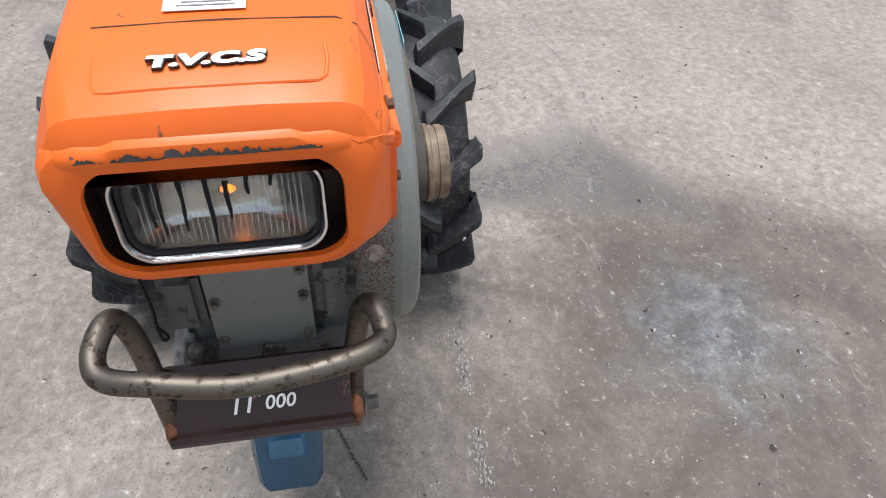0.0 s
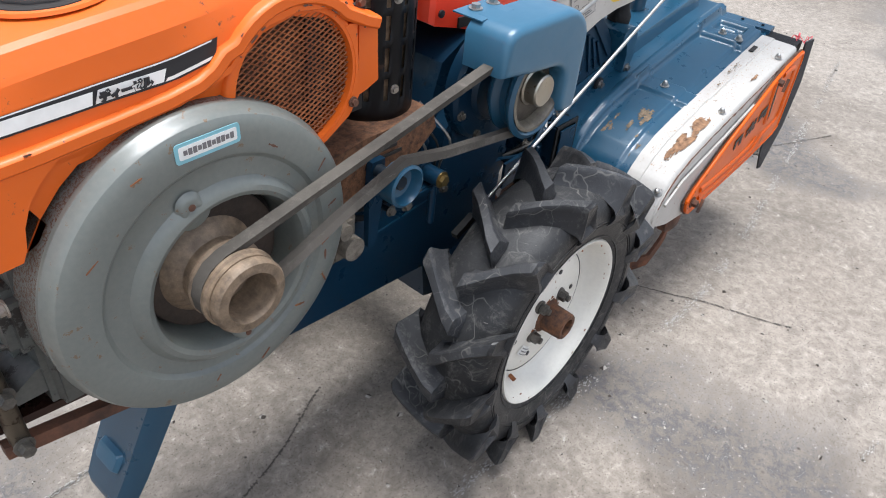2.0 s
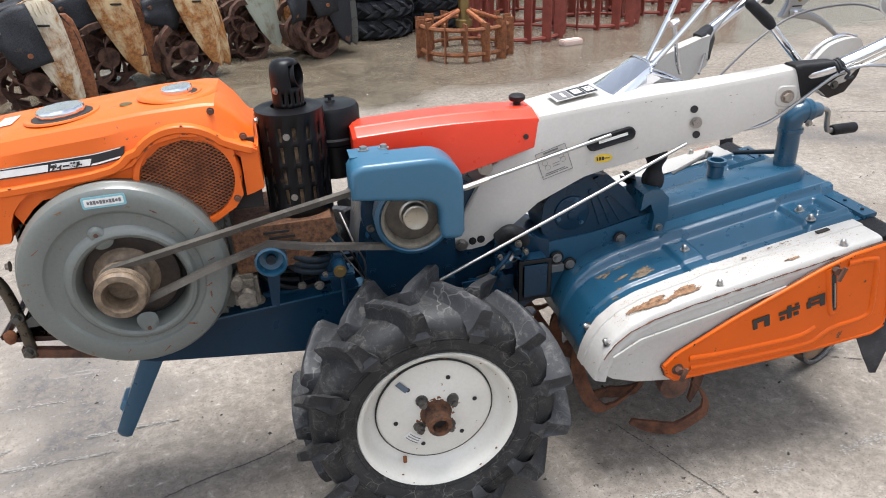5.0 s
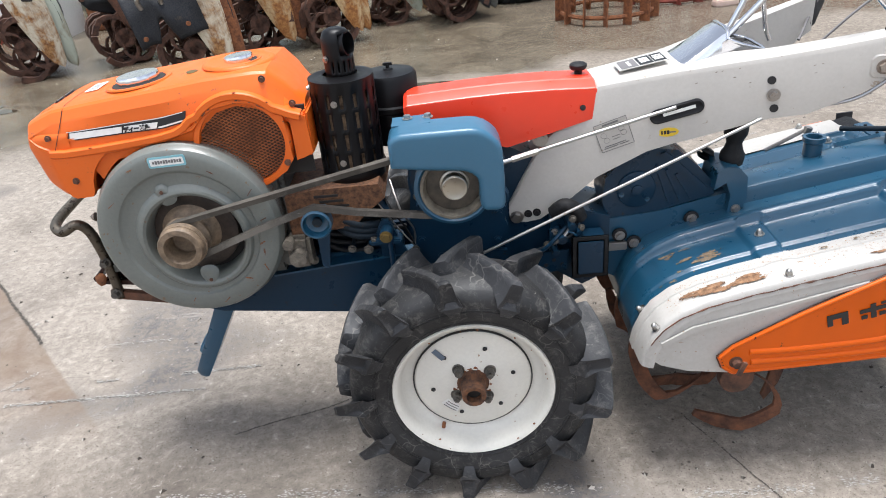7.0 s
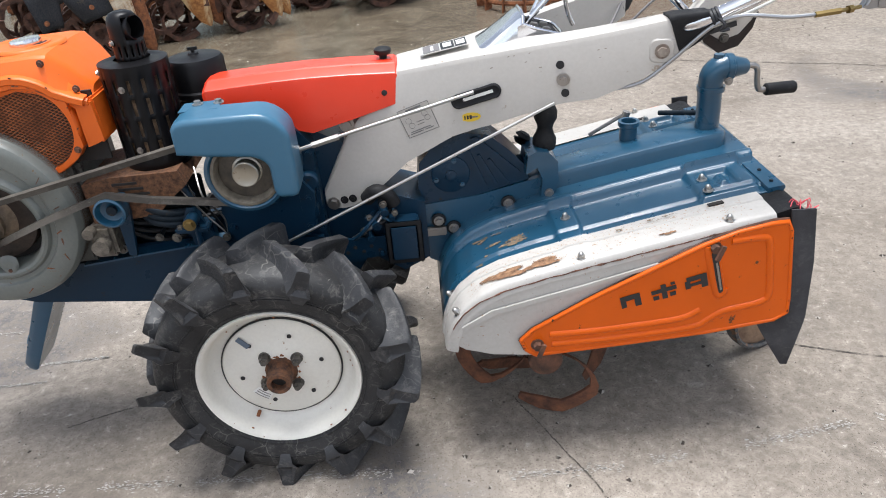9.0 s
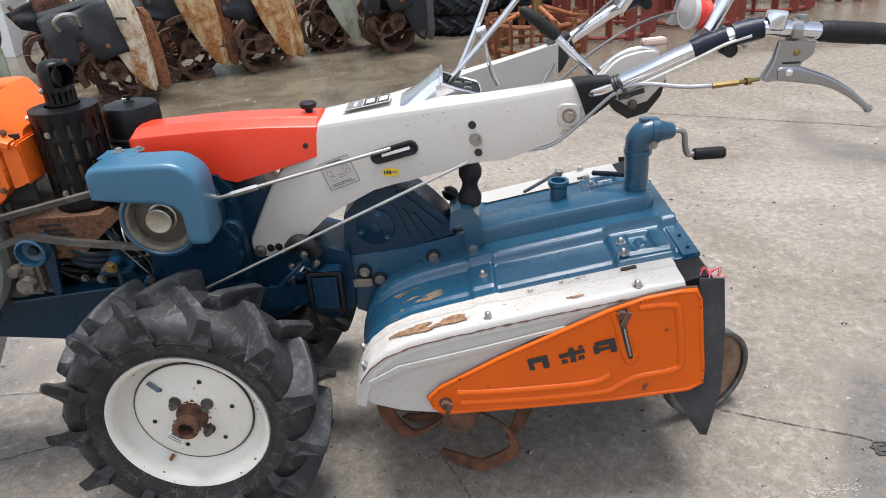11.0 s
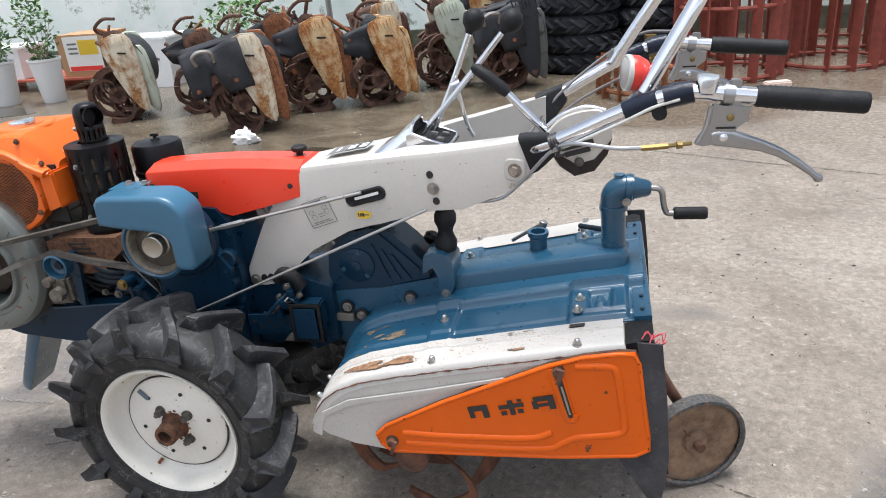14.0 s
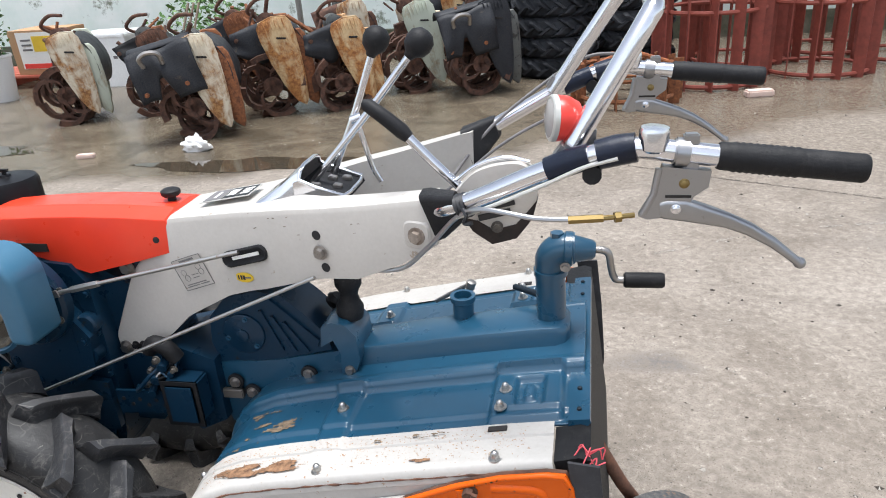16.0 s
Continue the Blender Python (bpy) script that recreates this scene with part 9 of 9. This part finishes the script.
def planter(x, y, seed, big=1.0):
    t = thing("planter", "tall white tapered plant pot with a green shrub", "plant pot", "white pots", (x, y, 0))
    part("pot", lathe(bmesh.new(), [(0.135, 0), (0.14, 0.01), (0.19, 0.52), (0.205, 0.53), (0.205, 0.56), (0.185, 0.56), (0.18, 0.50)], (0, 0, 0), (0, 0, 1), 32, False), WHITEP, t, "glossy white pot", angle=40)
    part("soil", lathe(bmesh.new(), [(0.181, 0), (0.181, 0.004)], (0, 0, 0.50), (0, 0, 1), 24), SOIL, t)
    bm = bmesh.new()
    for k in range(7):
        a = k * 0.9
        sweep(bm, [(0.03 * math.cos(a), 0.03 * math.sin(a), 0.5), (0.10 * math.cos(a), 0.10 * math.sin(a), 0.75), (0.20 * math.cos(a), 0.20 * math.sin(a), 0.95 * big)], [0.006, 0.005, 0.002], 5)
    part("stems", bm, WOOD, t)
    part("foliage", shrub(bmesh.new(), (0, 0, 0.55), 0.20, 0.78 * big, 460, seed), LEAF, t, "green leaves", angle=180)
    return t


for x, y, sd, sc in ((-5.25, 4.98, 1, 0.80), (-4.74, 5.06, 2, 0.80), (-6.2, 5.3, 4, 0.85)):
    pot = planter(x, y, sd, 1.1)
    pot.scale = (sc, sc, sc)
pal = thing("pallet", "orange-red painted timber pallet on wet concrete", "pallet")
for k in range(5):
    part("deck_board", boxed((-5.35, 5.72 + 0.15 * k, 0.125), (2.1, 0.11, 0.025)), PALLET, pal, bevel=0.004)
for k in range(3):
    part("runner", boxed((-6.3 + 0.95 * k, 6.02, 0.056), (0.10, 0.72, 0.112)), PALLET, pal, bevel=0.004)


def crate(name, c, s, mat, label, cat, z0):
    t = thing(name, label, cat)
    bm = bmesh.new()
    prism(bm, [(-s[0] / 2 * 0.94, 0), (s[0] / 2 * 0.94, 0), (s[0] / 2, s[2]), (-s[0] / 2, s[2])], -s[1] / 2, s[1] / 2)
    part("body", bm, mat, t, bevel=0.015)
    t.location = (c[0], c[1], z0)
    return t


b1_ = crate("foam_box", (-5.95, 5.95), (0.62, 0.45, 0.32), STYRO, "white styrofoam box on the pallet", "box", 0.139)
part("lid", boxed((0, 0, 0.345), (0.64, 0.47, 0.05)), STYRO, b1_, bevel=0.012)
b2_ = crate("carton", (-4.80, 5.95), (0.62, 0.45, 0.46), CARD, "brown carton with a white, yellow and red label", "box", 0.139)
lbl = part("label", boxed((0.02, -0.227, 0.25), (0.46, 0.006, 0.38)), LABEL, b2_)
part("label_panel", boxed((0.10, -0.2315, 0.32), (0.24, 0.004, 0.16)), YELLOW, lbl)
part("label_panel", boxed((0.02, -0.2315, 0.09), (0.42, 0.004, 0.05)), REDP, lbl)
for k in range(3):
    part("print_line", boxed((-0.10, -0.2315, 0.36 - 0.05 * k), (0.12, 0.004, 0.02)), INKG, lbl)
b3_ = crate("foam_box", (-3.95, 5.85), (0.60, 0.45, 0.50), STYRO, "white styrofoam box on the concrete", "box", 0.0)
part("lid", boxed((0, 0, 0.515), (0.62, 0.47, 0.05)), STYRO, b3_, bevel=0.012)
for k in range(2):
    part("hand_hole", boxed((-0.15 + 0.3 * k, -0.227, 0.3), (0.05, 0.006, 0.03)), INKG, b3_, bevel=0.002)
pl = thing("planter_trough", "low planting trough with green seedlings", "planter")
part("trough", boxed((-3.0, 6.15, 0.12), (1.1, 0.5, 0.24)), RUST, pl, bevel=0.02)
part("foliage", shrub(bmesh.new(), (-3.0, 6.15, 0.26), 0.50, 0.55, 700, 8), LEAF, pl, "green leaves", angle=180)
st = thing("leaning_sticks", "thin pale sticks leaning on the scrap", "stick")
for k in range(3):
    part("stick", rod(bmesh.new(), (-2.62 + 0.06 * k, 4.55, 0.0), (-2.35 + 0.05 * k, 4.75, 0.85), 0.010, 7), WOOD, st)
post = thing("wall_post", "thin steel post standing in front of the wall", "post")
part("tube", rod(bmesh.new(), (-2.35, 7.2, 0), (-2.35, 7.2, 3.0), 0.035, 12), STEEL, post)
part("base_plate", boxed((-2.35, 7.2, 0.006), (0.16, 0.16, 0.012)), STEEL, post)

# ---- small things on the ground ----
def puddle(name, c, rx, ry, seed):
    r = random.Random(seed)
    bm = bmesh.new()
    n = 40
    ph = [r.uniform(0, 6.28) for _ in range(4)]
    v = []
    for k in range(n):
        a = k * math.tau / n
        f = 1 + 0.22 * math.sin(2 * a + ph[0]) + 0.14 * math.sin(5 * a + ph[1]) + 0.07 * math.sin(9 * a + ph[2])
        v.append(bm.verts.new((c[0] + rx * f * math.cos(a), c[1] + ry * f * math.sin(a), 0.003)))
    bm.faces.new(v)
    return tagged(part(name, bm, WATER), "thin brown puddle of rain water", "puddle", kind="structure")


puddle("water", (-0.9, 2.85), 0.75, 0.16, 1)
puddle("water", (-5.9, 4.35), 1.2, 0.45, 2)
puddle("water", (-3.6, 3.2), 0.55, 0.18, 3)


def ribbon(bm, pts, w, z=0.0035, seed=0, gaps=0.0):
    """A broken, wavering strip on the ground."""
    r = random.Random(seed)
    path = smooth_path([(x, y, z) for x, y in pts], 90)
    for a, b in zip(path, path[1:]):
        if r.random() < gaps:
            continue
        d = (b - a).normalized()
        n = Vector((-d.y, d.x, 0)) * w * r.uniform(0.3, 1.2) / 2
        o = Vector((-d.y, d.x, 0)) * (r.uniform(-0.3, 0.3) * w + 0.012 * noise.noise(a * 6 + Vector((seed, 0, 0))))
        v = [bm.verts.new(p) for p in (a - n + o, b - n + o, b + n + o, a + n + o)]
        bm.faces.new(v)
    return bm


def chalk(bm, pts, w, per_m, seed, size=0.0045, gap=0.0):
    """Flecks of worn chalk strewn along a line, in broken runs."""
    r = random.Random(seed)
    path = smooth_path([(x, y, 0.0022) for x, y in pts], 60)
    for a, b in zip(path, path[1:]):
        if noise.noise(a * 9 + Vector((seed * 3.1, 0, 0))) < gap:
            continue
        for _ in range(max(1, int((b - a).length * per_m))):
            p = a.lerp(b, r.random())
            d = (b - a).normalized()
            p = p + Vector((-d.y, d.x, 0)) * r.gauss(0, w * 0.5)
            s, a0 = size * r.uniform(0.35, 1.3), r.uniform(0, 6.28)
            bm.faces.new([bm.verts.new((p.x + s * r.uniform(0.5, 2.6) * math.cos(a0 + q * 1.257), p.y + s * r.uniform(0.3, 0.9) * math.sin(a0 + q * 1.257), p.z)) for q in range(5)])
    return bm


bm = bmesh.new()
for pts, w, n in (([(-2.6, 0.13), (-1.6, 0.145), (-0.61, 0.175)], 0.007, 420), ([(-2.6, 0.05), (-1.6, 0.075), (-0.62, 0.092)], 0.007, 420),
                  ([(-2.2, -0.26), (-0.84, -0.297), (0.19, -0.352), (0.50, -0.398), (0.92, -0.385), (1.8, -0.27), (2.83, -0.12)], 0.014, 300)):
    chalk(bm, pts, w, n * 3, int(100 * w) + n, 0.0021, -0.12)
part("line_marks", bm, LINEW, ground)
bm = bmesh.new()
for k, pts in enumerate(([(-1.9, 0.9), (-1.2, 1.3), (-0.5, 1.5)], [(1.9, 0.2), (2.5, 0.6), (3.2, 0.75)], [(1.3, 1.6), (2.0, 1.9), (3.4, 2.1)], [(-1.6, -0.1), (-1.2, 0.3), (-0.9, 0.35)], [(0.1, -0.75), (0.6, -0.9), (1.4, -0.85)])):
    chalk(bm, pts, 0.008, 700, 20 + k, 0.0019, 0.05)
part("pale_scratches", bm, LINEW, ground)
bm = ribbon(bmesh.new(), [(-2.05, 1.176), (-1.75, 0.828), (-1.57, 0.620), (-1.36, 0.376)], 0.010, 0.0024, 71, 0.05)
part("slab_joint", bm, CRACK, ground)
bm = bmesh.new()
ribbon(bm, [(-0.24, 0.03), (-0.42, -0.035), (-0.62, -0.11)], 0.0055, 0.0026, 3, 0.12)
ribbon(bm, [(-1.35, 0.10), (-1.76, 0.55), (-2.4, 1.3), (-3.1, 2.1)], 0.004, 0.0026, 8, 0.05)
ribbon(bm, [(0.9, 2.95), (1.7, 2.55), (2.6, 2.15), (4.0, 1.55)], 0.007, 0.0026, 9, 0.0)
ribbon(bm, [(1.0, 0.05), (1.4, -0.12), (1.9, -0.35)], 0.004, 0.0026, 11, 0.15)
ribbon(bm, [(0.5, -0.15), (0.62, -0.42), (0.70, -0.62)], 0.004, 0.0026, 12, 0.15)
part("slab_joints", bm, CRACK, ground)

bag = thing("plastic_bag", "crumpled white plastic bag on the concrete", "plastic bag")
r = random.Random(21)
bm = bmesh.new()
bmesh.ops.create_icosphere(bm, subdivisions=3, radius=0.1)
for v in bm.verts:
    k = 0.55 + 0.75 * abs(noise.noise(v.co * 17)) + 0.3 * noise.noise(v.co * 40)
    v.co = Vector((v.co.x * 1.35 * k, v.co.y * 0.9 * k, max(-0.045, v.co.z * 1.15 * k)))
bm.transform(Matrix.Translation((-1.60, 3.17, 0.034)) @ Matrix.Diagonal((0.9, 0.75, 0.75, 1)))
part("film", bm, WHITEP, bag, angle=20)
chunk = thing("brick_chunk", "pale broken brick piece on the floor", "rubble")
bm = boxed((0, 0, 0.025), (0.20, 0.09, 0.05), Matrix.Rotation(radians(14), 4, "Z"))
part("piece", bm, plain("pale_pink_brick", (0.62, 0.47, 0.40), 0.8), chunk, bevel=0.01)
chunk.location = (2.25, 4.42, 0)
copy_thing(chunk, Matrix.Translation((-2.35, 3.02, 0)) @ Matrix.Diagonal((0.6, 0.6, 0.6, 1)))
grate = thing("flattened_scrap", "dark flattened scrap wire pressed into the floor", "scrap")
r = random.Random(4)
for k in range(9):
    a = r.uniform(0, 6.28)
    pts = [Vector((0.04 * r.uniform(-1, 1), 0.024 * r.uniform(-1, 1), 0.003)) for _ in range(4)]
    part("wire", sweep(bmesh.new(), smooth_path(pts, 4), 0.0022, 5), CRACK, grate)
grate.location = (1.55, -0.21, 0)
# grit and crumbs: small angular bits strewn about
bm = bmesh.new()
r = random.Random(31)
for k in range(3600):
    if k < 2700:
        x, y = r.uniform(-3.0, 3.2), r.uniform(-1.6, 2.2)
    else:
        x, y = r.uniform(-5.0, 4.0), r.uniform(2.0, 4.2)
    s = r.choice((0.0014, 0.0018, 0.0022, 0.003, 0.004, 0.006)) * r.uniform(0.7, 1.5)
    a = r.uniform(0, 6.28)
    v = []
    for q in range(5):
        b = a + q * 1.257 + r.uniform(-0.3, 0.3)
        v.append(bm.verts.new((x + s * r.uniform(0.6, 1.4) * math.cos(b), y + s * r.uniform(0.6, 1.3) * math.sin(b), 0.001)))
    t = bm.verts.new((x, y, s * 0.7))
    for q in range(5):
        bm.faces.new((v[q], v[(q + 1) % 5], t))


def grit_mat():
    m, n, l, b = nodes_of("grit", 0.9)
    g_ = n.new("ShaderNodeNewGeometry")
    l.new(mix(n, l, ramp(n, l, g_.outputs["Random Per Island"], 0.45, 0.75), (0.05, 0.04, 0.032), (0.36, 0.33, 0.29)), b.inputs["Base Color"])
    return m


tagged(part("grit", bm, grit_mat(), angle=10), "dark and pale crumbs of grit on the concrete", "grit", kind="stuff")
